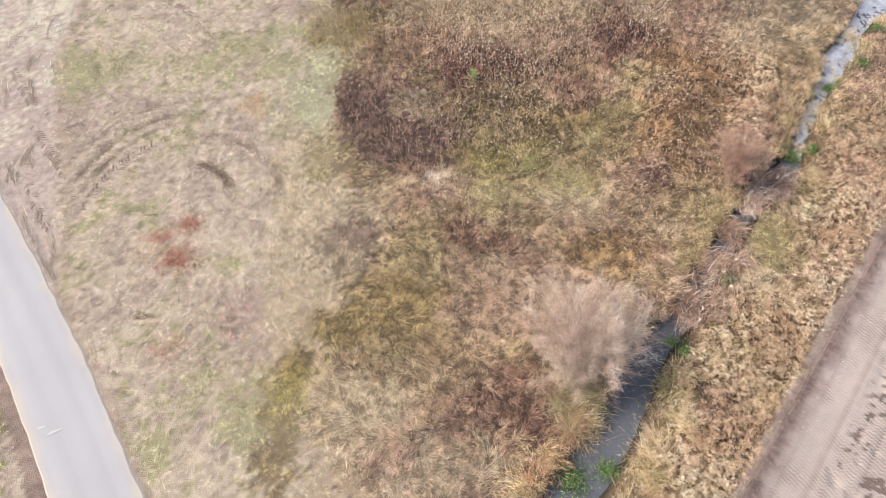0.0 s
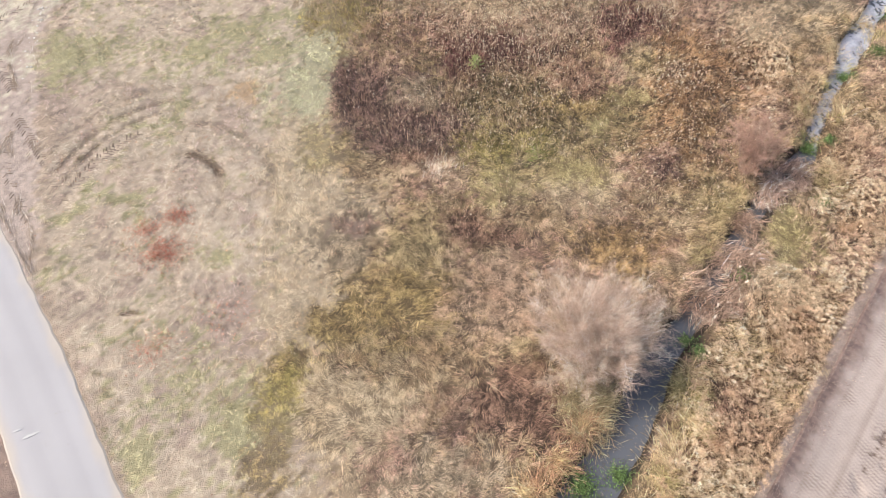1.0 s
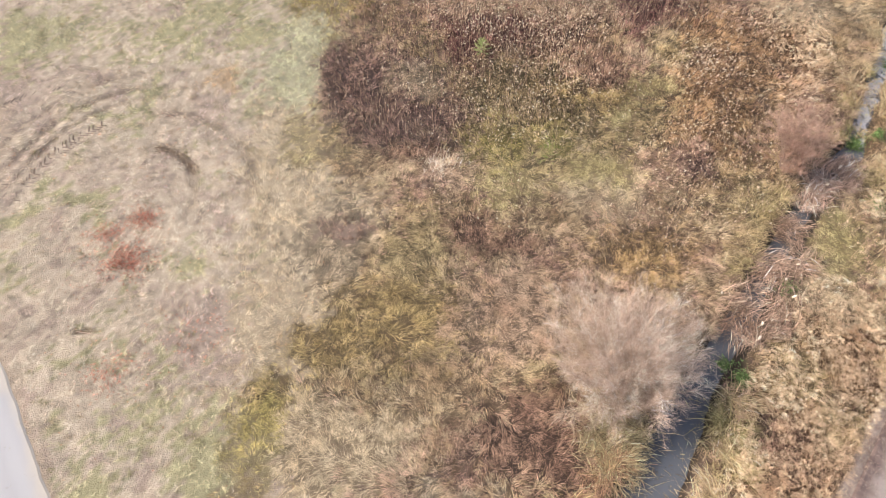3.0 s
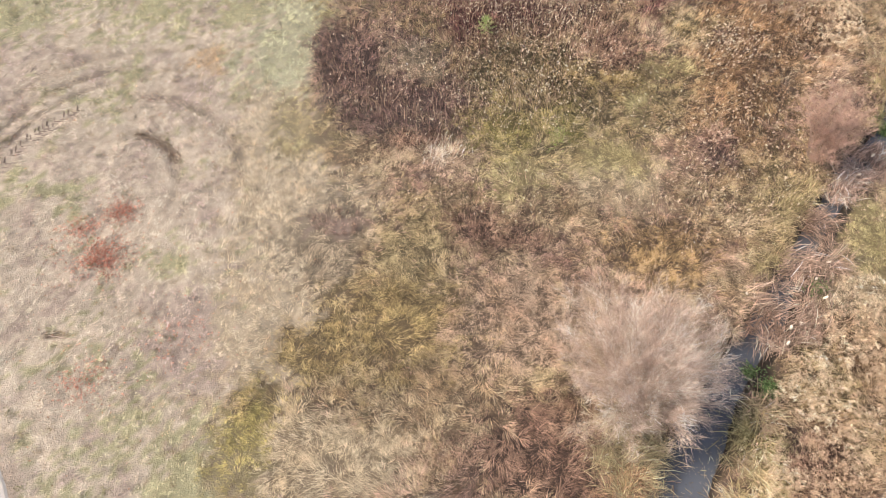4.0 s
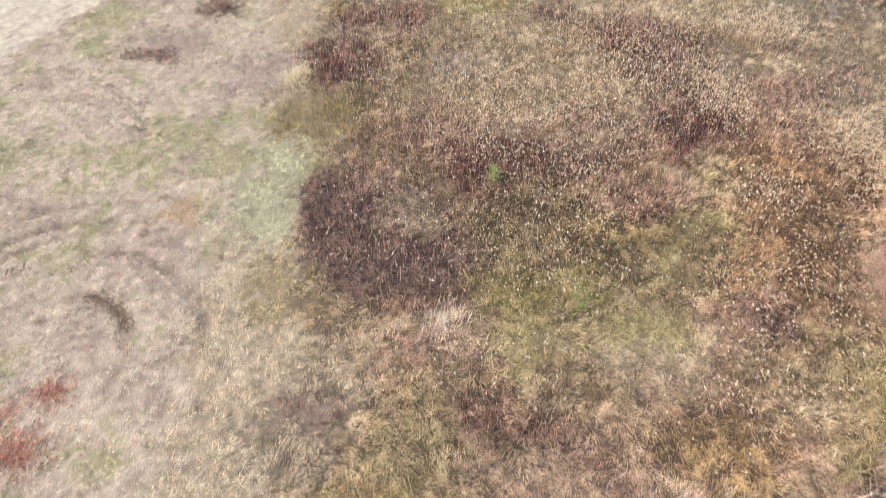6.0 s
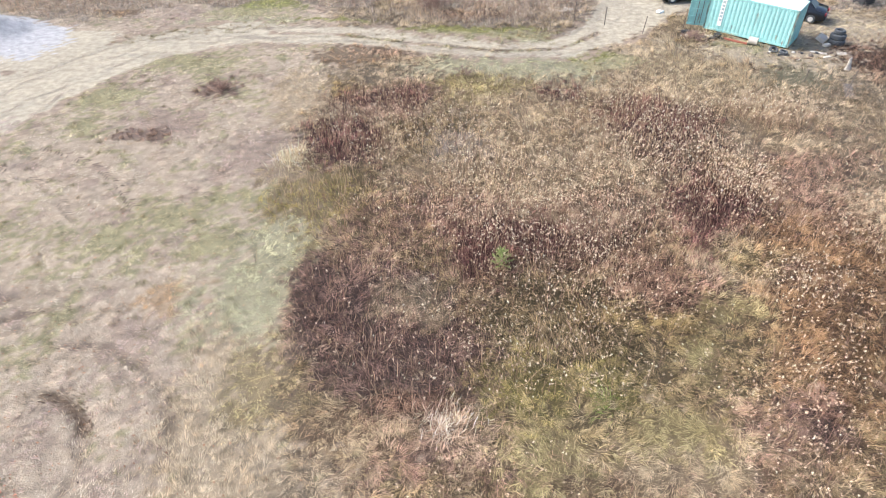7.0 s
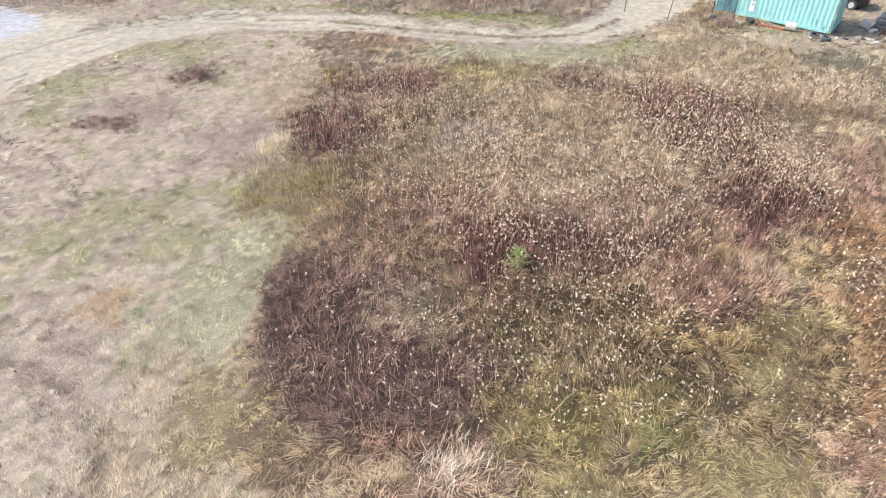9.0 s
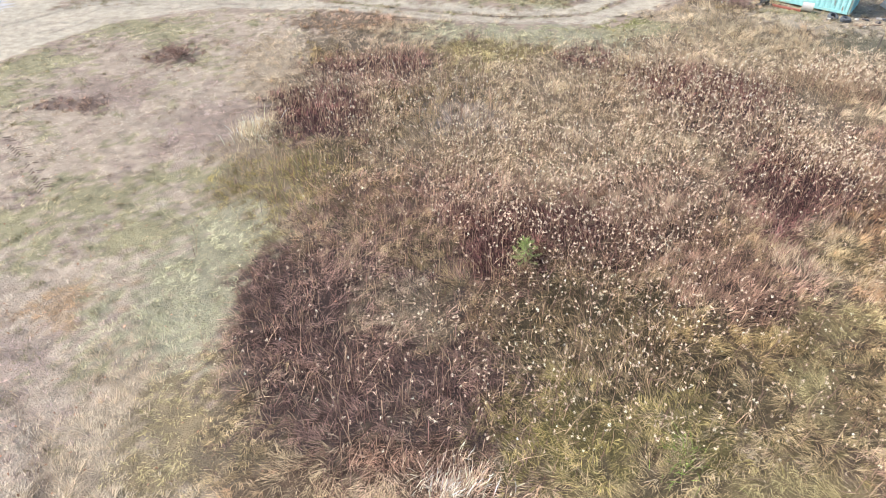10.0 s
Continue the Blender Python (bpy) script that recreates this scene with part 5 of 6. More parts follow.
def leaf_litter(name, spots, seed, tone, label):
    """Fallen leaves lying on the grass: one sheet of small curled flakes."""
    rng = np.random.default_rng(seed)
    c = np.concatenate([np.c_[x + rx * 0.6 * rng.standard_normal(n), y + ry * 0.6 * rng.standard_normal(n)] for x, y, rx, ry, n in spots])
    c = c[strip(c[:, 0], c[:, 1], ROAD)[0] > 1.75]
    c = c[rng.random(len(c)) < 2.6 * (fbm(c[:, 0], c[:, 1], 0.9, seed) - 0.2)]
    n = len(c)
    c = np.c_[c, height(c[:, 0], c[:, 1]) + rng.uniform(0.03, 0.12, n)]
    u = np.c_[rng.standard_normal((n, 2)), 0.35 * rng.standard_normal(n)]
    v = np.c_[-u[:, 1], u[:, 0], 0.5 * rng.standard_normal(n)]
    u *= (rng.uniform(0.024, 0.055, n) / np.linalg.norm(u, axis=1))[:, None]
    v *= (rng.uniform(0.016, 0.036, n) / np.linalg.norm(v, axis=1))[:, None]
    bend = np.c_[np.zeros((n, 2)), rng.uniform(0, 0.03, n)]
    verts = np.stack([c - u, c - v + bend, c + u, c + v + bend], 1).reshape(-1, 3)
    k = 4 * np.arange(n)[:, None]
    faces = np.concatenate([k + np.array([[0, 1, 2]]), k + np.array([[0, 2, 3]])])
    tint = np.clip(np.array(tone) * np.exp(0.3 * rng.standard_normal(n))[:, None], 0, 0.85)
    tagged(raw_mesh(name, verts, faces, M_GRASS, np.repeat(tint, 4, 0)), label, "leaves", kind="stuff")


leaf_litter("fallen_leaves", [(-12.9, -2.4, 0.7, 0.5, 420), (-13.3, -4.7, 1.0, 0.8, 1000), (-14.4, -3.2, 0.8, 0.5, 260), (-12.6, -9.6, 1.0, 0.9, 420), (-13.6, -4.0, 1.8, 1.4, 260), (-9.6, -8.0, 1.6, 1.4, 220)], 961,
            lin(172, 120, 102), "red-brown fallen leaves in patches on the grass")
leaf_litter("orange_leaves", [(-20.2, -15.6, 0.5, 1.2, 420), (-19.2, -17.2, 0.5, 0.7, 320), (-21.2, -13.4, 0.5, 1.2, 220)], 962, lin(196, 122, 70), "orange fallen leaves on the green roadside verge")
leaf_litter("leaf_scraps", [(-12, -4, 8, 9, 900), (-14, 8, 8, 8, 500)], 963, lin(158, 118, 94), "scattered brown leaf scraps on the short grass")


# ---- ploughed field ----
def field_sheet(seed):
    """The rolled field: a fine skin of dry soil with short cross ridges in lanes, a wheel groove along the edge and
    dents, all hollows shaded in colour.
    """
    s, a = np.meshgrid(np.arange(-15, 13, 0.042), np.r_[np.arange(0.35, 2.0, 0.11), np.arange(2.0, 9.5, 0.125)])
    rows, cols = s.shape
    s, a = s.ravel(), a.ravel()
    x = FIELD_AT[0] + FIELD_ALONG[0] * s + FIELD_ALONG[1] * a
    y = FIELD_AT[1] + FIELD_ALONG[1] * s - FIELD_ALONG[0] * a
    lane = np.floor((a + 0.12 * (fbm(x, y, 1.2, seed) - 0.5)) / 0.42)
    shift = lattice(lane, lane * 0, seed) * 6.28
    rolled = smooth(1.1, 1.5, a) * (0.25 + 0.75 * smooth(0.36, 0.6, fbm(x, y, 1.5, seed + 1)))
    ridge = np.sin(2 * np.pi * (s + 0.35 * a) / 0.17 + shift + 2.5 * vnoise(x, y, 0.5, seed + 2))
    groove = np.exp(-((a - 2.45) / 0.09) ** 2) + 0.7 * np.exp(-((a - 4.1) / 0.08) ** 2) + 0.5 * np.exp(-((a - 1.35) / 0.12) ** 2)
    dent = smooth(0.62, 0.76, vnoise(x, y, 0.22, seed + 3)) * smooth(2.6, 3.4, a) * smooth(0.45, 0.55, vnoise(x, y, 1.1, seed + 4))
    z = height(x, y) + 0.05 + rolled * 0.018 * ridge - 0.02 * groove - 0.035 * dent
    z = z - 0.12 * (a < 0.4)
    soil = np.array(lin(152, 140, 132)) * (0.86 + 0.28 * fbm(x, y, 2.2, seed + 5))[:, None]
    # shade in dents, grooves and ridge troughs, painted into the soil colour
    hollow_shade = np.clip(0.85 * dent + 0.35 * groove + 0.42 * rolled * (ridge < -0.1), 0, 1)[:, None]
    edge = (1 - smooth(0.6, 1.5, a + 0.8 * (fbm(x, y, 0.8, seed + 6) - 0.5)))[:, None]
    soil = soil * (1 - hollow_shade) + np.array(lin(92, 79, 72)) * hollow_shade
    soil = soil * (1 - edge) + np.array(lin(112, 95, 88)) * edge * (0.7 + 0.6 * vnoise(x, y, 0.15, seed + 7))[:, None]
    i, j = np.meshgrid(np.arange(cols - 1), np.arange(rows - 1))
    k = (j * cols + i).ravel()
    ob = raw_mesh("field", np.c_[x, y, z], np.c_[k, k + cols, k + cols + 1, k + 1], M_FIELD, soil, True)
    tagged(ob, "pale dry rolled field with low cross ridges and dents", "field", kind="structure")


M_FIELD = material("field_soil", lin(176, 164, 155), 0.95, grain=18, vary=0.12, bump=0.35, attribute="tint", stain=1.4, bump_size=0.02)
field_sheet(971)


def clods(n, seed):
    """Small lumps of dry earth strewn over the field, thickest along its edge."""
    rng = np.random.default_rng(seed)
    along, across = rng.uniform(-15, 12, n), 0.5 + 8.5 * rng.random(n) ** 2.2
    x = FIELD_AT[0] + FIELD_ALONG[0] * along + FIELD_ALONG[1] * across
    y = FIELD_AT[1] + FIELD_ALONG[1] * along - FIELD_ALONG[0] * across
    r = rng.uniform(0.008, 0.028, n) * np.where(across < 1.4, 1.4, 1.0)
    ico = np.array([(0, 0, 1), (0.9, 0, 0.1), (-0.1, 0.9, 0.2), (-0.9, 0.1, 0), (0.1, -0.9, 0.15), (0, 0, -0.6)])
    tri = np.array([(0, 1, 2), (0, 2, 3), (0, 3, 4), (0, 4, 1), (5, 2, 1), (5, 3, 2), (5, 4, 3), (5, 1, 4)])
    v = ico[None] * r[:, None, None] * rng.uniform(0.6, 1.3, (n, 6, 3)) + np.c_[x, y, height(x, y) + 0.05][:, None]
    f = (6 * np.arange(n)[:, None, None] + tri[None]).reshape(-1, 3)
    tagged(raw_mesh("earth_clods", v.reshape(-1, 3), f, M_SAND), "dry pinkish-brown clods on the ploughed field", "clods", kind="stuff")


clods(1600, 973)


def field_margin(seed):
    """Flattened dead weeds between the bank and the bare field."""
    rng = np.random.default_rng(seed)
    n = 26000
    along, across = rng.uniform(-15, 26, n), 0.6 + 0.5 * rng.standard_normal(n)
    x = FIELD_AT[0] + FIELD_ALONG[0] * along + FIELD_ALONG[1] * across
    y = FIELD_AT[1] + FIELD_ALONG[1] * along - FIELD_ALONG[0] * across
    ok = rng.random(n) < 1.6 * fbm(x, y, 1.0, seed) - 0.2
    x, y = x[ok], y[ok]
    n = len(x)
    t = np.where((rng.random(n) < 0.6)[:, None], np.array(lin(128, 106, 98)), np.array(lin(176, 154, 138))) * np.exp(0.3 * rng.standard_normal(n))[:, None]
    blades("margin_weeds", x, y, rng.uniform(0.06, 0.24, n), np.full(n, 0.3), np.clip(t, 0.02, 0.7), rng.uniform(0.010, 0.02, n), seed + 1, rng.uniform(0, 6.28, n), 1, z=height(x, y) + 0.04,
           label="flattened mauve-brown dead weeds along the field's edge", category="weeds")


field_margin(975)


def wheel_prints(seed):
    """Chevron prints of tractor tyres pressed into bare ground, as low bars of darker earth."""
    rng = np.random.default_rng(seed)
    c, ang, deep = [], [], []
    for x0, y0, x1, y1, bow, dark in TRACKS:
        d = math.hypot(x1 - x0, y1 - y0)
        t = math.atan2(y1 - y0, x1 - x0)
        for s in np.arange(0, d, 0.2):
            u = s / d
            off = bow * math.sin(math.pi * u)
            for side in (-1, 1):
                if rng.random() < 0.75 * dark * (0.4 + 1.1 * float(vnoise(np.array([x0 + (x1 - x0) * u]), np.array([y0 + (y1 - y0) * u]), 0.7, 33)[0])):
                    deep.append(dark)
                    c.append((x0 + (x1 - x0) * u - math.sin(t) * (off + 0.15 * side + rng.uniform(-0.02, 0.02)), y0 + (y1 - y0) * u + math.cos(t) * (off + 0.15 * side + rng.uniform(-0.02, 0.02))))
                    ang.append(t + side * 0.85)
    c, ang = np.array(c), np.array(ang)
    n = len(c)
    d, w = np.c_[np.cos(ang), np.sin(ang), np.zeros(n)], np.c_[-np.sin(ang), np.cos(ang), np.zeros(n)]
    p = np.c_[c, height(c[:, 0], c[:, 1]) + 0.004]
    half = rng.uniform(0.13, 0.2, n)[:, None]
    thick = rng.uniform(0.02, 0.04, n)[:, None]
    up = np.array([0, 0, 1.0]) * rng.uniform(0.012, 0.035, n)[:, None]
    v = np.stack([p - d * half - w * thick, p + d * half - w * thick, p + d * half + w * thick, p - d * half + w * thick, p - d * half * 0.8 + up, p + d * half * 0.8 + up], 1).reshape(-1, 3)
    k = 6 * np.arange(n)[:, None]
    faces = np.concatenate([k + np.array([q]) for q in ((0, 1, 5), (0, 5, 4), (2, 3, 4), (2, 4, 5), (0, 4, 3), (1, 2, 5))])
    tint = np.array(lin(116, 102, 92)) * np.array(deep)[:, None] + np.array(lin(152, 138, 124)) * (1 - np.array(deep))[:, None]
    tint = np.clip(tint * np.exp(0.15 * rng.standard_normal(n))[:, None], 0, 0.6)
    tagged(raw_mesh("tyre_prints", v, faces, M_GRASS, np.repeat(tint, 6, 0)), "chevron tractor tyre prints of darker earth", "tyre prints", kind="stuff")


wheel_prints(991)


def torn_turf(seed):
    """Streaks of torn turf and dark soil that turning wheels have left along the ruts."""
    rng = np.random.default_rng(seed)
    px, py, way, tone = [], [], [], []
    for cx, cy, r, a0, a1, w, strong in RUTS:
        n = int(900 * strong ** 1.4 * radians(a1 - a0) * r / 4)
        a = np.radians(rng.uniform(a0 - 6, a1 + 6, n))
        rr = r + 0.6 * w * rng.standard_normal(n)
        px.append(cx + rr * np.cos(a))
        py.append(cy + rr * np.sin(a))
        way.append(a + np.pi / 2 + 0.35 * rng.standard_normal(n) + np.pi * (rng.random(n) < 0.5))
        dark = rng.random(n) < 0.25 + 0.55 * strong
        tone.append(np.where(dark[:, None], np.array(lin(116, 99, 84)), np.array(lin(180, 163, 140))))
    x, y, a, t = np.concatenate(px), np.concatenate(py), np.concatenate(way), np.concatenate(tone)
    n = len(x)
    t = np.clip(t * np.exp(0.3 * rng.standard_normal(n))[:, None], 0.02, 0.8)
    blades("torn_turf", x, y, rng.uniform(0.12, 0.34, n), np.full(n, 0.22), t, rng.uniform(0.012, 0.03, n), seed + 1, a, 2,
           label="torn turf and dark soil along wheel ruts", category="turf")


torn_turf(995)


def track_tufts(seed):
    """Low dark tufts that grow on the crown and edge of the sandy track, and clumps of grass on the short turf."""
    rng = np.random.default_rng(seed)
    n = 90
    u = rng.random(n)
    cx, cy = -22 + 11 * u + 0.5 * rng.standard_normal(n), 30.2 + 4.2 * np.sqrt(u) + 0.45 * rng.standard_normal(n)
    ex, ey = rng.uniform(-8, 8, 70), 31.6 + 0.8 * rng.standard_normal(70)
    hx, hy = rng.uniform(-24, -8, 420), rng.uniform(-14, 29, 420)
    ok = (meadow_edge(hx, hy) < -0.8) & (strip(hx, hy, SAND)[0] > 3.2)
    cx, cy = np.r_[cx, ex, hx[ok]], np.r_[cy, ey, hy[ok]]
    pick = np.repeat(np.arange(len(cx)), 40)
    m = len(pick)
    x, y = cx[pick] + 0.10 * rng.standard_normal(m), cy[pick] + 0.08 * rng.standard_normal(m)
    tone = np.where(rng.random(len(cx))[:, None] < 0.5, np.array(lin(120, 116, 78)), np.array(lin(142, 124, 98)))
    t = np.clip(tone[pick] * np.exp(0.3 * rng.standard_normal(m))[:, None], 0.02, 0.7)
    blades("low_tufts", x, y, rng.uniform(0.08, 0.22, m), np.full(m, 0.55), t, rng.uniform(0.014, 0.024, m), seed + 1, rng.uniform(0, 6.28, m), 1,
           label="low dark grass tufts on the track and turf", category="grass")


track_tufts(1003)


def gravel_stones(seed):
    """Coarse grey stones on and round the gravel heap."""
    rng = np.random.default_rng(seed)
    n = 700
    a, d = rng.uniform(0, 6.28, n), np.sqrt(rng.random(n))
    x, y = -29.2 + 4.4 * d * np.cos(a), 30.8 + 3.4 * d * np.sin(a)
    r = rng.uniform(0.015, 0.05, n)
    ico = np.array([(0, 0, 0.5), (0.9, 0, 0.1), (-0.1, 0.9, 0.2), (-0.9, 0.1, 0), (0.1, -0.9, 0.15), (0, 0, -0.6)])
    tri = np.array([(0, 1, 2), (0, 2, 3), (0, 3, 4), (0, 4, 1), (5, 2, 1), (5, 3, 2), (5, 4, 3), (5, 1, 4)])
    v = ico[None] * r[:, None, None] * rng.uniform(0.6, 1.3, (n, 6, 3)) + np.c_[x, y, height(x, y)][:, None]
    f = (6 * np.arange(n)[:, None, None] + tri[None]).reshape(-1, 3)
    t = np.clip(np.array(lin(192, 190, 188)) * np.exp(0.15 * rng.standard_normal(n))[:, None], 0.02, 0.8)
    tagged(raw_mesh("gravel", v.reshape(-1, 3), f, M_GROUND, np.repeat(t, 6, 0)), "coarse grey gravel tipped in a low heap", "gravel", kind="stuff")


gravel_stones(1007)
bare_shrub("bush", -0.7, 37.4, 1.5, 1.7, 30, 3600, 1009, lin(112, 86, 88), lin(104, 84, 80), "dark purple leafless bush beside the sandy track")
bare_shrub("brush_heap", 17.3, 31.6, 0.7, 1.3, 20, 2200, 1011, lin(150, 128, 122), lin(130, 110, 104), "heap of cut grey brushwood beside the container")


def outer_grass(seed):
    """Rough grass that goes on round the meadow to the middle distance."""
    rng = np.random.default_rng(seed)
    x, y = rng.uniform(-75, 75, 130000), rng.uniform(-60, 90, 130000)
    ok = ~in_view(x, y) | (y < -18.5)
    x, y = np.r_[x[ok], rng.uniform(-30, 22, 70000)], np.r_[y[ok], rng.uniform(-32, -18.3, 70000)]
    k = growth(x, y, 1.0, seed + 1)
    ok = TABLE_MANY[k] > 0.3
    x, y, k = x[ok], y[ok], k[ok]
    n = len(x)
    t = np.clip(kind_tints(k, x, y, rng, 0.4), 0.02, 0.85)
    blades("outer_grass", x, y, 0.25 + TABLE_SIZE[k] * rng.uniform(0.5, 1.3, n), TABLE_STAND[k], t, np.where((np.abs(x) < 30) & (y < -18), rng.uniform(0.02, 0.035, n), rng.uniform(0.04, 0.08, n)), seed + 2, rng.uniform(0, 6.28, n), 1,
           label="rough dry grass round the meadow", category="grass")


outer_grass(1021)


def wheel_streaks(seed):
    """Long faint streaks that wheels have drawn along the sandy track and across the turning place."""
    rng = np.random.default_rng(seed)
    px, py, way = [], [], []
    for off in (-1.7, -0.9, 0.5, 1.4):
        for (x0, y0, w0), (x1, y1, w1) in zip(SAND, SAND[1:]):
            d = math.hypot(x1 - x0, y1 - y0)
            n = int(30 * d)
            u = rng.random(n)
            t = math.atan2(y1 - y0, x1 - x0)
            o = off * (w0 + u * (w1 - w0)) / 2.0 + 0.10 * rng.standard_normal(n) + 0.25 * np.sin(u * 5 + off * 3)
            px.append(x0 + u * (x1 - x0) - math.sin(t) * o)
            py.append(y0 + u * (y1 - y0) + math.cos(t) * o)
            way.append(t + 0.12 * rng.standard_normal(n) + np.pi * (rng.random(n) < 0.5))
    for cx, cy, r, a0, a1 in ((-14.5, 2.0, 9.4, 150, 235), (-14.5, 2.0, 8.9, 150, 235), (-30.0, -6.0, 9.0, 5, 75), (-30.0, -6.0, 8.3, 5, 75), (-17.0, 12.0, 8.8, 160, 240)):
        n = int(38 * radians(a1 - a0) * r)
        a = np.radians(rng.uniform(a0, a1, n))
        rr = r + 0.09 * rng.standard_normal(n)
        px.append(cx + rr * np.cos(a))
        py.append(cy + rr * np.sin(a))
        way.append(a + np.pi / 2 + 0.1 * rng.standard_normal(n))
    x, y, a = np.concatenate(px), np.concatenate(py), np.concatenate(way)
    ok = (strip(x, y, ROAD)[0] > 1.8) & (fbm(x, y, 2.5, seed) > 0.46)
    x, y, a = x[ok], y[ok], a[ok]
    n = len(x)
    tone = np.where((rng.random(n) < np.where(y < 12, 0.75, 0.6))[:, None], np.where(y[:, None] < 12, np.array(lin(144, 128, 112)), np.array(lin(174, 163, 150))), np.array(lin(194, 184, 170)))
    t = np.clip(tone * np.exp(0.15 * rng.standard_normal(n))[:, None], 0.02, 0.8)
    blades("wheel_streaks", x, y, rng.uniform(0.2, 0.7, n), np.full(n, 0.09), t, rng.uniform(0.015, 0.035, n), seed + 1, a, 1, z=height(x, y) + 0.02,
           label="faint wheel streaks in the sandy track", category="wheel streaks")


wheel_streaks(1031)


# ---- yard ----
def corrugated(bm, length, tall, along, up, origin, out, period=0.275, depth=0.036):
    """A sheet with trapezoid ribs, standing on origin."""
    xs, s = [], 0.0
    while s < length:
        for a, d in ((0.0, 0), (0.26, 0), (0.38, 1), (0.64, 1), (0.76, 0)):
            if s + a * period <= length:
                xs.append((s + a * period, d))
        s += period
    xs.append((length, 0))
    rows = []
    for z in (0.0, tall):
        rows.append([bm.verts.new(Vector(origin) + Vector(along) * a + Vector(up) * z - Vector(out) * depth * d) for a, d in xs])
    for n in range(len(xs) - 1):
        bm.faces.new((rows[0][n], rows[0][n + 1], rows[1][n + 1], rows[1][n]))


def shipping_container(m):
    """A steel freight box; x runs along it, y to the front, z up."""
    L, W, H = 5.85, 2.40, 2.50
    root = thing("shipping_container", m, "turquoise corrugated steel shipping container with overexposed white roof and open door", "container")
    bm = bmesh.new()
    corrugated(bm, L - 0.3, H - 0.30, (1, 0, 0), (0, 0, 1), (0.15, -0.02, 0.16), (0, 1, 0), depth=0.017)
    part("front_wall", bm, M_TEAL, root)
    bm = bmesh.new()
    corrugated(bm, L - 0.3, H - 0.30, (1, 0, 0), (0, 0, 1), (0.15, -W + 0.02, 0.16), (0, -1, 0))
    part("back_wall", bm, M_TEAL, root)
    bm = bmesh.new()
    corrugated(bm, W - 0.3, H - 0.30, (0, -1, 0), (0, 0, 1), (0.02, -0.15, 0.16), (-1, 0, 0))
    part("end_wall", bm, M_TEAL, root)
    bm = bmesh.new()
    corrugated(bm, L - 0.12, W - 0.12, (1, 0, 0), (0, -1, 0), (0.06, -0.06, H - 0.025), (0, 0, 1), 0.42, 0.02)
    # white puts the blown-out brightness of the top into its colour
    part("roof", bm, M_ROOF, root, "roof sheet coloured white as overexposed")
    for y0 in (-0.12, -W):
        for z0, z1 in ((0, 0.16), (H - 0.14, H - 0.03)):
            bm = bmesh.new()
            box(bm, 0.16, L - 0.16, y0, y0 + 0.12, z0, z1, 0.012)
            part("rail", bm, M_TEAL, root)
    for x0 in (0.0, L - 0.16):
        for y0 in (-0.16, -W):
            bm = bmesh.new()
            box(bm, x0 + 0.02, x0 + 0.14, y0 + 0.02, y0 + 0.14, 0, H - 0.02, 0.02)
            part("corner_post", bm, M_EDGE, root, "corner post with rust showing through")
        for z0, z1 in ((H - 0.14, H - 0.03), (0, 0.16)):
            bm = bmesh.new()
            box(bm, x0 + 0.02, x0 + 0.14, -W + 0.16, -0.16, z0, z1, 0.01)
            part("end_frame", bm, M_TEAL, root)
    bm = bmesh.new()
    box(bm, 0.1, L - 0.1, -W + 0.1, -0.1, 0.05, 0.15)
    part("floor_frame", bm, M_RUST, root)
    for swing, y0, sgn in ((112, -0.03, 1), (4, -W + 0.03, -1)):
        bm = bmesh.new()
        hinge = Matrix.Translation((L - 0.04, y0, 0)) @ Matrix.Rotation(radians(-90 + swing) if sgn > 0 else radians(90 - swing), 4, "Z")
        box(bm, 0, 1.16, -0.012, 0.012, 0.14, H - 0.14, 0.004)
        bmesh.ops.transform(bm, matrix=hinge, verts=bm.verts)
        door = part("door", bm, M_TEAL, root)
        for n in range(5):
            z = 0.2 + n * (H - 0.46) / 4
            bm = bmesh.new()
            box(bm, 0.02, 1.14, -0.07, 0.07, z, z + 0.09, 0.008)
            bmesh.ops.transform(bm, matrix=hinge, verts=bm.verts)
            part("rib", bm, M_TEAL, door)
        for x0 in (0.02, 0.38, 0.74, 1.07):
            bm = bmesh.new()
            box(bm, x0, x0 + 0.09, -0.066, 0.066, 0.16, H - 0.16, 0.008)
            bmesh.ops.transform(bm, matrix=hinge, verts=bm.verts)
            part("rib", bm, M_TEAL, door)
        for x0 in (0.3, 0.62):
            bm = bmesh.new()
            cyl(bm, 0.018, 0.018, 0.12, H - 0.12, 8, Matrix.Translation((x0, 0.085, 0)))
            bmesh.ops.transform(bm, matrix=hinge, verts=bm.verts)
            part("lock_rod", bm, M_METAL, door)
    bm = bmesh.new()
    box(bm, 4.64, 4.92, -0.018, 0.008, 0.4, 2.28, 0.003)
    strip_ = part("marking_board", bm, M_ROOF, root, "white upright board with unreadable dark marks")
    for n in range(6):
        bm = bmesh.new()
        box(bm, 4.69, 4.87, 0.008, 0.013, 0.75 + 0.24 * n, 0.9 + 0.24 * n, 0.002)
        part("marking", bm, M_TEXT, strip_)
    return root


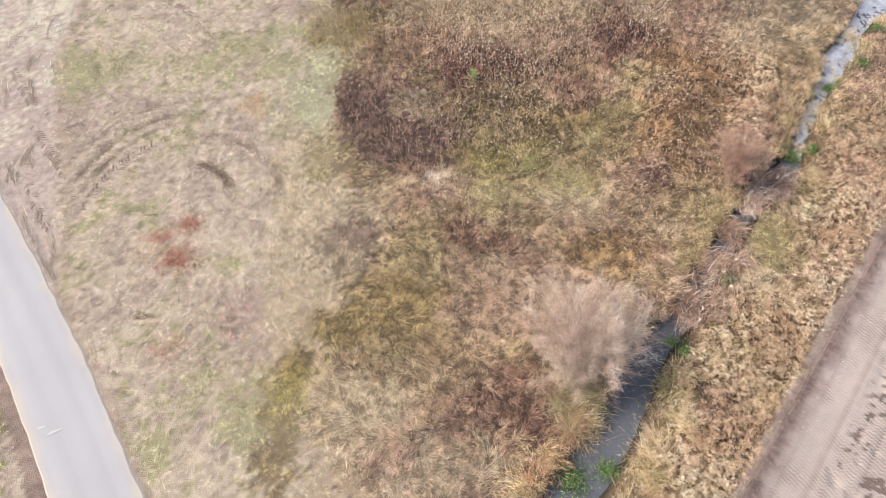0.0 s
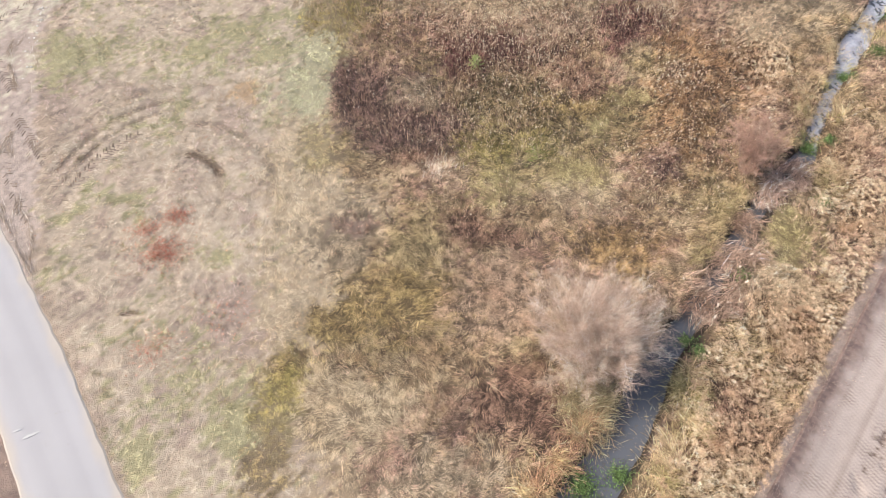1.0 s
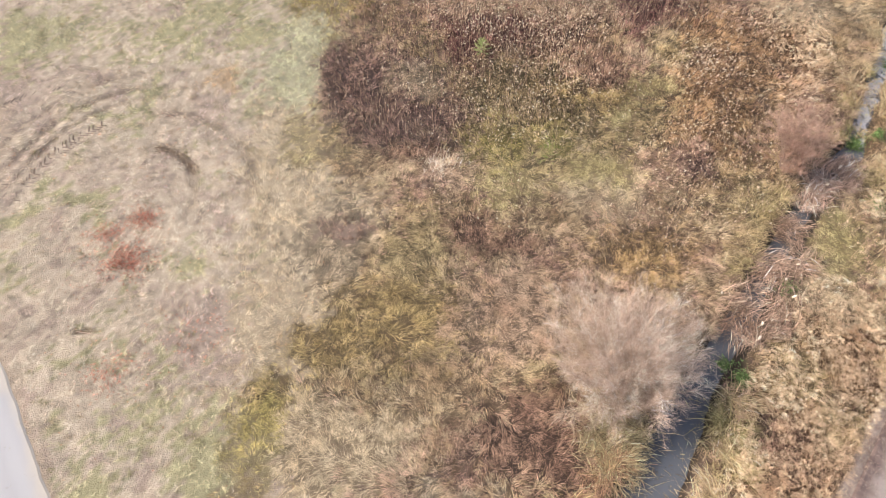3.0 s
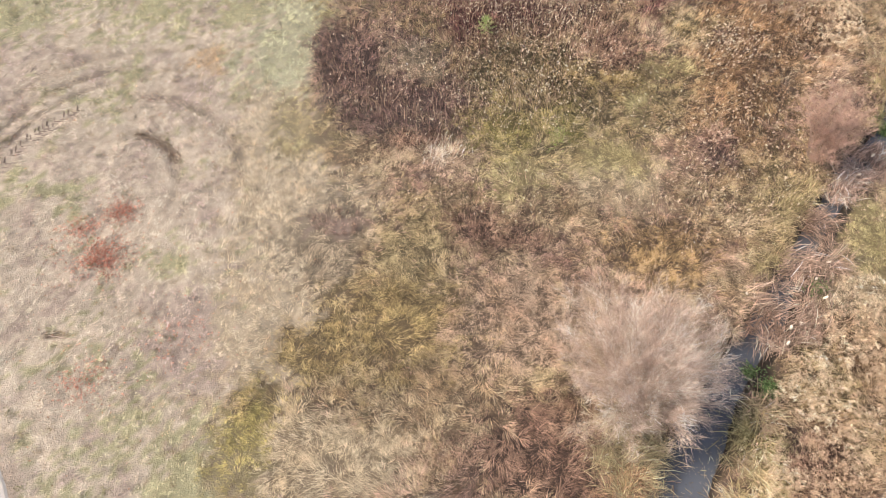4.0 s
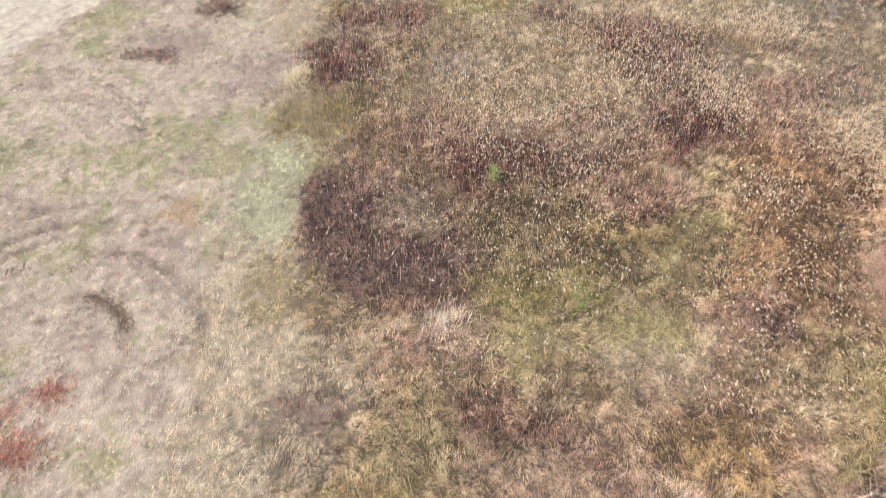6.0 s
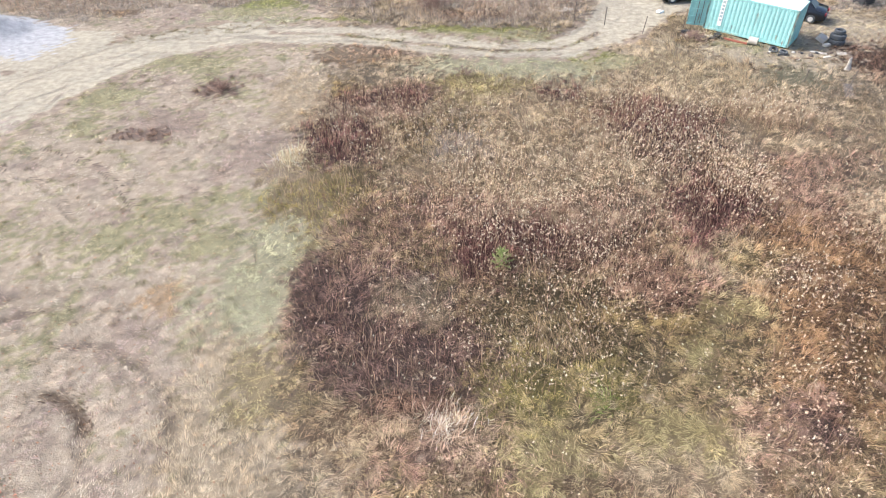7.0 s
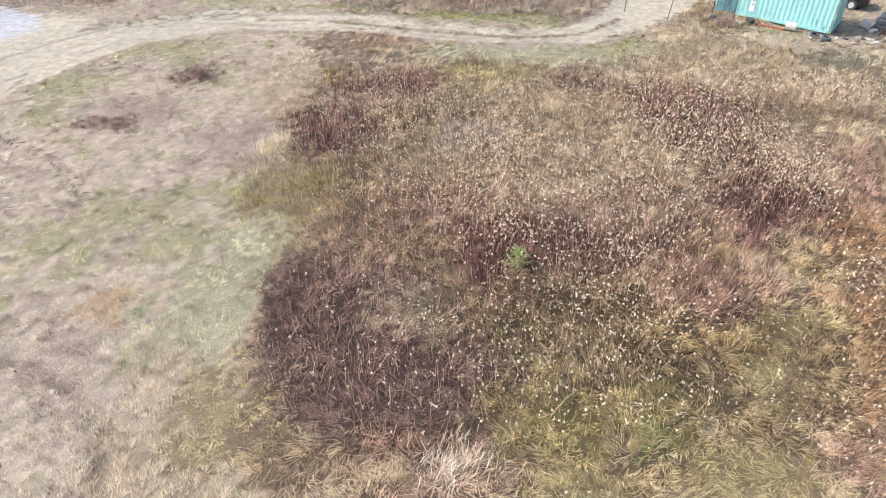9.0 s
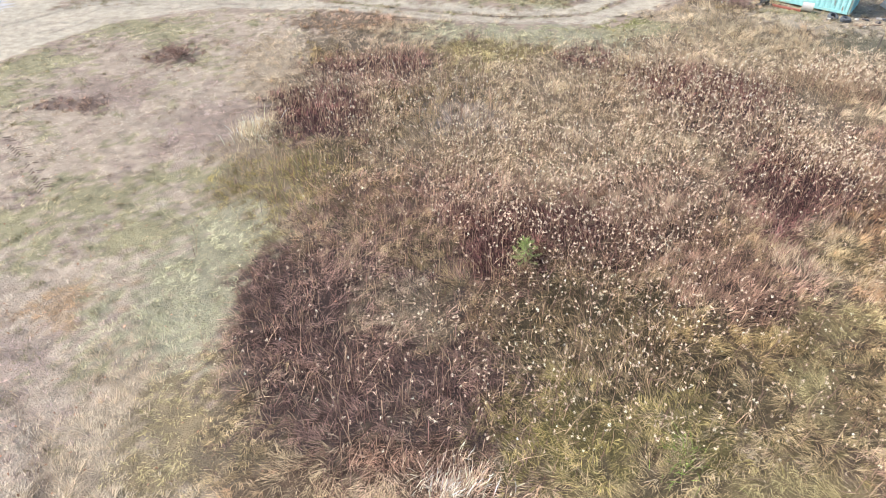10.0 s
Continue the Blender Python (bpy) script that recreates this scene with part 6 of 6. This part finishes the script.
box_at = Matrix.Translation((23.05, 29.9, float(height(np.array([23.2]), np.array([29.8]))[0]) + 0.08)) @ Matrix.Rotation(radians(142.5), 4, "Z")
shipping_container(box_at)
for lx, ly in ((0.15, -0.3), (5.6, -0.3), (0.15, -2.1), (5.6, -2.1)):
    p = box_at @ Vector((lx, ly, 0))
    bm = bmesh.new()
    box(bm, -0.2, 0.2, -0.12, 0.12, -0.15, 0.08 + 0.0, 0.01)
    b = part("wooden_block", bm, M_WOOD)
    b.matrix_world = Matrix.Translation((p.x, p.y, box_at.translation.z - 0.085)) @ Matrix.Rotation(radians(142.5), 4, "Z")
    tagged(b, "squared timber block under the shipping container", "block", "blocks under the container")


def tyre(name, x, y, z, r, w, label, tilt=0.0, turn=0.0, group=""):
    """A tyre lying flat: a rounded ring with tread lugs, and its hollow."""
    bm = bmesh.new()
    prof = [(0.58 * r, 0.06 * w), (0.62 * r, 0.0), (0.86 * r, 0.0), (0.97 * r, 0.10 * w), (r, 0.25 * w), (r, 0.75 * w), (0.97 * r, 0.90 * w), (0.86 * r, w), (0.62 * r, w), (0.58 * r, 0.94 * w)]
    n = 40
    rings = []
    for s in range(n):
        a = 2 * math.pi * s / n
        lug = 1.0 if s % 2 else 0.965
        rings.append([bm.verts.new((q * (lug if q > 0.95 * r else 1) * math.cos(a), q * (lug if q > 0.95 * r else 1) * math.sin(a), h)) for q, h in prof])
    for s in range(n):
        for c in range(len(prof)):
            bm.faces.new((rings[s][c], rings[(s + 1) % n][c], rings[(s + 1) % n][(c + 1) % len(prof)], rings[s][(c + 1) % len(prof)]))
    ob = part(name, bm, M_TYRE)
    ob.matrix_world = pose(x, y, z, tilt, 0, turn)
    return tagged(ob, label, "tyre", group)


def ground_z(x, y):
    return float(height(np.array([float(x)]), np.array([float(y)]))[0])


gz = ground_z(26.7, 30.9)
tyre("tyre", 26.7, 30.9, gz - 0.02, 0.52, 0.36, "big worn black tyre at the bottom of a stack", group="stacked tyres")
tyre("tyre", 26.72, 30.95, gz + 0.34, 0.5, 0.34, "grey dusty tyre in the middle of a stack", turn=20, group="stacked tyres")
tyre("tyre", 26.75, 31.0, gz + 0.68, 0.36, 0.26, "small black tyre on top of a stack", turn=9, group="stacked tyres")
tyre("tyre", 22.0, 29.7, ground_z(22.0, 29.7) + 0.02, 0.29, 0.2, "small black tyre lying against the container", 24, 10, "tyres by the container")
tyre("tyre", 22.5, 29.25, ground_z(22.5, 29.25), 0.28, 0.2, "small black tyre lying in the grass by the container", 8, 40, "tyres by the container")


def tank(x, y):
    """A tall black plastic tank: tapered body with hoops and a lid."""
    bm = bmesh.new()
    for z0, z1, r in ((0.0, 1.5, 0.62), (0.12, 0.2, 0.65), (0.7, 0.78, 0.65), (1.28, 1.36, 0.65)):
        box(bm, -r, r, -r * 0.8, r * 0.8, z0, z1, 0.06 if z0 == 0 else 0.02)
    box(bm, -0.5, 0.5, -0.38, 0.38, 1.5, 1.56, 0.02)
    ob = part("water_tank", bm, M_BLACK)
    ob.matrix_world = at(x, y, -0.02, 25)
    tagged(ob, "black plastic tank standing at the yard's edge", "tank")


tank(32.2, 38.4)


def lying(name, x, y, size, mat, label, category, rz=0.0, rx=0.0, ry=0.0, lift=0.0, bevel=0.02):
    """A loose oblong piece on the ground, with softened edges and slats where it is large."""
    sx, sy, sz = size
    bm = bmesh.new()
    box(bm, -sx / 2, sx / 2, -sy / 2, sy / 2, 0, sz, min(bevel, sz * 0.3))
    ob = part(name, bm, mat)
    ob.matrix_world = at(x, y, lift, rz, rx, ry)
    return tagged(ob, label, category)


def crate(x, y, m):
    root = thing("crate", m, "pale wooden crate lying tilted beside stacked tyres", "crate")
    for n in range(5):
        bm = bmesh.new()
        box(bm, -0.45, 0.45, -0.27 + n * 0.11, -0.18 + n * 0.11, 0.22, 0.245, 0.004)
        part("slat", bm, M_WHITE, root)
    for sx in (-0.4, 0.0, 0.4):
        bm = bmesh.new()
        box(bm, sx - 0.04, sx + 0.04, -0.27, 0.35, 0.0, 0.22, 0.006)
        part("frame", bm, M_WHITE, root)


crate(26, 31.6, at(25.9, 31.35, 0.1, 50, 22, 0))
lying("plank", 20.0, 31.2, (1.6, 0.16, 0.12), M_ORANGE, "orange-red painted beam lying along the container", "beam", -36)
lying("plank", 17.3, 32.3, (1.1, 0.12, 0.05), M_WOOD, "grey weathered board on a rubbish heap", "board", 20, 6)
lying("plank", 18.2, 32.0, (0.9, 0.14, 0.05), M_WOOD, "grey weathered board on a rubbish heap", "board", -50, 4)
lying("bucket_lid", 18.5, 32.15, (0.5, 0.35, 0.06), M_WHITE, "white plastic lid on a rubbish heap", "lid", 15, 8)
lying("foam_block", 25.9, 30.5, (0.5, 0.3, 0.16), M_WHITE, "white foam piece on the trampled yard", "block", 30)
lying("board", 26.5, 29.2, (0.9, 0.4, 0.05), M_WHITE, "pale board lying on the trampled yard", "board", -12, 4)
lying("board", 24.9, 29.4, (1.0, 0.22, 0.05), M_WHITE, "pale board lying in the grass by the container", "board", -28, 5)
lying("board", 25.1, 28.7, (0.7, 0.2, 0.05), M_WHITE, "pale splintered board lying in the grass", "board", 22, 5)
lying("board", 23.9, 28.6, (0.8, 0.15, 0.05), M_WOOD, "short weathered board lying in the grass", "board", 8, 5)
lying("board", 9.2, 36.9, (1.1, 0.3, 0.06), M_WHITE, "pale board lying beside the sandy track", "board", 25, 4)
lying("board", 9.6, 37.3, (0.8, 0.25, 0.06), M_WHITE, "short pale board lying beside the sandy track", "board", -15, 5)
lying("carton", 19.0, 32.0, (0.45, 0.35, 0.25), M_BLACK, "dark plastic carton on a rubbish heap", "carton", 35, 12)
lying("carton", 17.0, 32.6, (0.5, 0.4, 0.22), M_BLACK, "dark crumpled carton on a rubbish heap", "carton", 10, -8)
lying("slab", 24.2, 23.7, (0.5, 1.9, 0.06), M_METAL, "grey sheet lying beside a leaning post", "sheet", -18, 6)


def drum(x, y):
    bm = bmesh.new()
    turn = Matrix.Rotation(radians(90), 4, "Y")
    cyl(bm, 0.24, 0.24, -0.3, 0.3, 18, Matrix.Translation((0, 0, 0.27)) @ turn)
    for s in (-0.27, -0.1, 0.1, 0.27):
        cyl(bm, 0.255, 0.255, s - 0.02, s + 0.02, 18, Matrix.Translation((0, 0, 0.27)) @ turn)
    ob = part("drum", bm, M_WHITE)
    ob.matrix_world = at(x, y, -0.01, -30)
    tagged(ob, "pale small drum lying beside the container", "drum")


drum(21.0, 30.75)


def sack(x, y):
    """A limp white sheet hung over a short stake."""
    bm = bmesh.new()
    rings = []
    rng = np.random.default_rng(77)
    for r, z in ((0.28, 0.0), (0.22, 0.15), (0.15, 0.35), (0.11, 0.52), (0.08, 0.64), (0.09, 0.74), (0.05, 0.8)):
        rings.append([bm.verts.new((r * (1 + 0.3 * rng.uniform(-1, 1)) * math.cos(a), 0.6 * r * (1 + 0.3 * rng.uniform(-1, 1)) * math.sin(a), z)) for a in np.arange(10) * 0.6283])
    for lo, hi in zip(rings, rings[1:]):
        for c in range(10):
            bm.faces.new((lo[c], lo[(c + 1) % 10], hi[(c + 1) % 10], hi[c]))
    bm.faces.new(rings[-1])
    ob = part("plastic_sack", bm, M_WHITE)
    ob.matrix_world = at(25.6, 26.9, -0.02, 20)
    tagged(ob, "crumpled white plastic sack standing on the yard", "sack")


sack(26.0, 27.7)


def plastic_bag(x, y):
    """A limp white bag lying on the sand."""
    bm = bmesh.new()
    bmesh.ops.create_icosphere(bm, subdivisions=2, radius=0.26)
    rng = np.random.default_rng(79)
    for v in bm.verts:
        v.co *= rng.uniform(0.75, 1.2)
        v.co.x *= 1.3
        v.co.z = max(v.co.z * 0.45, -0.06)
    ob = part("plastic_bag", bm, M_ROOF)
    ob.matrix_world = at(x, y, 0.05, 25)
    tagged(ob, "crumpled white plastic bag lying on the sandy yard", "bag")


plastic_bag(16.3, 36.8)


def post(x, y, tall, tilt, turn, label):
    bm = bmesh.new()
    box(bm, -0.025, 0.025, -0.02, 0.02, -0.15, tall, 0.006)
    box(bm, -0.03, 0.03, -0.026, 0.026, tall - 0.05, tall, 0.004)
    ob = part("fence_post", bm, M_METAL)
    ob.matrix_world = at(x, y, 0, turn, tilt)
    tagged(ob, label, "post", "posts round the yard")


post(11.7, 34.3, 1.3, 0, 10, "thin grey steel post beside the sandy track")
post(14.0, 32.5, 1.3, 5, 80, "thin grey steel post beside the sandy track")
post(9.6, 34.8, 1.4, 0, 30, "thin grey steel post among tall weeds")
post(23.9, 23.5, 1.5, 7, 100, "thin dark steel post leaning beside a sheet")
post(22.2, 25.2, 0.8, 3, 20, "thin dark steel post in the tall straw")
post(17.0, 33.2, 0.9, 0, 20, "thin dark steel post by the rubbish heap")


def car(name, m, paint, label):
    """A saloon car: shaped body, cabin with glass, wheels, lamps."""
    root = thing(name, m, label, "car")
    L, W = 4.4, 1.7
    prof = [(-2.2, 0.35), (-2.2, 0.72), (-2.1, 0.90), (-1.45, 0.97), (-0.95, 1.36), (-0.4, 1.44), (0.45, 1.42), (1.15, 0.98), (1.95, 0.86), (2.15, 0.68), (2.2, 0.36), (1.75, 0.24), (-1.75, 0.24)]
    bm = bmesh.new()
    sides = []
    for y, tuck in ((-W / 2, 0.12), (-W / 2 + 0.06, 0.0), (W / 2 - 0.06, 0.0), (W / 2, 0.12)):
        sides.append([bm.verts.new((x * (1 - 0.02 * (tuck > 0)), y * (1 - (0.17 if z > 1.1 else 0)), z - tuck * 0.2 * (z > 0.5))) for x, z in prof])
    n = len(prof)
    for a, b in zip(sides, sides[1:]):
        for c in range(n):
            bm.faces.new((a[c], a[(c + 1) % n], b[(c + 1) % n], b[c]))
    bm.faces.new(sides[0])
    bm.faces.new(sides[-1][::-1])
    bmesh.ops.bevel(bm, geom=bm.edges[:], offset=0.035, segments=2, affect="EDGES")
    for f in bm.faces:
        f.smooth = True
    part("body", bm, paint, root)
    for y in (-1, 1):
        for x0, x1 in ((-0.95, -0.1), (-0.02, 0.95)):
            bm = bmesh.new()
            q = [(x0 - 0.12, 0.99), (x1 + (0.12 if x1 > 0 else 0), 0.99), (x1 - (0.3 if x1 > 0 else 0), 1.34), (x0 + (0.14 if x0 < -0.5 else 0), 1.34)]
            f = [bm.verts.new((x, y * (0.80 if z < 1.1 else 0.725) , z)) for x, z in q]
            g = [bm.verts.new((x, y * (0.83 if z < 1.1 else 0.745) , z)) for x, z in q]
            for c in range(4):
                bm.faces.new((f[c], f[(c + 1) % 4], g[(c + 1) % 4], g[c]))
            bm.faces.new(f)
            bm.faces.new(g[::-1])
            part("side_window", bm, M_GLASS, root)
    for x0, z0, x1, z1, nm in ((-1.43, 1.0, -1.0, 1.34, "rear_window"), (1.13, 1.0, 0.52, 1.4, "windscreen")):
        bm = bmesh.new()
        o = 0.02 if x0 > 0 else -0.02
        f = [bm.verts.new(v) for v in ((x0 + o, -0.68, z0 + 0.02), (x0 + o, 0.68, z0 + 0.02), (x1 + o, 0.58, z1 + 0.02), (x1 + o, -0.58, z1 + 0.02))]
        g = [bm.verts.new((v.co.x - o, v.co.y, v.co.z - 0.03)) for v in f]
        for c in range(4):
            bm.faces.new((f[c], f[(c + 1) % 4], g[(c + 1) % 4], g[c]))
        bm.faces.new(f)
        bm.faces.new(g[::-1])
        part(nm, bm, M_GLASS, root)
    for x in (-1.35, 1.35):
        for y in (-0.78, 0.78):
            turn = Matrix.Translation((x, y, 0.31)) @ Matrix.Rotation(radians(90), 4, "X")
            bm = bmesh.new()
            cyl(bm, 0.31, 0.31, -0.1, 0.1, 24, turn)
            bmesh.ops.bevel(bm, geom=[e for e in bm.edges if len(e.link_faces) == 2 and abs(e.calc_face_angle(0)) > 1], offset=0.03, segments=2, affect="EDGES")
            wheel = part("wheel", bm, M_TYRE, root)
            bm = bmesh.new()
            cyl(bm, 0.2, 0.17, 0.0, 0.115 * 1.0, 16, turn @ Matrix.Rotation(radians(0 if y < 0 else 180), 4, "X"))
            part("rim", bm, M_SILVER, wheel)
    for y in (-0.62, 0.62):
        bm = bmesh.new()
        box(bm, -2.23, -2.14, y - 0.18, y + 0.18, 0.66, 0.82, 0.015)
        part("tail_lamp", bm, M_LAMP, root)
        bm = bmesh.new()
        box(bm, 2.1, 2.2, y - 0.17, y + 0.17, 0.62, 0.74, 0.015)
        part("headlamp", bm, M_ROOF, root)
    for x0 in (-2.26, 2.12):
        bm = bmesh.new()
        box(bm, x0, x0 + 0.14, -0.8, 0.8, 0.34, 0.52, 0.03)
        part("bumper", bm, M_BLACK, root)
    bm = bmesh.new()
    box(bm, -2.262, -2.25, -0.26, 0.26, 0.54, 0.65, 0.003)
    part("number_plate", bm, M_ROOF, root)
    return root


car("car", at(18.9, 39.6, 0, 188), M_CAR, "dark saloon car parked on the sandy yard")
car("car", at(25.8, 36.0, 0, 146), M_CAR, "dark saloon car parked behind the container")


# ---- roadside ----
def twig(x, y, long, turn):
    bm = bmesh.new()
    rng = np.random.default_rng(3)
    cyl(bm, 0.02, 0.012, 0, long, 7)
    cyl(bm, 0.012, 0.006, 0, long * 0.4, 6, Matrix.Translation((0, 0, long * 0.5)) @ Matrix.Rotation(0.7, 4, "X"))
    ob = part("branch", bm, M_BARK)
    ob.matrix_world = at(x, y, 0.06, turn, 88)
    tagged(ob, "dark broken branch lying on short grass", "branch")


twig(-14.4, -7.9, 1.3, 80)


M_STONE = material("limestone", lin(206, 200, 190), 0.85, grain=20, vary=0.2, bump=0.3)


def kerb_stones():
    """Small pale stones along the broken edge of the sandy track."""
    rng = np.random.default_rng(55)
    for n in range(30):
        s = rng.random() ** 1.5
        x, y = -24.9 + 1.0 * s + 0.16 * rng.standard_normal(), 14.0 - 6.5 * s
        bm = bmesh.new()
        bmesh.ops.create_icosphere(bm, subdivisions=1, radius=rng.uniform(0.03, 0.085))
        for v in bm.verts:
            v.co *= rng.uniform(0.75, 1.2)
            v.co.z *= 0.6
        ob = part("stone", bm, M_STONE)
        ob.matrix_world = at(x, y, 0.02, rng.uniform(0, 180))
        tagged(ob, "small whitish stone at the edge of the sandy track", "stone", "stones along the track")


kerb_stones()


M_MARK = material("worn_paint", lin(168, 166, 165), 0.8, grain=25, vary=0.25, bump=0.1)


def paint_mark(x, y, long, wide, turn):
    """A worn white streak of paint on the asphalt."""
    rng = np.random.default_rng(int(long * 100))
    bm = bmesh.new()
    top = [bm.verts.new((-long / 2 + long * n / 12, wide * (0.5 + 0.4 * rng.random()) * math.sin(math.pi * (0.06 + 0.88 * n / 12)), 0.0)) for n in range(13)]
    low = [bm.verts.new((-long / 2 + long * n / 12, -wide * (0.3 + 0.4 * rng.random()) * math.sin(math.pi * (0.06 + 0.88 * n / 12)), 0.0)) for n in range(13)]
    for n in range(12):
        bm.faces.new((low[n], low[n + 1], top[n + 1], top[n]))
    extra = bmesh.ops.extrude_face_region(bm, geom=bm.faces[:])
    bmesh.ops.translate(bm, vec=(0, 0, 0.004), verts=[v for v in extra["geom"] if isinstance(v, bmesh.types.BMVert)])
    ob = part("paint_mark", bm, M_MARK)
    ob.matrix_world = pose(x, y, 0.064, 0, 0, turn)
    tagged(ob, "worn white paint streak on the grey asphalt", "paint mark", kind="structure")


paint_mark(-16.75, -13.55, 0.7, 0.12, 28)
paint_mark(-17.4, -13.35, 0.4, 0.07, 20)


def rubbish(spots, seed):
    """Loose scraps round the container: splinters, cans, rags and clods, each a piece of its own."""
    rng = np.random.default_rng(seed)
    for n, (x, y) in enumerate(spots):
        bm = bmesh.new()
        bmesh.ops.create_icosphere(bm, subdivisions=1, radius=rng.uniform(0.08, 0.22))
        stretch = rng.uniform(0.5, 1.6)
        for v in bm.verts:
            v.co *= rng.uniform(0.6, 1.25)
            v.co.x *= stretch
            v.co.z *= 0.5
        look_ = n % 4
        ob = part("scrap", bm, (M_BLACK, M_WOOD, M_METAL, M_WHITE)[look_])
        ob.matrix_world = at(x, y, 0.03, rng.uniform(0, 180))
        tagged(ob, ("black crumpled plastic scrap on the trampled yard", "weathered wood scrap on the trampled yard", "grey metal scrap on the trampled yard", "dirty white plastic scrap on the trampled yard")[look_], "scrap", "scraps round the container")


spot_rng = np.random.default_rng(1401)
rubbish([(16.6 + 2.6 * spot_rng.random(), 31.3 + 1.6 * spot_rng.random()) for _ in range(18)] + [(21.5 + 5.5 * spot_rng.random(), 28.2 + 1.6 * spot_rng.random()) for _ in range(18)], 1402)
